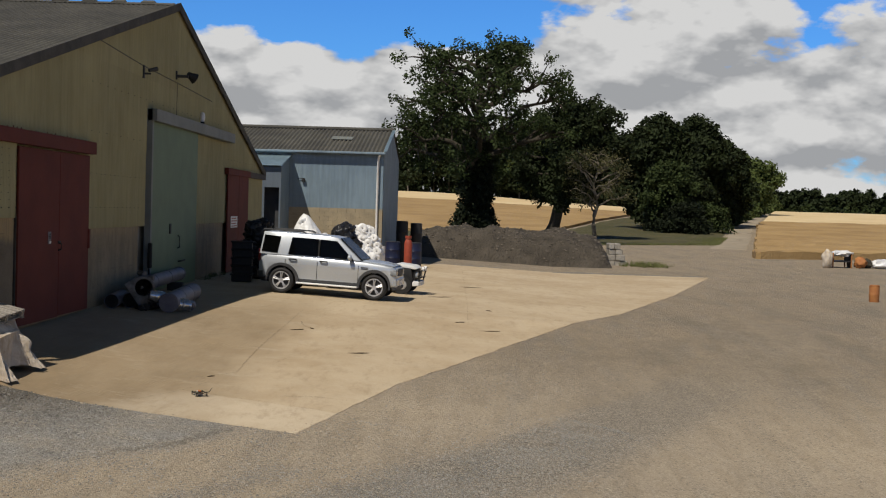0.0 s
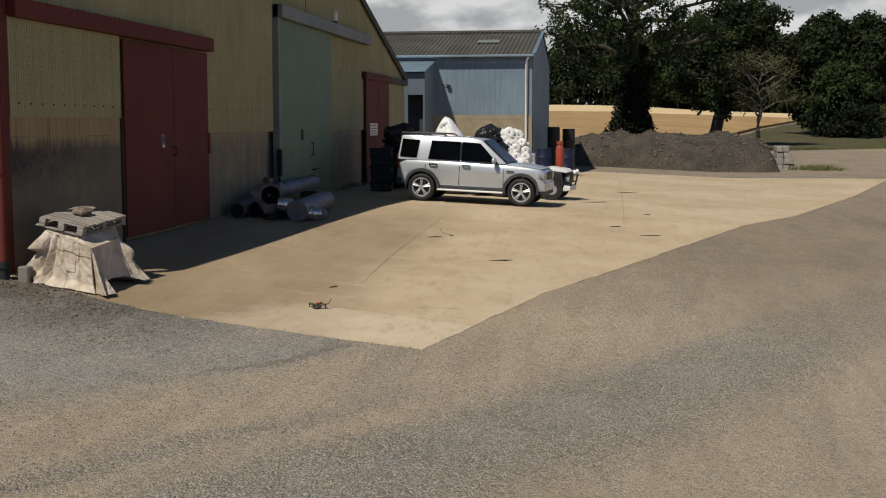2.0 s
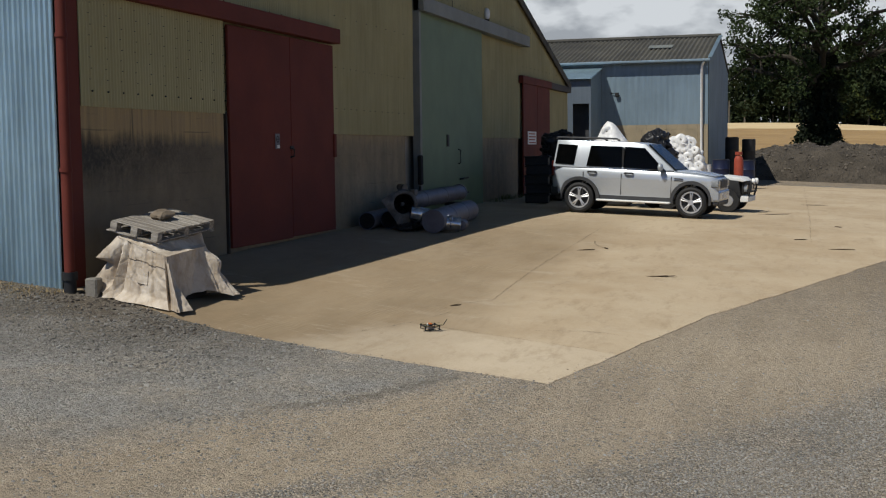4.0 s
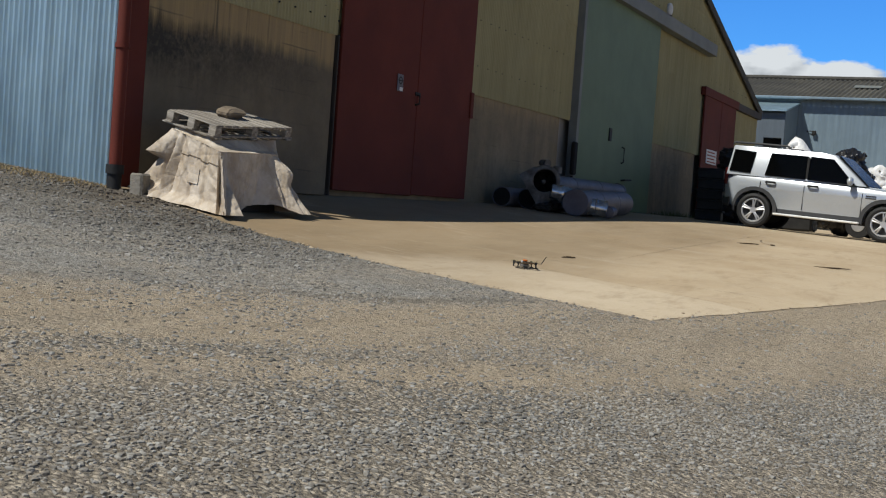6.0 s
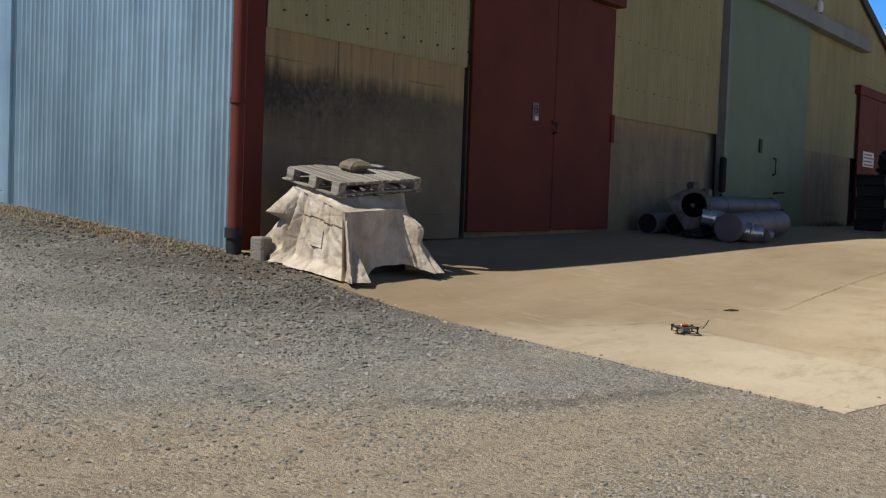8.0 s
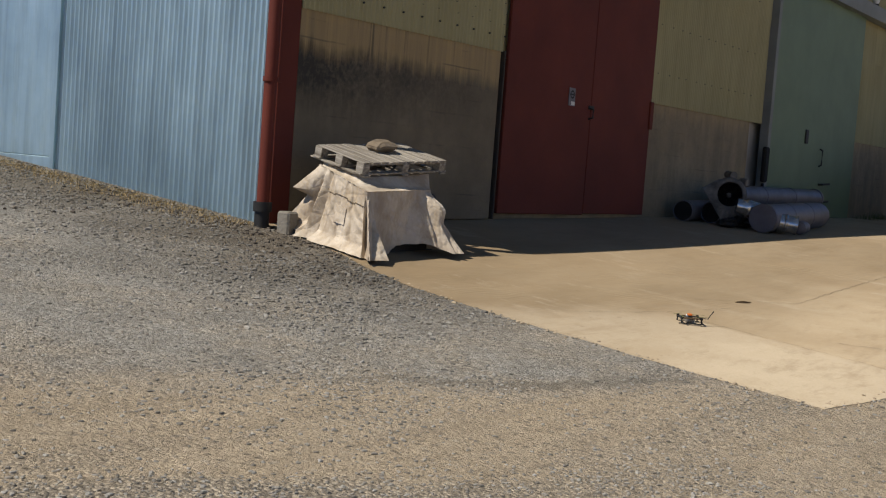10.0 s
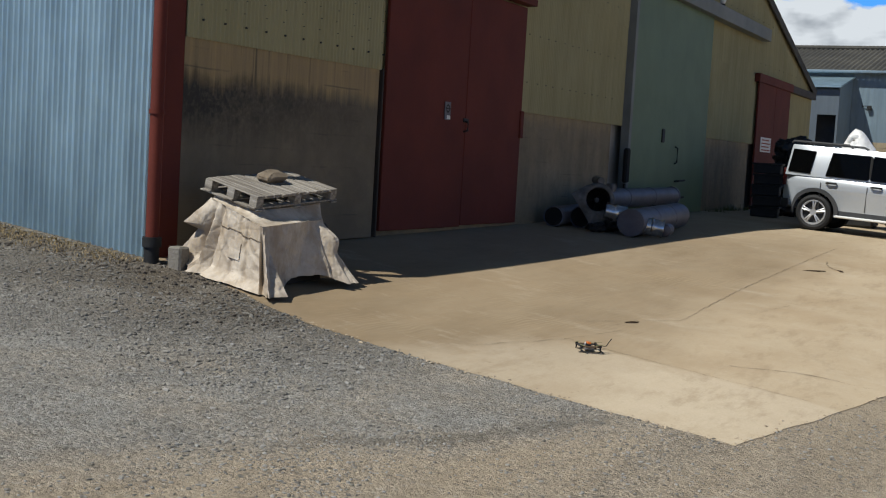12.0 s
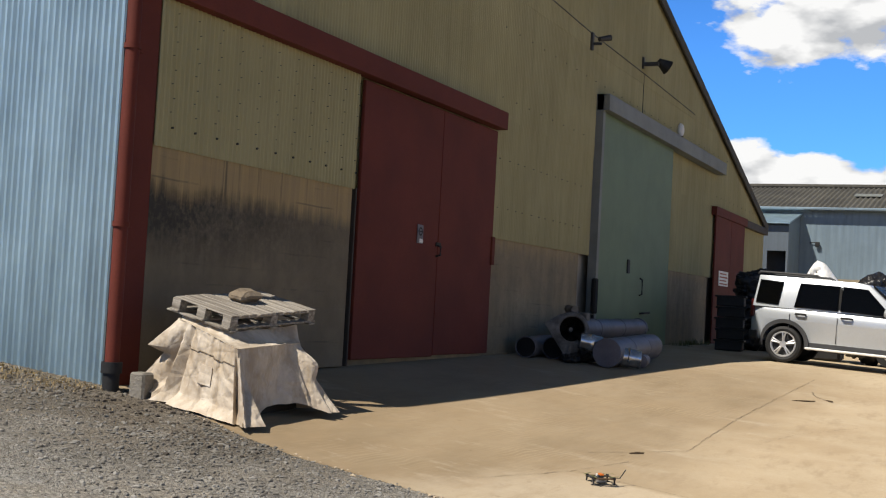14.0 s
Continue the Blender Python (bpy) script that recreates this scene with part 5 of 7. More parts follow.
    for j in range(1, lev + 1):
        h = j / lev
        ring = []
        for i in range(n):
            s = i / n
            top, k, f = along(shoulder, s)
            foot, _, _ = along(feet, s)
            p = top.lerp(foot, h)
            low = terrain(p.x, p.y) + 0.034 + 0.012 * noise.noise(Vector((s * 22, 1, 1)))
            if k == 1 and 0.44 < f < 0.88:      # lifted, ragged hem over the open side
                g = (f - 0.44) / 0.44
                low += 0.11 * min(1.0, 1.3 * math.sin(g * math.pi) ** 0.8) * (0.55 + 0.45 * g) + 0.02 * noise.noise(Vector((f * 11, 0, 0)))
            if k == 3:
                low += 0.1
            if s < 0.05:
                low += 0.05
            p.z = top.z + (low - top.z) * h
            out = p - Vector((0.65, -1.08, p.z))
            out.z = 0
            if k == 1 and f > 0.1:
                out = out * 0.5 + Vector((0, -0.6, 0))
            out.normalize()
            lip = 0.11 * max(0.0, (h - 0.84) / 0.16) ** 1.4 if s < 0.262 else 0.0
            ring.append(bm.verts.new(p + out * (relief(s, h) + lip + 0.02 * h)))
        rings.append(ring)
    for a, b in zip(rings, rings[1:]):
        for i in range(n):
            bm.faces.new((a[i], a[(i + 1) % n], b[(i + 1) % n], b[i]))
    c = bm.verts.new((0.80, -1.0, 1.10))
    for i in range(n):
        bm.faces.new((rings[0][(i + 1) % n], rings[0][i], c))
    bmesh.ops.recalc_face_normals(bm, faces=bm.faces)
    # seam and pocket stitched on the long side
    def on_side(s, h, off):
        i = int(s * n)
        a = rings[5 + int(h * lev)][i].co
        return a + Vector((-off, -off * 0.35, 0))
    seam = [on_side(0.07 + 0.172 * q / 30, 0.27 + 0.02 * math.sin(q * 0.4), 0.004) for q in range(31)]
    flap = [on_side(s, h, 0.012) for s, h in ((0.128, 0.42), (0.166, 0.42), (0.166, 0.66), (0.128, 0.66))]
    put("tarpaulin", bm, "tarp", st, "creased cream tarpaulin", 24)
    bm = bmesh.new()
    tube(bm, seam, 0.006, 6)
    put("seam", bm, "stone", st, "dark stitched seam")
    bm = bmesh.new()
    extrude_poly(bm, flap, (0.03, 0.012, 0))
    put("pocket", bm, "tarp", st, "small sewn pocket")
    bm = bmesh.new()
    box(bm, (0.42, -1.40, terrain(0.8, -1) - 0.1), (1.32, -0.62, 0.86), 0.03)
    put("crate", bm, "dark", st, "dark crate under the cover")
    return st


covered_stack()


def pallet():
    l, r, f = Vector((0.165, -0.64, 1.295)), Vector((1.40, -1.44, 1.230)), Vector((0.12, -1.325, 1.140))
    u = (r - f).normalized()
    v = (l - f)
    v = (v - u * v.dot(u)).normalized()
    w = u.cross(v)
    m = Matrix((u, v, w)).transposed().to_4x4()
    pal = thing("pallet", "weathered grey wooden pallet on the covered stack", "pallet", Matrix.Translation(f - w * 0.112) @ m @ Matrix.Diagonal((1, 1, 0.85, 1)))
    W, D = 1.28, 0.71
    rp = random.Random(6)
    for i in range(10):
        b = bmesh.new()
        x0 = i * (W - 0.118) / 9
        box(b, (x0 + rp.uniform(0, 0.006), rp.uniform(-0.018, 0.006), 0.115), (x0 + 0.118 - rp.uniform(0, 0.012), D + rp.uniform(-0.03, 0.01), 0.131 + rp.uniform(0, 0.004)), 0.003)
        put("deck_board", b, "wood", pal)
    for i in range(3):
        b = bmesh.new()
        x0 = i * (W - 0.1) / 2
        box(b, (x0, -0.02, -0.042), (x0 + 0.1, D + 0.05, -0.0225), 0.003)
        put("skid_board", b, "wood", pal)
    for i in range(3):
        b = bmesh.new()
        y0 = i * (D - 0.1) / 2
        box(b, (0, y0, 0.096), (W, y0 + 0.1, 0.1145), 0.003)
        put("stringer_board", b, "wood", pal)
        b = bmesh.new()
        box(b, (0 - 0.02, y0, -0.022), (W + 0.02, y0 + 0.1, 0.0), 0.003)
        put("base_board", b, "wood", pal)
        for j in range(3):
            b = bmesh.new()
            x0 = j * (W - 0.10) / 2
            box(b, (x0, y0, 0.0005), (x0 + 0.10, y0 + 0.1, 0.0955), 0.004)
            put("block", b, "wood", pal)
    b = bmesh.new()
    box(b, (0.50, 0.30, 0.137), (0.82, 0.50, 0.262), 0.045)
    bmesh.ops.subdivide_edges(b, edges=b.edges, cuts=2, use_grid_fill=True)
    for v in b.verts:
        if v.co.z > 0.15:
            v.co += 0.035 * noise.noise_vector(v.co * 7)
    stone = mesh_object("stone", b, M["stone"])
    stone.matrix_world = pal.matrix_world
    smooth(stone, 35)
    tagged(stone, "flat rough stone weighing down the pallet", "stone")


pallet()
b = bmesh.new()
box(b, (-0.10, -0.57, 0.25), (0.06, -0.40, 0.585), 0.02)
tagged(mesh_object("concrete_block", b, M["block"]), "small grey concrete block beside the downpipe", "concrete block")

# ---------- ducts and fan against the barn ----------
def ducts():
    z0 = terrain(10.2, -1.74) + 0.02

    def barrel(a, b_, prof, seg=28):
        """A turned body along a line: prof gives how far along and how wide."""
        a, b_ = Vector(a), Vector(b_)
        q = (b_ - a).to_track_quat("Z", "Y").to_matrix()
        ln = (b_ - a).length
        bm = bmesh.new()
        rings = [[bm.verts.new(a + q @ Vector((r * math.cos(2 * math.pi * k / seg), r * math.sin(2 * math.pi * k / seg), ln * f))) for k in range(seg)] for f, r in prof]
        for p, n in zip(rings, rings[1:]):
            for k in range(seg):
                bm.faces.new((p[k], p[(k + 1) % seg], n[(k + 1) % seg], n[k]))
        bm.faces.new(rings[0][::-1])
        bm.faces.new(rings[-1])
        bmesh.ops.recalc_face_normals(bm, faces=bm.faces)
        return bm

    d = thing("duct_drum", "purple-grey sheet metal duct drum lying on the slab", "duct")
    a, b_ = Vector((10.2, -1.74, z0 + 0.245)), Vector((13.4, -1.62, terrain(13.4, -1.62) + 0.265))
    put("drum", barrel(a, b_, [(0.0, 0.232), (0.004, 0.24), (0.02, 0.235), (0.33, 0.236), (0.332, 0.243), (0.345, 0.243), (0.347, 0.236), (0.66, 0.236), (0.662, 0.243), (0.675, 0.243), (0.677, 0.236), (0.95, 0.236), (0.99, 0.21), (1.0, 0.17)]), "duct", d, "", 40)
    ax = (b_ - a).normalized()
    bm = bmesh.new()
    cyl(bm, a - ax * 0.012, a + ax * 0.01, 0.236, seg=28)
    put("end_cap", bm, "duct", d, "grey round end cap", 40)
    put("collar", barrel((10.52, -1.86, z0 + 0.20), (10.66, -2.16, z0 + 0.16), [(0.0, 0.15), (0.35, 0.15), (0.40, 0.165), (0.46, 0.165), (0.5, 0.15), (0.88, 0.148), (0.93, 0.16), (1.0, 0.16)], 20), "bright", d, "shiny galvanised collar", 40)
    put("collar", barrel((10.38, -1.58, z0 + 0.36), (10.20, -1.26, z0 + 0.42), [(0.0, 0.14), (0.4, 0.14), (0.45, 0.155), (0.55, 0.155), (0.6, 0.14), (1.0, 0.13)], 20), "bright", d, "shiny galvanised collar", 40)
    put("stub", barrel((10.95, -2.10, z0 + 0.115), (11.40, -2.04, z0 + 0.125), [(0.0, 0.08), (0.04, 0.11), (0.8, 0.11), (1.0, 0.10)], 18), "duct", d, "short dark stub pipe", 40)
    d2 = thing("long_duct", "purple-grey round metal duct along the barn", "duct")
    put("tube", barrel((11.2, -0.72, z0 + 0.57), (16.6, -0.46, z0 + 0.60), [(0.0, 0.17), (0.01, 0.185), (0.30, 0.185), (0.302, 0.195), (0.315, 0.195), (0.317, 0.185), (0.64, 0.185), (0.642, 0.195), (0.655, 0.195), (0.657, 0.185), (0.985, 0.185), (0.987, 0.205), (1.0, 0.205)], 26), "duct", d2, "", 40)
    for x in (12.2, 15.6):
        bm = bmesh.new()
        zz = terrain(x, -0.6) + 0.02
        box(bm, (x, -0.80, zz), (x + 0.16, -0.36, z0 + 0.40), 0.01)
        put("support", bm, "dark", d2, "dark block under the duct")
    # fan casing: a rolled drum with a bent square flange on its mouth
    fan = thing("fan_casing", "grey dented fan casing with a round dark mouth", "fan")
    nz = Vector((-0.90, -0.42, 0.06)).normalized()
    nx = Vector((0.42, -0.90, 0.0)).normalized()
    q = Matrix((nx, nz.cross(nx), nz)).transposed().to_4x4()
    at = Matrix.Translation((10.42, -1.03, z0 + 0.585)) @ q
    n = 36
    bm = bmesh.new()
    prof = [(0.205, -0.22), (0.205, 0.20), (0.222, 0.215), (0.262, 0.205), (0.270, 0.12), (0.292, 0.10), (0.292, 0.06), (0.272, 0.04), (0.275, -0.26), (0.18, -0.30)]
    rings = [[bm.verts.new((r * (1 + 0.02 * math.sin(3 * k + 2 * z)) * math.cos(2 * math.pi * k / n), r * math.sin(2 * math.pi * k / n), z)) for k in range(n)] for r, z in prof]
    for p, s in zip(rings, rings[1:]):
        for k in range(n):
            bm.faces.new((p[k], p[(k + 1) % n], s[(k + 1) % n], s[k]))
    bm.faces.new(rings[0])
    bm.faces.new(rings[-1])
    bmesh.ops.recalc_face_normals(bm, faces=bm.faces)
    bmesh.ops.transform(bm, matrix=at, verts=bm.verts)
    put("casing", bm, "casing", fan, "", 40)
    # black sleeve, back disc and blades stand for shade inside the mouth
    bm = bmesh.new()
    cyl(bm, (0, 0, -0.18), (0, 0, 0.19), 0.203, 0.203, 32, caps=False)
    cyl(bm, (0, 0, -0.215), (0, 0, -0.19), 0.20, 0.20, 32)
    bmesh.ops.transform(bm, matrix=at, verts=bm.verts)
    put("mouth", bm, "shadeblack", fan, "black sleeve for the shade inside the fan mouth", 40)
    bm = bmesh.new()
    cyl(bm, (0, 0, -0.16), (0, 0, 0.02), 0.045, 0.035, 14)
    bmesh.ops.transform(bm, matrix=at, verts=bm.verts)
    put("hub", bm, "casing", fan, "grey hub of the impeller", 40)
    bm = bmesh.new()
    for k in range(6):
        a = k * math.pi / 3
        bm.faces.new([bm.verts.new((r * math.cos(a + o), r * math.sin(a + o), z)) for r, o, z in ((0.05, -0.2, -0.09), (0.195, -0.12, -0.11), (0.195, 0.25, -0.04), (0.05, 0.3, -0.02))])
    bmesh.ops.solidify(bm, geom=list(bm.faces), thickness=0.006)
    bmesh.ops.transform(bm, matrix=at, verts=bm.verts)
    put("impeller", bm, "shadeblack", fan, "dark fan impeller")
    # the flange, a square plate with its upper corner folded away
    bm = bmesh.new()
    corners = [(-0.46, 0.08), (-0.13, -0.42), (0.06, -0.42), (0.26, -0.20), (0.265, 0.06), (0.08, 0.265), (-0.20, 0.24)]
    outer, m_ = [], len(corners)
    for i in range(m_):
        (ax_, ay), (bx, by) = corners[i], corners[(i + 1) % m_]
        for k in range(6):
            outer.append(bm.verts.new((ax_ + (bx - ax_) * k / 6, ay + (by - ay) * k / 6, 0.205 + 0.018 * math.sin(1.7 * (6 * i + k)) - 0.10 * max(0.0, ay + 0.05))))
    hole = []
    for v in outer:
        a = math.atan2(v.co.y, v.co.x)
        hole.append(bm.verts.new((0.238 * math.cos(a), 0.238 * math.sin(a), 0.215)))
    for k in range(len(outer)):
        k2 = (k + 1) % len(outer)
        bm.faces.new((outer[k], outer[k2], hole[k2], hole[k]))
    bmesh.ops.recalc_face_normals(bm, faces=bm.faces)
    bmesh.ops.solidify(bm, geom=list(bm.faces), thickness=0.014)
    bmesh.ops.transform(bm, matrix=at, verts=bm.verts)
    put("plate", bm, "casing", fan, "bent angular mounting plate", 30)
    bm = bmesh.new()
    cyl(bm, (10.48, -1.00, z0 + 0.84), (10.48, -1.00, z0 + 0.93), 0.05, seg=12)
    cyl(bm, (10.40, -1.09, z0 + 0.915), (10.60, -0.90, z0 + 0.925), 0.065, seg=14)
    box(bm, (10.55, -1.26, z0 + 0.74), (10.72, -1.12, z0 + 0.88), 0.02)
    put("motor", bm, "casing", fan, "small motor on top", 40)
    # two dark short pipes at the back
    for i, (x, y, r, l) in enumerate(((9.95, -0.42, 0.175, 1.5), (10.45, -0.72, 0.185, 1.2))):
        p = thing("short_pipe", "short dark metal pipe lying open-ended", "pipe", group="short pipes by the barn")
        dirv = Vector((0.95, 0.10, 0.01)).normalized()
        a = Vector((x, y, terrain(x, y) + r + 0.02))
        b2 = a + dirv * l
        put("tube", barrel(a, b2, [(0.12, r - 0.02), (0.0, r - 0.012), (-0.003, r - 0.006), (0.0, r), (0.03, r), (0.035, r + 0.008), (0.05, r + 0.008), (0.055, r), (1.0, r)], 24), "duct", p, "", 40)
        # added black disc near the open end, painting the pipe's inner shade
        bm = bmesh.new()
        cyl(bm, a + dirv * 0.02, a + dirv * 0.06, r - 0.014, r - 0.014, 22)
        put("baffle", bm, "shadeblack", p, "black disc for the shade inside the pipe")
    for k, (x, y, sx, sy, sz) in enumerate(((10.60, -1.18, 0.34, 0.20, 0.15), (10.85, -0.98, 0.26, 0.24, 0.17), (10.25, -1.12, 0.22, 0.15, 0.09))):
        bm = bmesh.new()
        blob(bm, (x, y, terrain(x, y) + 0.02 + sz * 0.85), (sx, sy, sz), 9 + k, 0.5, 2.6, 3, -sz * 0.85)
        tagged(mesh_object("scrap_lump", bm, M["dark"]), "dark scrap metal lump between the ducts", "scrap", "scrap under the fan")


ducts()

# ---------- bags and drums behind the car ----------
def heap_of_bags(name, label, at, size, mat_key, count, seed, cat="bag"):
    """Sacks piled into a dome: size is half width, half depth and height."""
    rnd = random.Random(seed)
    root = thing(name, label, cat)
    for i in range(count):
        f = (i + 0.5) / count
        a = i * 2.4 + rnd.uniform(-0.4, 0.4)
        rr = math.sqrt(max(1 - f ** 1.8, 0.0)) * 0.74
        r = rnd.uniform(0.24, 0.38) * min(1.0, size[0] / 0.62)
        c = (at[0] + math.cos(a) * size[0] * rr, at[1] + math.sin(a) * size[1] * rr, at[2] + r * 0.6 + (size[2] - 1.45 * r) * f)
        bm = bmesh.new()
        blob(bm, c, (r * rnd.uniform(0.85, 1.3), r * rnd.uniform(0.85, 1.3), r * rnd.uniform(0.7, 1.1)), seed + i, 0.42, 2.6, 4)
        bag = put("bag", bm, mat_key, root, "", 80)
        if i % 3 == 1:      # the gathered neck
            bm = bmesh.new()
            d = Vector((math.cos(a), math.sin(a), rnd.uniform(0.1, 0.9))).normalized()
            p = Vector(c) + d * r * 0.8
            cyl(bm, p, p + d * 0.13, 0.035, 0.075, 9)
            put("neck", bm, mat_key, bag, "", 60)
    b = bmesh.new()
    blob(b, (at[0], at[1], at[2] + size[2] * 0.36), (size[0] * 0.6, size[1] * 0.6, size[2] * 0.40), seed, 0.2, 2.0, 3)
    put("core_bag", b, mat_key, root, "", 50)
    return root


gz = terrain(22, -3)


def plastic_roll(parent, at, axis, r, length, seed):
    """A roll of white film: puckered skin, sunken ends and a dark core."""
    axis = Vector(axis).normalized()
    q = axis.to_track_quat("Z", "Y").to_matrix()
    bm = bmesh.new()
    n = 20
    rings = []
    for f, k in ((0.012, 0.22), (-0.01, 0.42), (-0.015, 0.74), (0.05, 1.0), (0.35, 0.97), (0.65, 1.0), (0.94, 0.99), (1.0, 0.85), (0.98, 0.3)):
        rings.append([bm.verts.new(Vector(at) + q @ Vector((r * k * (1 + 0.09 * noise.noise(Vector((3 * math.cos(a), 3 * math.sin(a), seed + f * 3)))) * math.cos(a), r * k * (1 + 0.09 * noise.noise(Vector((3 * math.cos(a), 3 * math.sin(a), seed + 9 + f * 3)))) * math.sin(a), length * f))) for a in (2 * math.pi * i / n for i in range(n))])
    for p, s_ in zip(rings, rings[1:]):
        for k in range(n):
            bm.faces.new((p[k], p[(k + 1) % n], s_[(k + 1) % n], s_[k]))
    bm.faces.new(rings[0][::-1])
    bm.faces.new(rings[-1])
    bmesh.ops.recalc_face_normals(bm, faces=bm.faces)
    roll = put("roll", bm, "wrap", parent, "", 50)
    bm = bmesh.new()
    cyl(bm, Vector(at) - axis * 0.008, Vector(at) + axis * 0.03, r * 0.15, seg=12)
    put("core", bm, "block", roll, "grey cardboard core")


def draped_heap():
    """White sheeting drawn over a pile into a lopsided peak, a few rolls showing through."""
    root = thing("plastic_heap", "peaked heap of white plastic sheeting behind the car", "plastic heap")
    bm = bmesh.new()
    n, lev = 72, 26
    rings = []
    for j in range(lev + 1):
        h = j / lev
        ring = []
        for i in range(n):
            a = 2 * math.pi * i / n
            reach = (0.62 + 0.42 * max(0.0, -math.sin(a)))
            r = reach * (0.14 + 0.86 * h ** 0.75) * (1 + (0.10 * noise.noise(Vector((2.6 * math.cos(a), 2.6 * math.sin(a), 1 + h))) + 0.06 * noise.noise(Vector((6 * math.cos(a), 6 * math.sin(a), 4 + h * 1.5)))) * min(1.0, 2.0 * h + 0.2))
            z = 2.34 - 1.40 * h + 0.06 * noise.noise(Vector((3 * r * math.cos(a), 3 * r * math.sin(a), 2)))
            ring.append(bm.verts.new((22.1 + r * math.cos(a), -3.34 + r * math.sin(a), gz + max(z, 0.01))))
        rings.append(ring)
    for p, q in zip(rings, rings[1:]):
        for k in range(n):
            bm.faces.new((p[k], p[(k + 1) % n], q[(k + 1) % n], q[k]))
    foot = [bm.verts.new((22.1 + 0.8 * (v.co.x - 22.1), -3.34 + 0.8 * (v.co.y + 3.34), v.co.z - 0.03)) for v in rings[-1]]
    for k in range(n):
        bm.faces.new((rings[-1][k], rings[-1][(k + 1) % n], foot[(k + 1) % n], foot[k]))
    tip = bm.verts.new((22.1, -3.34, gz + 2.42))
    for k in range(n):
        bm.faces.new((tip, rings[0][(k + 1) % n], rings[0][k]))
    bmesh.ops.recalc_face_normals(bm, faces=bm.faces)
    put("sheeting", bm, "wrap", root, "creased white sheeting", 60)
    # added base, coloured dark so the shaded gap under the car stays dark
    bm = bmesh.new()
    box(bm, (21.62, -4.0, gz), (22.58, -2.84, gz + 1.10), 0.05)
    put("base_crate", bm, "dark", root, "added dark base under the sheeting")
    for k, (y, z, x) in enumerate(((-3.36, 2.12, 21.86), (-3.80, 1.74, 21.58), (-3.10, 1.70, 21.60), (-4.15, 1.60, 21.62))):
        plastic_roll(root, (x, y, gz + z), (1.0, 0.15, 0.1), 0.15, 0.5, k)


def roll_heap():
    """Rolls of film stacked into a dome, ends towards the yard."""
    root = thing("plastic_heap", "broad heap of white plastic rolls by the shed corner", "plastic heap")
    rnd = random.Random(23)
    for k, (y, z, r) in enumerate(((-4.85, 0.75, 0.72), (-4.55, 1.25, 0.42), (-5.15, 1.20, 0.42), (-4.85, 1.62, 0.40))):
        bm = bmesh.new()
        blob(bm, (27.75, y, gz + z), (r, r, r * 1.05), 23 + k, 0.35, 2.4, 4)
        put("bag", bm, "wrap", root, "crumpled white plastic", 60)
    for row in range(7):
        z = 0.20 + 0.275 * row
        half = 0.86 * math.sqrt(max(0.08, 1 - (z / 2.12) ** 2.4))
        count = max(2, int(round(2 * half / 0.30)))
        for k in range(count):
            y = -4.85 + (k + 0.5 - count / 2) * 2 * half / count + rnd.uniform(-0.06, 0.06)
            plastic_roll(root, (27.05 + 0.07 * row + rnd.uniform(-0.08, 0.08), y, gz + z + rnd.uniform(-0.06, 0.06)), (1.0, rnd.uniform(-0.35, 0.35), rnd.uniform(-0.3, 0.3)), rnd.uniform(0.14, 0.20), 0.55, 10 * row + k)


draped_heap()
roll_heap()
heap_of_bags("bag_heap", "brown-black plastic sack behind the car", (21.9, -4.66, gz), (0.62, 0.60, 2.18), "blackwrap", 11, 11)
heap_of_bags("bag_heap", "black plastic sacks piled against the barn", (23.5, -1.62, terrain(23.5, -1.6)), (0.62, 0.6, 2.2), "blackwrap", 16, 41)


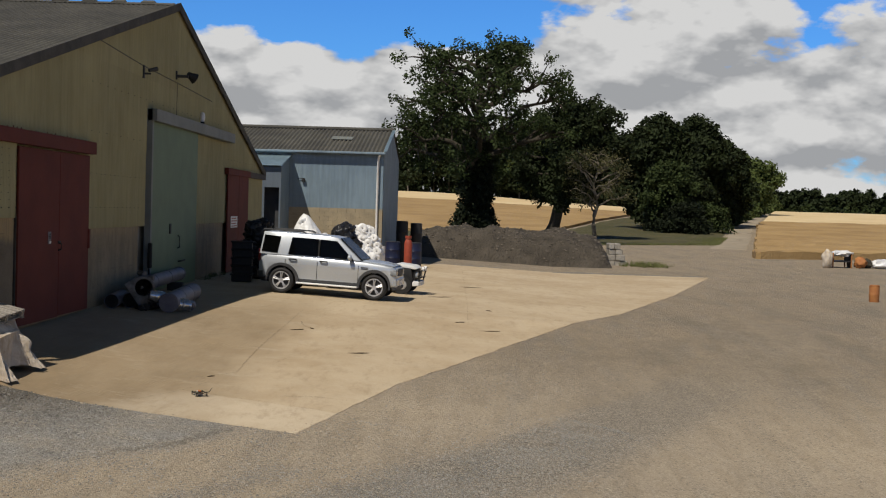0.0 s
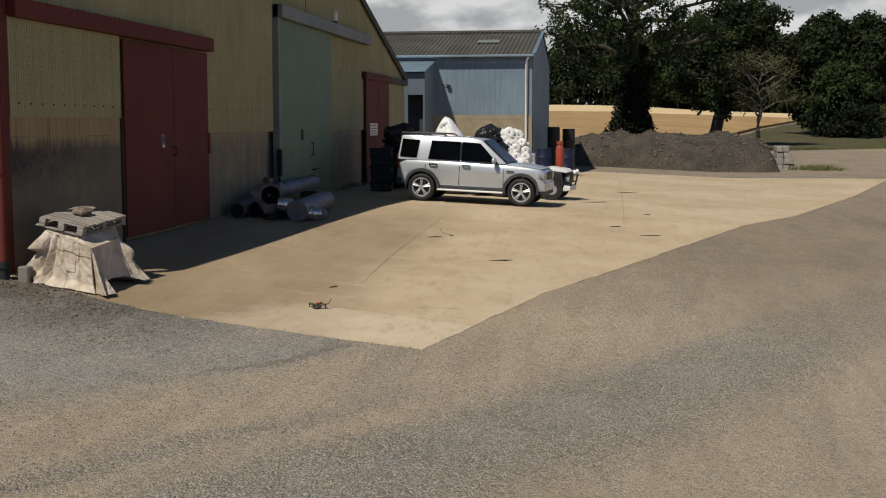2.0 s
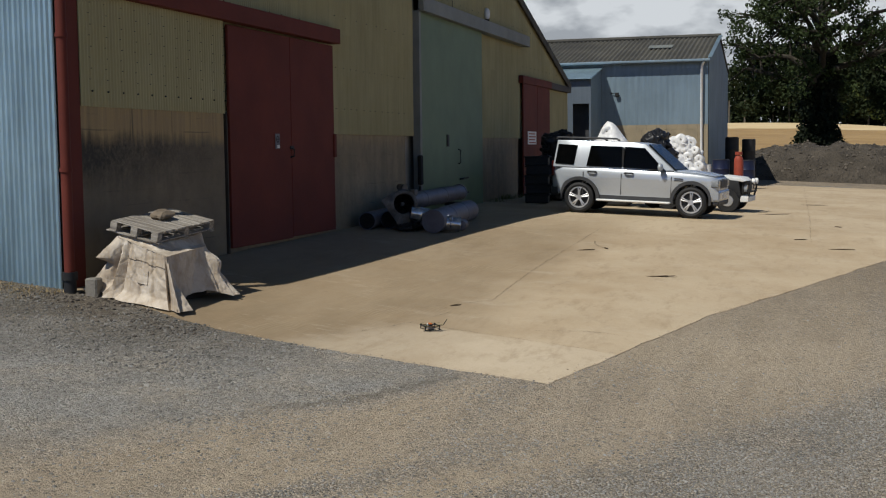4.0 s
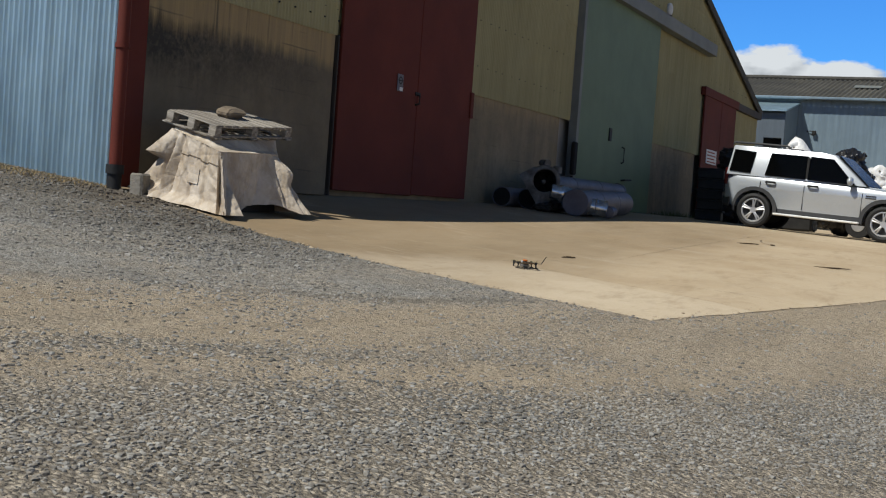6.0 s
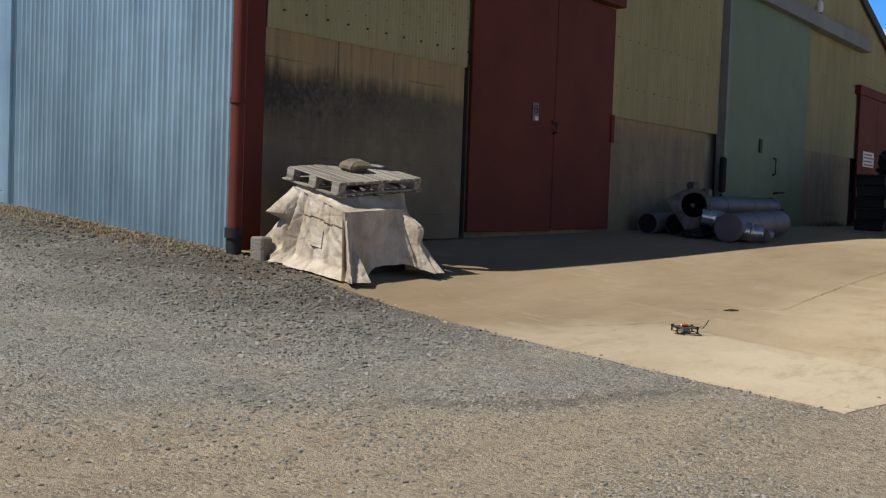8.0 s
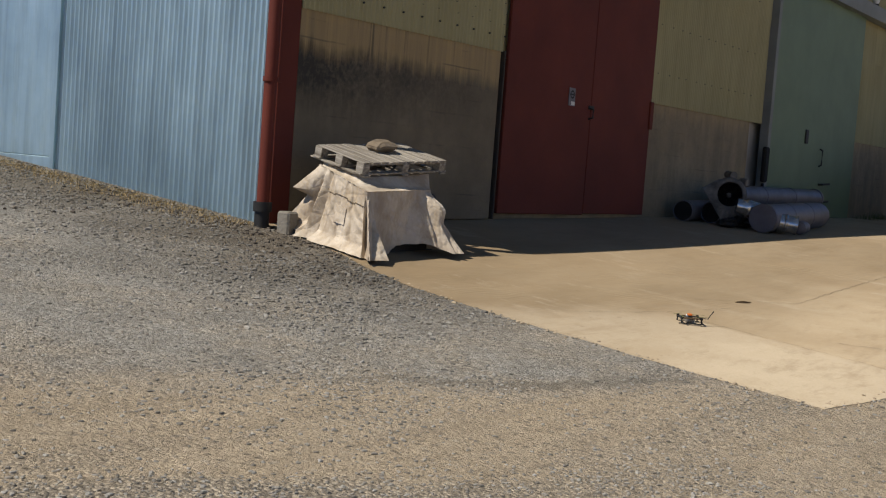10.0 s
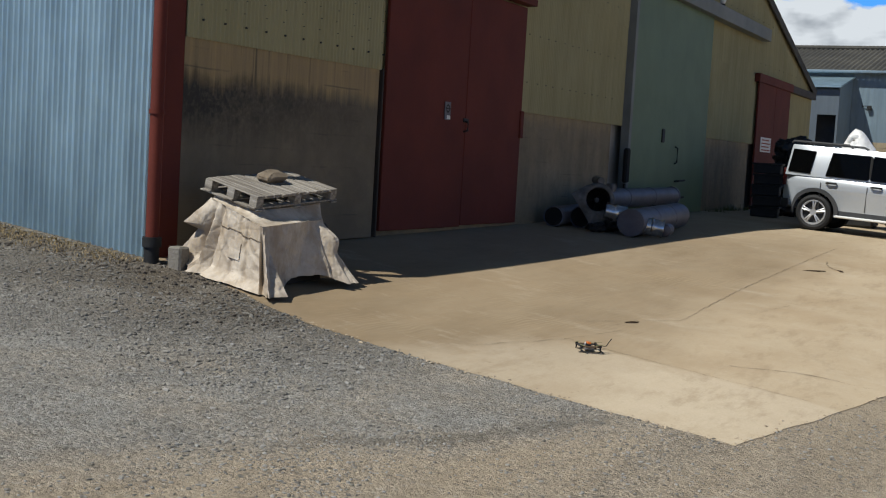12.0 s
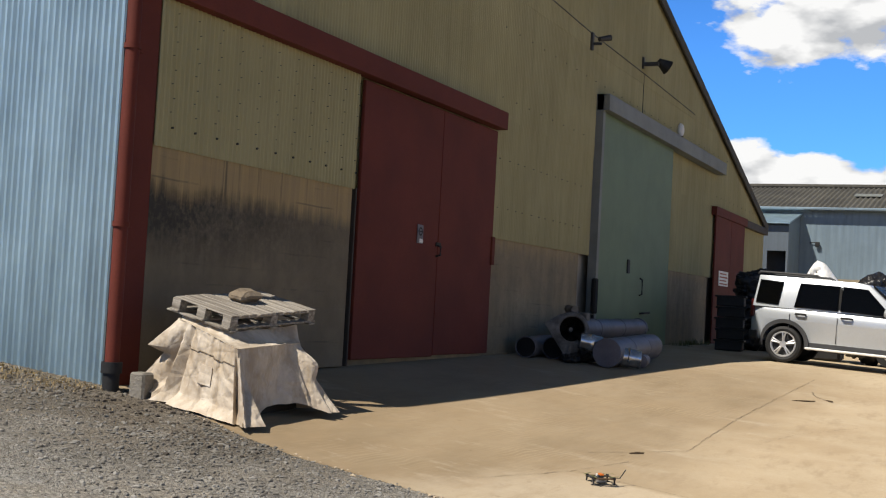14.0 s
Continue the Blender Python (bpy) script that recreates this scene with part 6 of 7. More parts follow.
def buggy():
    fwd = Vector((-0.12, -1.0, -0.05)).normalized()
    left = Vector((0, 0, 1)).cross(fwd).normalized()
    m = Matrix((fwd, left, fwd.cross(left))).transposed().to_4x4()
    g = thing("utility_buggy", "low white utility buggy with a dark bull bar", "buggy", Matrix.Translation((22.1, -6.05, terrain(22.1, -5.8) + 0.02)) @ m)
    for nm, poly, y0, y1, mk, lb in (
        ("tub", [(-1.2, 0.32), (-1.25, 0.85), (-0.2, 0.85), (0.0, 0.55), (0.35, 0.55), (0.5, 0.9), (1.05, 0.86), (1.15, 0.45), (1.0, 0.32)], -0.62, 0.62, "dark", "dark side of the tub"),
        ("bonnet", [(0.48, 0.90), (0.55, 0.99), (1.10, 0.95), (1.22, 0.86), (1.16, 0.84)], -0.60, 0.60, "white", "white front bonnet"),
        ("grille", [(1.13, 0.50), (1.13, 0.84), (1.20, 0.82), (1.20, 0.50)], -0.52, 0.52, "dark", "black front grille"),
        ("bumper", [(1.12, 0.28), (1.12, 0.46), (1.34, 0.44), (1.34, 0.30)], -0.60, 0.60, "white", "white front bumper"),
        ("seat", [(-0.65, 0.55), (-0.70, 1.10), (-0.58, 1.10), (-0.45, 0.70), (-0.05, 0.66), (-0.05, 0.56)], -0.5, 0.5, "dark", "black bench seat")):
        put(nm, prism(poly, y0, y1, 0.015), mk, g, lb, 35)
    b = bmesh.new()
    tube(b, [(1.3, -0.48, 0.34), (1.38, -0.48, 0.8), (1.38, 0.48, 0.8), (1.3, 0.48, 0.34)], 0.03, 8)
    tube(b, [(1.37, -0.48, 0.58), (1.37, 0.48, 0.58)], 0.025, 8)
    put("bull_bar", b, "dark", g, "black tubular bull bar", 60)
    for y in (-0.42, 0.42):
        b = bmesh.new()
        cyl(b, (1.18, y, 0.66), (1.27, y, 0.66), 0.10, 0.10, 16)
        put("headlight", b, "lamp", g, "round headlight")
        b = bmesh.new()
        cyl(b, (1.36, y * 0.6, 0.86), (1.44, y * 0.6, 0.86), 0.08, 0.08, 14)
        put("spotlight", b, "white", g, "white round spotlight")
        for x in (-0.85, 0.80):
            b = bmesh.new()
            s = 1 if y > 0 else -1
            cyl(b, (x, s * 0.52, 0.31), (x, s * 0.74, 0.31), 0.31, 0.31, 22)
            w = put("wheel", b, "dark", g, "black knobbly tyre", 40)
            b = bmesh.new()
            cyl(b, (x, s * 0.73, 0.31), (x, s * 0.755, 0.31), 0.17, 0.15, 18)
            put("rim", b, "alloy", w, "", 40)


buggy()


def crate_stack():
    for i in range(5):
        c = thing("black_crate", "black ribbed plastic crate in a stack", "crate", pose(21.45, -1.42, terrain(21.4, -1.4) + 0.03 + 0.27 * i, 0, 0, 8 + 5 * (i % 2)), "stacked black crates")
        b = bmesh.new()
        box(b, (-0.36, -0.33, 0.0), (0.36, 0.33, 0.235), 0.02)
        put("body", b, "dark", c)
        b = bmesh.new()
        box(b, (-0.40, -0.37, 0.215), (0.40, 0.37, 0.262), 0.012)
        put("rim", b, "dark", c)


crate_stack()


def drum(name, label, at, r, h, mat_key, ribs=2, lid=True, group=""):
    d = thing(name, label, "drum", pose(*at), group)
    n = 24
    prof = [(r * 0.96, 0.0), (r, 0.02)]
    for k in range(ribs):
        z = h * (k + 1) / (ribs + 1)
        prof += [(r, z - 0.03), (r * 1.04, z), (r, z + 0.03)]
    prof += [(r, h - 0.02), (r * 1.03, h - 0.01), (r * 1.03, h), (r * 0.96, h)]
    b = bmesh.new()
    rings = [[b.verts.new((q * math.cos(2 * math.pi * k / n), q * math.sin(2 * math.pi * k / n), z)) for k in range(n)] for q, z in prof]
    for p, s in zip(rings, rings[1:]):
        for k in range(n):
            b.faces.new((p[k], p[(k + 1) % n], s[(k + 1) % n], s[k]))
    b.faces.new(rings[0][::-1])
    b.faces.new(rings[-1])
    put("shell", b, mat_key, d, "", 30)
    if lid:
        b = bmesh.new()
        cyl(b, (0, 0, h - 0.015), (0, 0, h + 0.03), r * 0.9, r * 0.9, 20)
        put("lid", b, "trim" if mat_key != "rust" else "rust", d)
    return d


drum("blue_drum", "dark blue plastic drum by the shed", (39.6, -5.3, terrain(39, -5) + 0.03), 0.36, 1.15, "bluedrum")
drum("blue_drum", "dark blue plastic drum by the shed", (40.0, -6.3, terrain(39, -6) + 0.03), 0.36, 1.15, "bluedrum")
drum("white_canister", "white plastic canister by the drums", (37.5, -4.85, terrain(37, -4) + 0.03), 0.22, 0.95, "white", 1)
drum("black_drum", "tall black drum at the shed corner", (43.6, -5.5, terrain(44, -5) + 0.03), 0.30, 2.1, "dark", 3)
drum("black_drum", "tall black drum at the shed corner", (44.2, -6.2, terrain(44, -6) + 0.03), 0.30, 2.05, "dark", 3)


def gas_cylinder(x, y):
    g = thing("gas_cylinder", "orange-red gas cylinder standing upright", "gas cylinder", pose(x, y, terrain(x, y) + 0.04))
    b = bmesh.new()
    prof = [(0.17, 0.0), (0.19, 0.05), (0.19, 1.15), (0.165, 1.27), (0.12, 1.36), (0.06, 1.38)]
    n = 20
    rings = [[b.verts.new((q * math.cos(2 * math.pi * k / n), q * math.sin(2 * math.pi * k / n), z)) for k in range(n)] for q, z in prof]
    for p, s in zip(rings, rings[1:]):
        for k in range(n):
            b.faces.new((p[k], p[(k + 1) % n], s[(k + 1) % n], s[k]))
    b.faces.new(rings[0][::-1])
    b.faces.new(rings[-1])
    put("bottle", b, "orange", g, "", 40)
    b = bmesh.new()
    cyl(b, (0, 0, 1.36), (0, 0, 1.52), 0.05, 0.05, 10)
    cyl(b, (0, 0, 1.40), (0, 0, 1.53), 0.15, 0.15, 14, caps=False)
    put("valve", b, "orange", g)


gas_cylinder(38.3, -6.1)
drum("rusty_bin", "rust-orange metal bin standing on the gravel", (30.1, -25.2, terrain(30.1, -25.2) - 0.02), 0.20, 0.68, "rust", 1)

# dark trailer by the field, with sacks on and beside it
tr = thing("loaded_trailer", "small dark open-framed trailer with a white sheet on top", "trailer")
tz = terrain(66, -34)
b = bmesh.new()
box(b, (65.7, -35.25, tz + 0.42), (67.3, -34.0, tz + 0.52), 0.02)
put("bed", b, "dark", tr)
for y in (-35.25, -34.05):
    b = bmesh.new()
    box(b, (65.72, y, tz + 0.52), (67.28, y + 0.05, tz + 0.95), 0.01)
    put("side_board", b, "dark", tr)
for x in (65.70, 67.22):
    for y in (-35.28, -34.02):
        b = bmesh.new()
        box(b, (x, y, tz + 0.02), (x + 0.08, y + 0.08, tz + 1.05), 0.01)
        put("post", b, "rust", tr)
for y in (-35.33, -33.92):
    b = bmesh.new()
    cyl(b, (66.5, y - 0.09, tz + 0.34), (66.5, y + 0.09, tz + 0.34), 0.34, seg=18)
    put("wheel", b, "dark", tr)
b = bmesh.new()
blob(b, (66.3, -34.7, tz + 1.0), (0.75, 0.72, 0.22), 51, 0.4, 2.2)
put("sheet", b, "wrap", tr, "crumpled white sheet", 50)
for nm, lb, mk, c, s_ in (("sack", "tan sack leaning against the trailer", "tarp", (65.6, -33.55, 0.62), (0.35, 0.36, 0.66)), ("sack", "rust-brown sack beside the trailer", "rust", (66.2, -36.0, 0.42), (0.4, 0.42, 0.42)), ("sack", "dark brown sack beside the trailer", "bark", (66.6, -36.5, 0.34), (0.4, 0.45, 0.34)), ("sack", "white sack lying on the ground", "wrap", (66.5, -37.6, 0.33), (0.5, 0.75, 0.36)), ("sack", "white sack lying on the ground", "wrap", (67.3, -38.5, 0.30), (0.5, 0.7, 0.33))):
    b = bmesh.new()
    blob(b, (c[0], c[1], tz + c[2] - 0.02), s_, int(c[1] * -10), 0.35, 2.0, 3, -c[2] + 0.02)
    smooth(tagged(mesh_object(nm, b, M[mk]), lb, "sack"), 50)

# ---------- little quadcopter standing on the slab ----------
def quadcopter():
    x, y = 0.93, -4.56
    q = thing("quadcopter", "small dark quadcopter standing on the slab", "drone", pose(x, y, terrain(x, y) + 0.022, 0, 0, 35) @ Matrix.Diagonal((0.84, 0.84, 0.62, 1)))
    b = bmesh.new()
    box(b, (-0.075, -0.03, 0.07), (0.075, 0.03, 0.085), 0.004)
    box(b, (-0.06, -0.025, 0.10), (0.06, 0.025, 0.108), 0.003)
    put("frame_plate", b, "dark", q)
    b = bmesh.new()
    box(b, (-0.045, -0.02, 0.109), (0.045, 0.02, 0.135), 0.005)
    put("battery", b, "copper", q, "orange battery")
    b = bmesh.new()
    box(b, (0.06, -0.022, 0.072), (0.10, 0.022, 0.115), 0.006)
    put("onboard_camera", b, "white", q, "small pale camera")
    for sx in (-1, 1):
        for sy in (-1, 1):
            b = bmesh.new()
            tube(b, [(sx * 0.05, sy * 0.02, 0.078), (sx * 0.115, sy * 0.105, 0.08)], 0.009, 6)
            arm = put("arm", b, "trim", q)
            b = bmesh.new()
            cyl(b, (sx * 0.115, sy * 0.105, 0.07), (sx * 0.115, sy * 0.105, 0.105), 0.016, seg=10)
            put("motor", b, "dark", arm)
            b = bmesh.new()
            a = radians(40 + 70 * sx + 30 * sy)
            for s in (-1, 1):
                p = Vector((sx * 0.115, sy * 0.105, 0.11))
                e = Vector((math.cos(a), math.sin(a), 0)) * 0.075 * s
                t = Vector((-math.sin(a), math.cos(a), 0)) * 0.010
                extrude_poly(b, [p - t * 0.5, p + e - t, p + e + t, p + t * 0.5], (0, 0, 0.002))
            put("propeller", b, "weed", arm, "thin dull propeller")
            b = bmesh.new()
            tube(b, [(sx * 0.115, sy * 0.105, 0.075), (sx * 0.12, sy * 0.11, 0.004)], 0.009, 6)
            put("leg", b, "dark", arm)
    b = bmesh.new()
    tube(b, [(-0.02, -0.10, 0.085), (-0.03, -0.19, 0.08), (-0.04, -0.245, 0.20)], 0.006, 6)
    put("antenna", b, "dark", q)
    for sx in (-1, 1):
        b = bmesh.new()
        tube(b, [(sx * 0.12, -0.135, 0.008), (sx * 0.12, 0.135, 0.008)], 0.008, 6)
        put("skid", b, "dark", q)
        b = bmesh.new()
        box(b, (sx * 0.112 - 0.014, -0.11, 0.074), (sx * 0.112 + 0.014, 0.11, 0.094), 0.003)
        put("side_rail", b, "twig", q, "dark brown side rail")
    for sy in (-1, 1):
        b = bmesh.new()
        box(b, (-0.11, sy * 0.108 - 0.012, 0.076), (0.11, sy * 0.108 + 0.012, 0.092), 0.003)
        put("cross_rail", b, "dark", q)
    b = bmesh.new()
    box(b, (-0.05, -0.05, 0.022), (0.05, 0.05, 0.066), 0.008)
    put("payload_box", b, "steel", q, "grey box slung below the frame")


quadcopter()


# ---------- marks and cracks on the slab ----------
def crack_line(pts, w, mat_key="crack", seed=0):
    rnd = random.Random(seed)
    b = bmesh.new()
    prev = None
    for (x0, y0), (x1, y1) in zip(pts, pts[1:]):
        n = max(2, int(math.hypot(x1 - x0, y1 - y0) / 0.12))
        for i in range(n + 1):
            x, y = x0 + (x1 - x0) * i / n, y0 + (y1 - y0) * i / n
            d = Vector((x1 - x0, y1 - y0, 0)).normalized()
            o = Vector((-d.y, d.x, 0))
            j = rnd.uniform(-0.014, 0.014)
            ww = 0.42 * w * rnd.uniform(0.1, 1.1)
            p = Vector((x, y, 0)) + o * j
            a, c = p + o * ww, p - o * ww
            va = b.verts.new((a.x, a.y, terrain(a.x, a.y) + 0.0255))
            vc = b.verts.new((c.x, c.y, terrain(c.x, c.y) + 0.0255))
            if prev:
                b.faces.new((prev[0], prev[1], vc, va))
            prev = (va, vc)
    return b


def crack(pts, w, seed):
    ob = mesh_object("crack", crack_line(pts, w, "crack", seed), M["crack"])
    return tagged(ob, "fine dark crack across the concrete slab", "crack", "slab cracks", "structure")


crack([(2.3, -4.0), (3.4, -4.7), (6.2, -4.6), (10.1, -4.6), (13.4, -4.6)], 0.012, 1)
crack([(1.5, -5.75), (1.75, -6.3), (1.75, -6.95)], 0.016, 2)
crack([(13.1, -9.0), (20.0, -8.95), (27.0, -8.85), (45.0, -8.6)], 0.010, 3)
crack([(0.1, -3.75), (1.22, -4.21), (2.2, -4.45)], 0.010, 4)
crack([(1.25, -4.25), (0.70, -6.65)], 0.008, 6)
crack([(10.94, -4.87), (10.3, -5.0), (9.9, -5.27)], 0.030, 5)
crack([(4.6, -5.15), (6.05, -5.46), (7.56, -6.09)], 0.008, 7)


def debris(x, y, l, w, ang, i):
    b = bmesh.new()
    blob(b, (0, 0, 0.008), (l, w * 0.45, 0.010), 70 + i, 0.6, 3.0, 3, -0.008)
    ob = mesh_object("stick", b, M["twig"])
    ob.matrix_world = pose(x, y, terrain(x, y) + 0.022, 0, 0, ang)
    tagged(ob, "dark scrap of wood lying on the slab", "stick", "scraps on the slab")


for i, (x, y, l, w, ang) in enumerate(((6.85, -6.66, 0.22, 0.06, -70), (2.72, -4.37, 0.09, 0.018, -35), (9.45, -4.97, 0.16, 0.04, -55), (12.18, -9.57, 0.25, 0.05, -80), (13.38, -8.78, 0.15, 0.05, -60), (21.1, -7.97, 0.5, 0.08, -70), (27.5, -9.0, 0.45, 0.10, 80), (9.9, -5.27, 0.10, 0.05, 30), (17.0, -9.6, 0.15, 0.05, 30))):
    debris(x, y, l, w, ang, i)


# ---------- spoil heap with its end wall ----------
def bank_height(x, y):
    u = (x - 58.5) / 4.6
    v = (y + 11.2) / 6.4
    base = max(0.0, 1 - abs(u) ** 2.2) * max(0.0, 1 - abs(v) ** 18 if v < 0 else 1 - abs(v) ** 5)
    top = 2.1 + 0.35 * noise.noise(Vector((y * 0.45, 0, 1))) + 0.22 * noise.noise(Vector((y * 1.3, x * 0.6, 4)))
    z = base ** 0.75 * top + 0.22 * noise.noise(Vector((x * 0.9, y * 0.9, 2))) * base + 0.10 * noise.noise(Vector((x * 2.6, y * 2.6, 0))) + 0.05 * noise.noise(Vector((x * 6, y * 6, 0)))
    return terrain(x, y) - 0.12 + max(z, 0.0)


def spoil():
    xs = [53.5 + 0.25 * i for i in range(45)]
    ys = [-18.9 + 0.25 * j for j in range(58)]

    b = sheet(xs, ys, bank_height)
    ob = tagged(mesh_object("spoil_bank", b, M["spoil"]), "long bank of dark grey-brown soil and rubble", "soil bank", kind="stuff")
    smooth(ob, 50)


spoil()
ew = thing("end_wall", "broken pale stone wall end at the soil bank", "wall")
rnd = random.Random(8)
for k in range(4):
    y = -18.95 + 0.15 * k
    while y < -17.85:
        w = rnd.uniform(0.35, 0.6)
        b = bmesh.new()
        zz = terrain(59, -19) - 0.03 + 0.36 * k
        box(b, (58.4 + rnd.uniform(-0.06, 0.06), y + 0.012, zz), (60.2, y + w - 0.012, zz + 0.345), 0.03)
        put("stone_block", b, "palestone", ew)
        y += w
b = bmesh.new()
rnd = random.Random(19)
y = -21.4
while y < -5.0:
    l = rnd.uniform(0.7, 1.3)
    t0 = terrain(46, y)
    box(b, (46.0 + rnd.uniform(-0.05, 0.05), y, t0 - 0.1), (46.4 + rnd.uniform(-0.06, 0.06), y + l - 0.02, t0 + rnd.uniform(0.025, 0.085)), 0.02)
    y += l
tagged(mesh_object("kerb", b, M["block"]), "low worn concrete kerb at the slab's far edge", "kerb", kind="structure")


# ---------- fields, verge, track ----------
def strip(name, xs, lo, hi, lift, mat_key, label, cat, n=14, bump=0.0, skirt=0.0, cell=1.0, ragged=0.0):
    """A sheet of land between two lines. skirt: it stands up with a cut edge; ragged: its edges wander and sink away into the ground."""
    b = bmesh.new()
    rows = []
    for q, x in enumerate(xs):
        y0, y1 = lo(x), hi(x)
        if ragged:
            y0 += ragged * noise.noise(Vector((x * 0.3, 1.0, 0)))
            y1 += ragged * noise.noise(Vector((x * 0.3, 7.0, 0)))
        row = []
        for j in range(n + 1):
            y = y0 + (y1 - y0) * j / n
            z = terrain(x, y) + lift + bump * noise.noise(Vector((x * cell, y * cell, 0)))
            if ragged and (j in (0, n) or q in (0, len(xs) - 1)):
                z = terrain(x, y) - 0.10
            row.append(b.verts.new((x, y, z)))
        rows.append(row)
    for p, q in zip(rows, rows[1:]):
        for j in range(n):
            b.faces.new((p[j], q[j], q[j + 1], p[j + 1]))
    if skirt:
        r = bmesh.ops.extrude_edge_only(b, edges=[e for e in b.edges if e.is_boundary])
        for v in [g for g in r["geom"] if isinstance(g, bmesh.types.BMVert)]:
            v.co.z -= skirt
    bmesh.ops.recalc_face_normals(b, faces=b.faces)
    for f in b.faces:
        if f.normal.z < -0.5:
            f.normal_flip()
    ob = mesh_object(name, b, M[mat_key])
    if ragged:
        smooth(ob, 60)
    return tagged(ob, label, cat, kind="structure")


def steps(a, b, n, p=1.6):
    return [a + (b - a) * (i / n) ** p for i in range(n + 1)]


road_r = lambda x: -31.2 - (x - 78.0) * 0.234 if x < 200 else -59.75 - (x - 200) * 0.268
road_l = lambda x: -37.9 - (x - 126.0) * 0.239 if x < 200 else -55.6 - (x - 200) * 0.30
verge_edge = lambda x: (-18.5 - (x - 100.0) * 1.02) if x < 118 else road_l(x) - 0.6
strip("verge", steps(96, 152, 60, 1.0), verge_edge, lambda x: 60.0, 0.10, "grass", "dry green-brown grass verge behind the bank", "grass", 70, 0.10, cell=0.6, ragged=0.8)
strip("verge", steps(66, 97, 24, 1.0), lambda x: -17.0, lambda x: 40.0, 0.09, "grass", "rough grass behind the soil bank", "grass", 50, 0.10, cell=0.6, ragged=0.9)
strip("verge", steps(151, 420, 60, 1.2), lambda x: road_l(x) - 0.6, lambda x: road_l(x) + 24.0, 0.14, "grass", "dry grass verge beside the track", "grass", 16, 0.1, cell=0.5, ragged=0.5)
strip("track", steps(100, 430, 70, 1.2), lambda x: road_r(x) + 0.4, lambda x: road_l(x), 0.05, "track", "worn grey-brown farm track between hedge and field", "track", 10, 0.03, ragged=0.4)
strip("wheat_field", steps(140, 252, 40, 1.0), lambda x: road_l(x) + 24.0, lambda x: 190.0, 0.45, "wheat", "golden ripe wheat field behind the trees", "field", 40, 0.12, 0.6, 0.3)
strip("stubble_strip", steps(252, 345, 16, 1.0), lambda x: road_l(x) + 24.0, lambda x: 230.0, 0.30, "stubble", "pale straw-coloured strip of field", "field", 30, 0.1, 0.5, 0.3)
strip("wheat_field", steps(78.5, 219, 90, 1.4), lambda x: max(-31.0 - (x - 78.0) * 2.1, -330.0) if x < 190 else -330.0, lambda x: road_r(x) - 0.2 + 0.5 * noise.noise(Vector((x * 0.25, 0, 3))), 0.62, "wheat", "golden ripe wheat field beside the track", "field", 90, 0.22, 0.85, 0.8)
strip("stubble_strip", steps(219, 420, 26, 1.0), lambda x: -360.0, lambda x: road_r(x) - 0.4, 0.45, "stubble", "pale straw-coloured strip of field", "field", 40, 0.1, 0.5, 0.3)


# ---------- trees ----------
def leaf_mesh(name, clumps, size, per, rnd, mat_key, flat=0.75):
    """Many small leaf sprays scattered in clumps."""
    verts, faces = [], []
    for c, r in clumps:
        k = int(per * (r ** 2))
        for _ in range(max(k, 6)):
            d = Vector((rnd.gauss(0, 1), rnd.gauss(0, 1), rnd.gauss(0, 1) * flat))
            d = d.normalized() * r * (rnd.random() ** 0.45)
            p = c + d
            nrm = (d.normalized() * 0.6 + Vector((rnd.uniform(-1, 1), rnd.uniform(-1, 1), rnd.uniform(-0.3, 1.2)))).normalized()
            t = nrm.orthogonal().normalized()
            t.rotate(Matrix.Rotation(rnd.uniform(0, 6.28), 3, nrm))
            u = nrm.cross(t)
            s = size * rnd.uniform(0.55, 1.25)
            i = len(verts)
            verts += [p - t * s, p + u * s * 0.55, p + t * s, p - u * s * 0.55 + nrm * s * 0.25]
            faces.append((i, i + 1, i + 2, i + 3))
    me = bpy.data.meshes.new(name)
    me.from_pydata([tuple(v) for v in verts], [], faces)
    me.materials.append(M[mat_key])
    return me


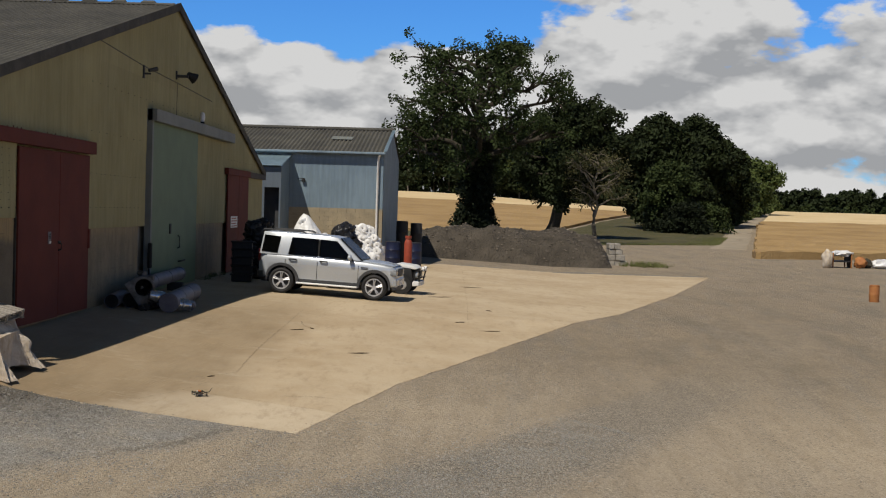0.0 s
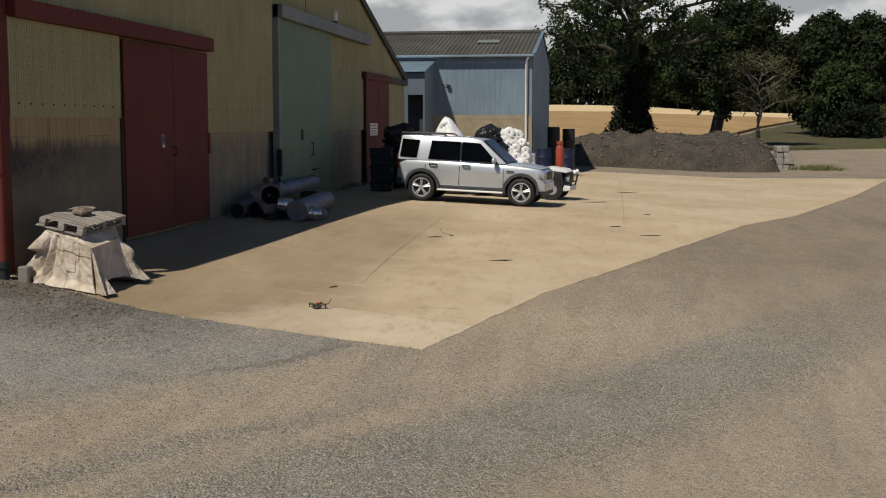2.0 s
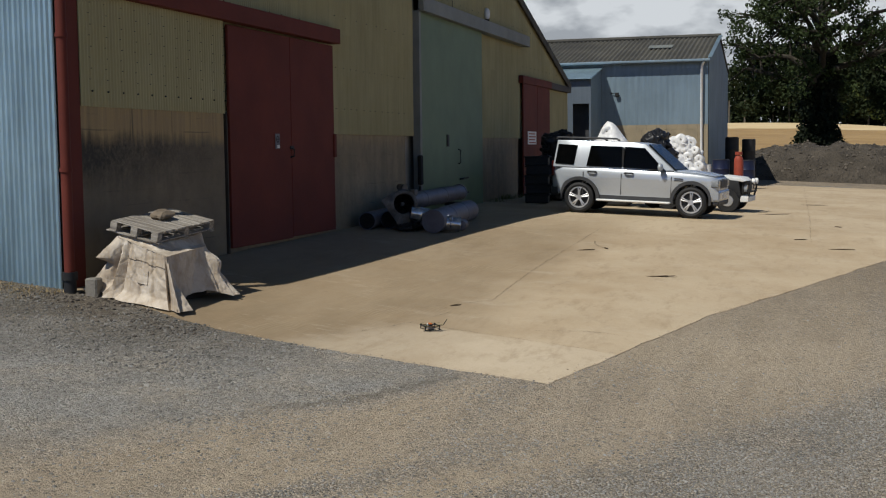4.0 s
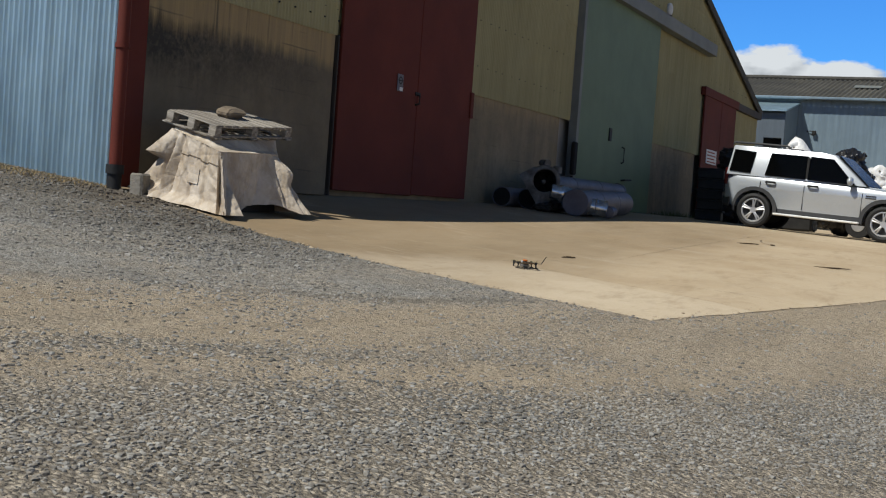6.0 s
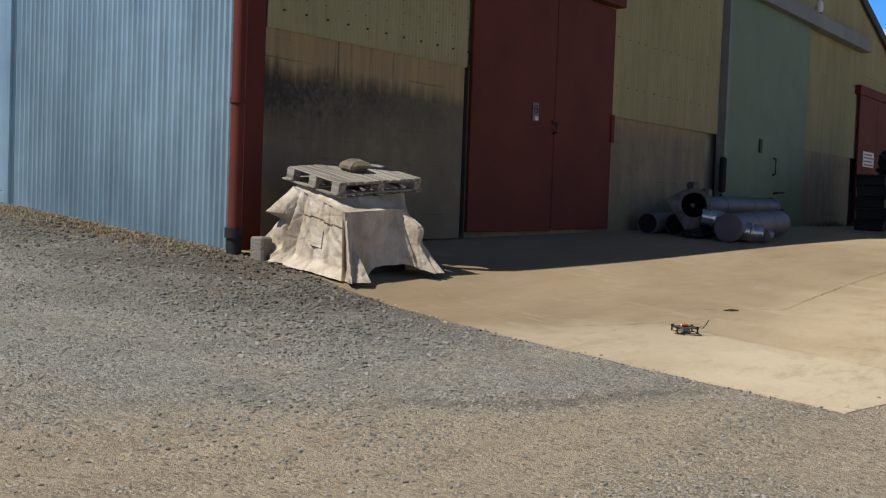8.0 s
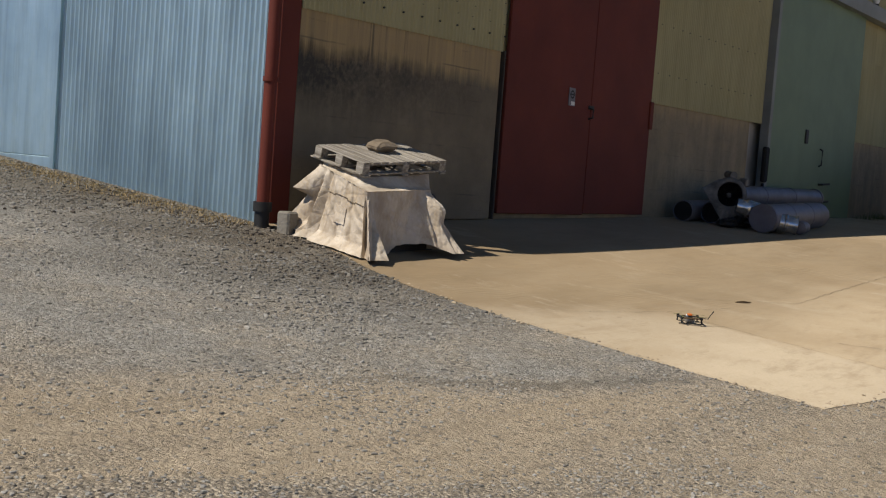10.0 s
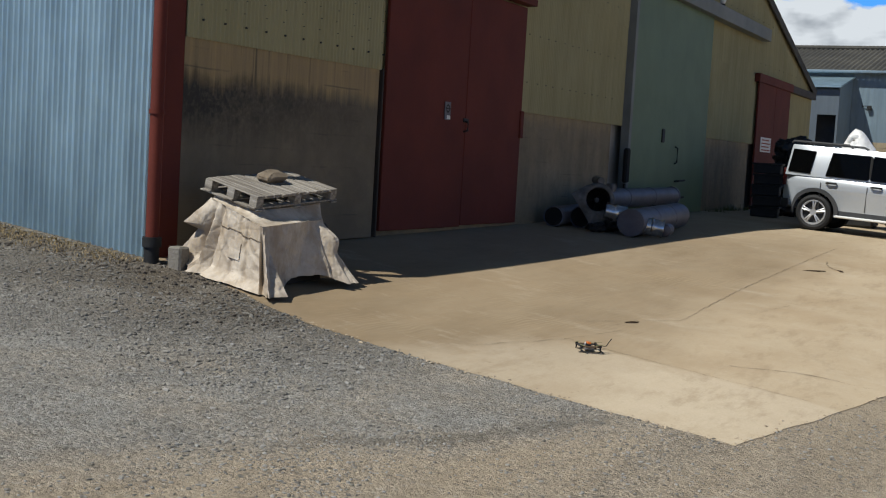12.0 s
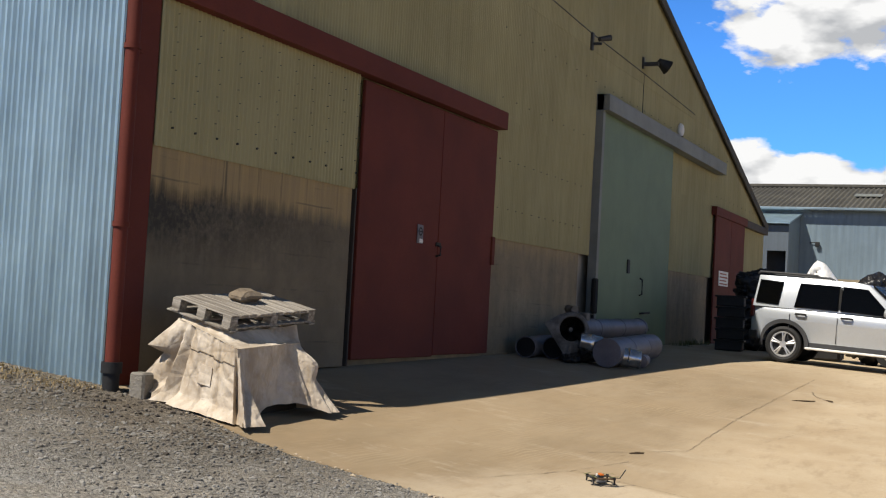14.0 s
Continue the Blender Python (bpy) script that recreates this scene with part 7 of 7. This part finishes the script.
def build_tree(name, label, x, y, height, radius, seed, mat_key, bark="bark", trunk_r=0.5, first=0.35, limbs=16, per=70, leaf=0.22, clump=1.2, subs=5, lean=(0, 0), ivy=0.0, up=0.5, fill=0):
    rnd = random.Random(seed)
    base = Vector((x, y, terrain(x, y) - 0.1))
    t = thing(name, label, "tree")
    bm = bmesh.new()
    n = 9
    sway = [min(1.0, i / 4) * 0.28 for i in range(n + 1)]
    spine = [base + Vector((lean[0] * (1 - (1 - i / n) ** 2) + sway[i] * math.sin(i * 1.3 + seed), lean[1] * (1 - (1 - i / n) ** 2) + sway[i] * math.cos(i * 1.7 + seed), height * 0.9 * i / n)) for i in range(n + 1)]
    tube(bm, spine, 1, 10, [trunk_r * (1.35 if i == 0 else 1) * (1 - 0.86 * (i / n) ** 1.15) + 0.03 for i in range(n + 1)])
    clumps = [(spine[-1], clump * 1.1), (spine[-2], clump)]
    for i in range(limbs):
        f = first + (0.97 - first) * (i + 0.5) / limbs
        a = i * 2.39996 + rnd.uniform(-0.5, 0.5)
        env = math.sin(math.pi * min(max((f - first * 0.55) / (1.02 - first * 0.55), 0.04), 0.97)) ** 0.65
        ln = radius * env * rnd.uniform(0.72, 1.12)
        k = f * n * 0.98
        p0 = spine[int(k)].lerp(spine[min(int(k) + 1, n)], k - int(k))
        d = Vector((math.cos(a), math.sin(a), 0))
        rise = ln * (up * rnd.uniform(0.5, 1.3))
        pts = [p0]
        for q in range(1, 6):
            g = q / 5
            w = Vector((rnd.uniform(-1, 1), rnd.uniform(-1, 1), rnd.uniform(-1, 1))) * ln * 0.06
            pts.append(p0 + d * ln * g + Vector((0, 0, rise * g ** 0.8)) + w)
        r0 = trunk_r * 0.50 * (1 - 0.6 * f)
        tube(bm, pts, 1, 6, [r0 * (1 - 0.75 * q / 5) + 0.03 for q in range(6)])
        clumps.append((pts[-1], clump * rnd.uniform(0.8, 1.15)))
        for s in range(subs):
            g = rnd.uniform(0.35, 1.0)
            q0 = pts[min(int(g * 5), 4)].lerp(pts[min(int(g * 5) + 1, 5)], g * 5 - int(g * 5) if g < 1 else 1.0)
            e = Vector((rnd.gauss(0, 1), rnd.gauss(0, 1), rnd.gauss(0.25, 0.7))).normalized()
            q1 = q0 + (e + d * 0.5) * radius * rnd.uniform(0.14, 0.30)
            tube(bm, [q0, (q0 + q1) / 2 + Vector((0, 0, 0.15)), q1], 1, 4, [r0 * 0.35 + 0.02, r0 * 0.22 + 0.015, 0.012])
            clumps.append((q1, clump * rnd.uniform(0.6, 1.05)))
    for _ in range(fill):
        f = rnd.uniform(first, 1.0)
        a = rnd.uniform(0, 6.28)
        env = math.sin(math.pi * min(max((f - first * 0.55) / (1.02 - first * 0.55), 0.04), 0.97)) ** 0.65
        rr = radius * env * rnd.uniform(0.2, 0.95)
        clumps.append((base + Vector((lean[0] * f + rr * math.cos(a), lean[1] * f + rr * math.sin(a), height * f)), clump * rnd.uniform(0.8, 1.2)))
    smooth(put("trunk", bm, bark, t), 60)
    crown = new("crown", leaf_mesh("crown", clumps, leaf, per, rnd, mat_key))
    crown.parent = t
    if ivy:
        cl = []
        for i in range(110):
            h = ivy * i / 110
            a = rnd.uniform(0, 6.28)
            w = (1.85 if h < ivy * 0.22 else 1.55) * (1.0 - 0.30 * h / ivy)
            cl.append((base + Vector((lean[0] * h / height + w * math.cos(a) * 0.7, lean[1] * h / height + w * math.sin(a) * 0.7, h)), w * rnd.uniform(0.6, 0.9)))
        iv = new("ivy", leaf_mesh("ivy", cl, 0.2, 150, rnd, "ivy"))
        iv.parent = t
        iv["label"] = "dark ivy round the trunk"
    return t


build_tree("oak", "tall airy oak with bare limbs and an ivy-clad trunk", 100.5, -9.4, 20.8, 8.6, 4, "oak", limbs=26, first=0.34, trunk_r=0.9, per=125, clump=0.95, subs=10, leaf=0.17, ivy=10.0, up=0.36, fill=22)
build_tree("field_tree", "dense dark round-crowned tree with a leaning trunk", 130.0, -18.6, 17.0, 6.3, 9, "darkleaf", limbs=24, first=0.27, trunk_r=0.75, per=85, clump=1.3, subs=6, leaf=0.26, lean=(0, -2.6), fill=60, up=0.30)
build_tree("young_tree", "thin half-bare young tree with sparse yellowing leaves", 106.0, -21.6, 10.2, 3.4, 15, "sparse", bark="palebark", limbs=18, first=0.36, trunk_r=0.22, per=40, clump=0.85, subs=6, leaf=0.12, up=0.55)
build_tree("field_tree", "dark leafy tree at the edge of the field", 176.0, -38.6, 17.0, 6.2, 21, "darkleaf", limbs=22, first=0.12, trunk_r=0.6, per=60, clump=1.9, subs=6, leaf=0.34, fill=90, up=0.25)
build_tree("field_tree", "dark leafy tree beside the farm track", 190.0, -46.4, 17.6, 6.6, 27, "darkleaf", limbs=22, first=0.12, trunk_r=0.6, per=60, clump=1.9, subs=6, leaf=0.34, fill=90, up=0.25)
build_tree("field_tree", "dark leafy tree beside the farm track", 200.0, -53.0, 15.0, 5.0, 33, "darkleaf", limbs=20, first=0.08, trunk_r=0.5, per=60, clump=1.9, subs=6, leaf=0.34, fill=80, up=0.25)
build_tree("field_tree", "mid green tree before the darker ones", 168.0, -38.6, 10.5, 3.6, 51, "hedge", limbs=16, first=0.14, trunk_r=0.3, per=60, clump=1.3, subs=5, leaf=0.28, fill=40, up=0.4)
build_tree("field_tree", "mid green tree seen between the nearer trunks", 300.0, -28.0, 15.0, 6.5, 57, "limeleaf", limbs=16, first=0.16, trunk_r=0.4, per=40, clump=2.2, subs=5, leaf=0.45, fill=50, up=0.3)
build_tree("field_tree", "lighter green tree further along the track", 262.0, -71.0, 13.0, 6.0, 45, "limeleaf", limbs=18, first=0.12, trunk_r=0.4, per=45, clump=2.0, subs=5, leaf=0.42, fill=60, up=0.3)


def bush(name, label, x, y, r, h, seed, mat_key, per=55, leaf=0.24, clump=1.2):
    rnd = random.Random(seed)
    cl = []
    base = Vector((x, y, terrain(x, y)))
    for _ in range(int(34 * r * r / 6)):
        a, f = rnd.uniform(0, 6.28), rnd.random()
        rr = r * math.sqrt(rnd.random()) * math.sqrt(max(1 - (f * 0.9) ** 2, 0.05))
        cl.append((base + Vector((rr * math.cos(a), rr * math.sin(a), 0.3 + (h - clump) * f)), clump * rnd.uniform(0.7, 1.1)))
    ob = thing(name, label, "bush")
    lf = new("foliage", leaf_mesh("foliage", cl, leaf, per, rnd, mat_key))
    lf.parent = ob
    b = bmesh.new()
    for k in range(5):
        a = k * 1.3
        tube(b, [base - Vector((0, 0, 0.2)), base + Vector((0.4 * r * math.cos(a), 0.4 * r * math.sin(a), h * 0.6))], 1, 5, [0.08, 0.03])
    put("stems", b, "bark", ob)


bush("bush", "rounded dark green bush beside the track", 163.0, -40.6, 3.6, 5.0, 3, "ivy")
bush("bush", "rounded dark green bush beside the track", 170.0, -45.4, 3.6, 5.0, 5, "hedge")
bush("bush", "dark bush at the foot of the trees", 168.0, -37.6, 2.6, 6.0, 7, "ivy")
for i in range(9):
    x = 205 + 17 * i
    bush("bush", "light green hedge bush along the track", x, road_l(x) + 2.5, 3.2, 4.2 + 0.8 * (i % 3), 11 + i, "limeleaf" if i > 1 else "hedge", 32, 0.36, 1.5)


def far_wood(name, label, pts, h, leaf, per, mat_key, seed):
    rnd = random.Random(seed)
    cl = []
    for x, y in pts:
        hh = h * rnd.uniform(0.6, 1.1)
        w = hh * rnd.uniform(0.30, 0.45)
        z = terrain(x, y)
        for _ in range(16):
            f = rnd.uniform(0.03, 1.0)
            a = rnd.uniform(0, 6.28)
            rr = w * rnd.uniform(0.1, 1.0) * math.sin(math.pi * min(0.95, 0.2 + 0.75 * f))
            cl.append((Vector((x + rr * math.cos(a), y + rr * math.sin(a), z + hh * f)), w * rnd.uniform(0.35, 0.6)))
    ob = new(name, leaf_mesh(name, cl, leaf, per, rnd, mat_key))
    return tagged(ob, label, "woodland", kind="stuff")


rnd = random.Random(77)
far_wood("woodland", "dark belt of trees behind the wheat field", [(352 + rnd.uniform(-6, 25), -75 + 1.7 * i + rnd.uniform(-2, 2)) for i in range(52)], 22, 0.75, 6.0, "darkleaf", 5)
far_wood("woodland", "lower belt of trees behind the shed", [(354 + rnd.uniform(-6, 25), 16 + 2.1 * i + rnd.uniform(-2, 2)) for i in range(86)], 12, 0.8, 5.0, "darkleaf", 15)
far_wood("woodland", "distant dark line of trees on the horizon", [(640 + rnd.uniform(-20, 60), -520 + 1.6 * i + rnd.uniform(-3, 3)) for i in range(270)], 13, 1.15, 9.0, "darkleaf", 6)
far_wood("hedgerow", "low dark hedge along the far field edge", [(440 + rnd.uniform(-4, 4), -300 + 4.0 * i + rnd.uniform(-1.5, 1.5)) for i in range(50)], 4.5, 0.7, 6.0, "hedge", 7)
# the dense inside of the horizon trees
b = bmesh.new()
ridge = []
for i in range(241):
    y = -560 + 2.2 * i
    top = 7.0 + 2.6 * noise.noise(Vector((y * 0.035, 0, 3))) + 1.6 * noise.noise(Vector((y * 0.13, 0, 5)))
    ridge.append([b.verts.new((x, y, terrain(x, y) + h)) for x, h in ((656, -1.0), (652, top * 0.55), (660, top), (672, top * 0.9), (680, -1.0))])
for p, q in zip(ridge, ridge[1:]):
    for k in range(4):
        b.faces.new((p[k], p[k + 1], q[k + 1], q[k]))
bmesh.ops.recalc_face_normals(b, faces=b.faces)
tagged(mesh_object("woodland", b, M["darkleaf"]), "dense inside of the distant line of trees", "woodland", kind="stuff")
b = bmesh.new()
for i in range(60):
    y = -50 + 4 * i + rnd.uniform(-2, 2)
    x = 350 + rnd.uniform(-4, 4)
    tube(b, [(x, y, terrain(x, y) - 0.3), (x, y, terrain(x, y) + 7)], 1, 5, [0.3, 0.2])
tagged(mesh_object("tree_stems", b, M["palebark"]), "pale stems of the woodland edge", "woodland", kind="stuff")


# ---------- dry grass and weeds ----------
def tufts(name, label, spots, h, mat_key, seed, blades=9):
    rnd = random.Random(seed)
    verts, faces = [], []
    for x, y in spots:
        z = terrain(x, y) - 0.03
        for _ in range(blades):
            a = rnd.uniform(0, 6.28)
            px, py = x + rnd.gauss(0, 0.05), y + rnd.gauss(0, 0.05)
            hh, w, ln = h * rnd.uniform(0.4, 1.2), 0.006 + 0.03 * h, h * rnd.uniform(0.2, 0.9)
            c, s = math.cos(a), math.sin(a)
            i = len(verts)
            verts += [(px - s * w, py + c * w, z), (px + s * w, py - c * w, z), (px + c * ln, py + s * ln, z + hh)]
            faces.append((i, i + 1, i + 2))
    me = bpy.data.meshes.new(name)
    me.from_pydata(verts, [], faces)
    me.materials.append(M[mat_key])
    return tagged(new(name, me), label, "grass", kind="stuff")


rnd = random.Random(5)
tufts("dry_grass", "dead straw-coloured grass along the metal wall", [(-0.12 - abs(rnd.gauss(0, 0.32)) - 0.06 * yy, yy) for yy in (rnd.uniform(-0.1, 9.5) for _ in range(2300))], 0.07, "straw", 6)
tufts("dry_grass", "thin dead grass on the gravel edge", [(-0.5 - rnd.random() * 1.6, rnd.uniform(-1.2, 9.0)) for _ in range(500)], 0.05, "straw", 16, 6)
tufts("weeds", "low weeds beside the broken wall end", [(58.3 + rnd.gauss(0, 0.8), -20.0 + rnd.gauss(0, 0.7)) for _ in range(150)], 0.36, "weed", 7)
tufts("weeds", "rough grass along the verge beside the track", [(x_, verge_edge(x_) + abs(rnd.gauss(0.5, 1.6))) for x_ in (rnd.uniform(97, 150) for _ in range(2600))], 0.30, "weed", 9, 5)
tufts("weeds", "weeds at the foot of the barn wall", [(rnd.uniform(20.5, 24.5), -0.10 - abs(rnd.gauss(0, 0.1))) for _ in range(26)], 0.2, "weed", 8)


# ---------- loose stones on the gravel ----------
def loose_stones():
    """Chippings: packed close in the belt, thinner on the dusty strips, coarser by the slab's end and the side wall."""
    rnd = random.Random(31)
    shapes = []
    for s in range(6):
        b = bmesh.new()
        blob(b, (0, 0, 0), (1.0, rnd.uniform(0.6, 0.9), rnd.uniform(0.35, 0.6)), 90 + s, 0.6, 1.8, 1)
        b.verts.ensure_lookup_table()
        shapes.append(([v.co.copy() for v in b.verts], [[v.index for v in f.verts] for f in b.faces]))
        b.free()
    verts, faces = [], []

    def lay(x, y, r):
        vs, fs = shapes[rnd.randrange(6)]
        a = rnd.uniform(0, 6.28)
        c, s = math.cos(a) * r, math.sin(a) * r
        z = rough_ground(x, y) + r * 0.15
        i = len(verts)
        verts.extend((x + v.x * c - v.y * s, y + v.x * s + v.y * c, z + r * v.z) for v in vs)
        faces.extend([i + k for k in f] for f in fs)

    def on_slab(x, y):
        return x > -1.12 and y > pad_edge(x) - 0.02 and x > pad_left(min(y, 0.0)) + 0.10 * rnd.random() ** 3

    for _ in range(26000):      # the belt and its lesser ridge
        w, l = rnd.gauss(-8.95, 0.45), rnd.uniform(-4.5, 7.5)
        if rnd.random() < 0.07:
            w, l = rnd.gauss(-7.42, 0.22), rnd.uniform(-4.5, 0.5)
        x, y = 0.47 * w + 0.883 * l, 0.883 * w - 0.47 * l
        if on_slab(x, y) or noise.noise(Vector((x * 1.3, y * 1.3, 8))) < rnd.uniform(-0.75, -0.1):
            continue
        lay(x, y, 0.007 + 0.011 * rnd.random() ** 2)
    for n_stone in range(96000):      # everywhere else
        x = rnd.uniform(-8.5, 0.4) if n_stone % 4 else rnd.uniform(-8.5, 12.0)
        y = rnd.uniform(-11.0, 5.0)
        if n_stone % 4 == 1:      # thick by the slab's end and the side wall
            x, y = -0.1 - 4.2 * rnd.random() ** 1.1, rnd.uniform(-5.0, 4.0)
        if on_slab(x, y):
            continue
        if noise.noise(Vector((x * 0.8, y * 0.8, 3))) < rnd.uniform(-0.5, 0.35):
            continue
        r = 0.005 + 0.016 * rnd.random() ** 3
        if -3.0 < x + 0.5 * math.sin(y * 1.3) and x < 0.6 and y > -4.0 + 0.9 * rnd.random():
            r *= 1.0 + 0.6 * rnd.random()
        lay(x, y, r)
    me = bpy.data.meshes.new("loose_stones")
    me.from_pydata(verts, [], faces)
    me.materials.append(M["chips"])
    tagged(new("loose_stones", me), "scattered grey gravel chippings", "gravel", kind="stuff")


cm = Mat("grey_chippings", 0.9)
dirt = cm.math("MULTIPLY", cm.math("MULTIPLY", cm.span(cm.axis(0), -3.6, -1.2), cm.span(cm.axis(1), -4.4, -2.2)), cm.noise(0.9, 6, 0.72, 0.22, 0.50, loc=(3.0, 8.0, 0.0)))
cm.colour(cm.mix(cm.math("MULTIPLY", dirt, 0.62), cm.mix(cm.math("POWER", cm.island(), 1.5), cm.mix(cm.noise(0.8, 4), (0.09, 0.086, 0.078), (0.19, 0.166, 0.134)), (0.31, 0.300, 0.275)), (0.085, 0.076, 0.062)))
M["chips"] = cm.m
loose_stones()


def rubble():
    """Stones and clods strewn over the soil bank."""
    rnd = random.Random(12)
    verts, faces = [], []
    b = bmesh.new()
    blob(b, (0, 0, 0), (1.0, 0.8, 0.6), 97, 0.5, 1.8, 1)
    b.verts.ensure_lookup_table()
    vs, fs = [v.co.copy() for v in b.verts], [[v.index for v in f.verts] for f in b.faces]
    b.free()
    for _ in range(2600):
        y, u = rnd.uniform(-17.2, -5.4), rnd.uniform(-0.98, 0.3)
        r = 0.02 + 0.10 * rnd.random() ** 5
        p = Vector((58.5 + 4.6 * u, y, bank_height(58.5 + 4.6 * u, y) + r * 0.2))
        a = rnd.uniform(0, 6.28)
        i = len(verts)
        verts += [(p.x + r * (v.x * math.cos(a) - v.y * math.sin(a)), p.y + r * (v.x * math.sin(a) + v.y * math.cos(a)), p.z + r * v.z) for v in vs]
        faces += [[i + k for k in f] for f in fs]
    me = bpy.data.meshes.new("rubble")
    me.from_pydata(verts, [], faces)
    me.materials.append(M["clods"])
    tagged(new("rubble", me), "stones and clods strewn over the soil bank", "rubble", kind="stuff")


cm = Mat("soil_clods", 0.95)
cm.colour(cm.mix(cm.island(), (0.040, 0.033, 0.026), (0.125, 0.105, 0.082)))
M["clods"] = cm.m
rubble()


def crumbs():
    """Broken bits of concrete along the slab's worn edges."""
    rnd = random.Random(44)
    b = bmesh.new()
    blob(b, (0, 0, 0), (1.0, 0.75, 0.5), 99, 0.5, 1.8, 1)
    b.verts.ensure_lookup_table()
    vs, fs = [v.co.copy() for v in b.verts], [[v.index for v in f.verts] for f in b.faces]
    b.free()
    verts, faces = [], []
    for k in range(700):
        if k % 2:
            y = rnd.uniform(-6.5, -0.6)
            x = pad_left(y) + rnd.gauss(0, 0.045) - 0.01
        else:
            x = -0.95 + 18 * rnd.random() ** 1.7
            y = pad_edge(x) + rnd.gauss(0, 0.05) - 0.01
        r = 0.004 + 0.016 * rnd.random() ** 4
        a = rnd.uniform(0, 6.28)
        z = terrain(x, y) + 0.018 + r * 0.15
        i = len(verts)
        verts += [(x + r * (v.x * math.cos(a) - v.y * math.sin(a)), y + r * (v.x * math.sin(a) + v.y * math.cos(a)), z + r * v.z) for v in vs]
        faces += [[i + q for q in f] for f in fs]
    me = bpy.data.meshes.new("crumbs")
    me.from_pydata(verts, [], faces)
    me.materials.append(M["crumb"])
    tagged(new("crumbs", me), "broken crumbs of buff concrete along the slab edge", "rubble", kind="stuff")


cm = Mat("concrete_crumbs", 0.9)
cm.colour(cm.mix(cm.island(), (0.24, 0.19, 0.13), (0.42, 0.34, 0.24)))
M["crumb"] = cm.m
crumbs()


def soil_lumps():
    """Dark clods and stones kicked up at the foot of the side wall and the slab's end."""
    rnd = random.Random(71)
    b = bmesh.new()
    blob(b, (0, 0, 0), (1.0, 0.8, 0.6), 103, 0.55, 1.8, 1)
    b.verts.ensure_lookup_table()
    vs, fs = [v.co.copy() for v in b.verts], [[v.index for v in f.verts] for f in b.faces]
    b.free()
    verts, faces = [], []
    for _ in range(3000):
        y = rnd.uniform(-2.5, 4.5)
        x = -0.15 - abs(rnd.gauss(0, 0.75))
        if y < -0.2:
            x = pad_left(y) - 0.05 - abs(rnd.gauss(0, 0.5))
        if noise.noise(Vector((x * 1.1, y * 1.1, 5))) < rnd.uniform(-0.4, 0.2):
            continue
        r = 0.007 + 0.024 * rnd.random() ** 4
        a = rnd.uniform(0, 6.28)
        z = rough_ground(x, y) + r * 0.25
        i = len(verts)
        verts += [(x + r * (v.x * math.cos(a) - v.y * math.sin(a)), y + r * (v.x * math.sin(a) + v.y * math.cos(a)), z + r * v.z) for v in vs]
        faces += [[i + q for q in f] for f in fs]
    me = bpy.data.meshes.new("soil_lumps")
    me.from_pydata(verts, [], faces)
    me.materials.append(M["clods"])
    tagged(new("soil_lumps", me), "dark soil clods and stones by the barn corner", "soil", kind="stuff")


soil_lumps()
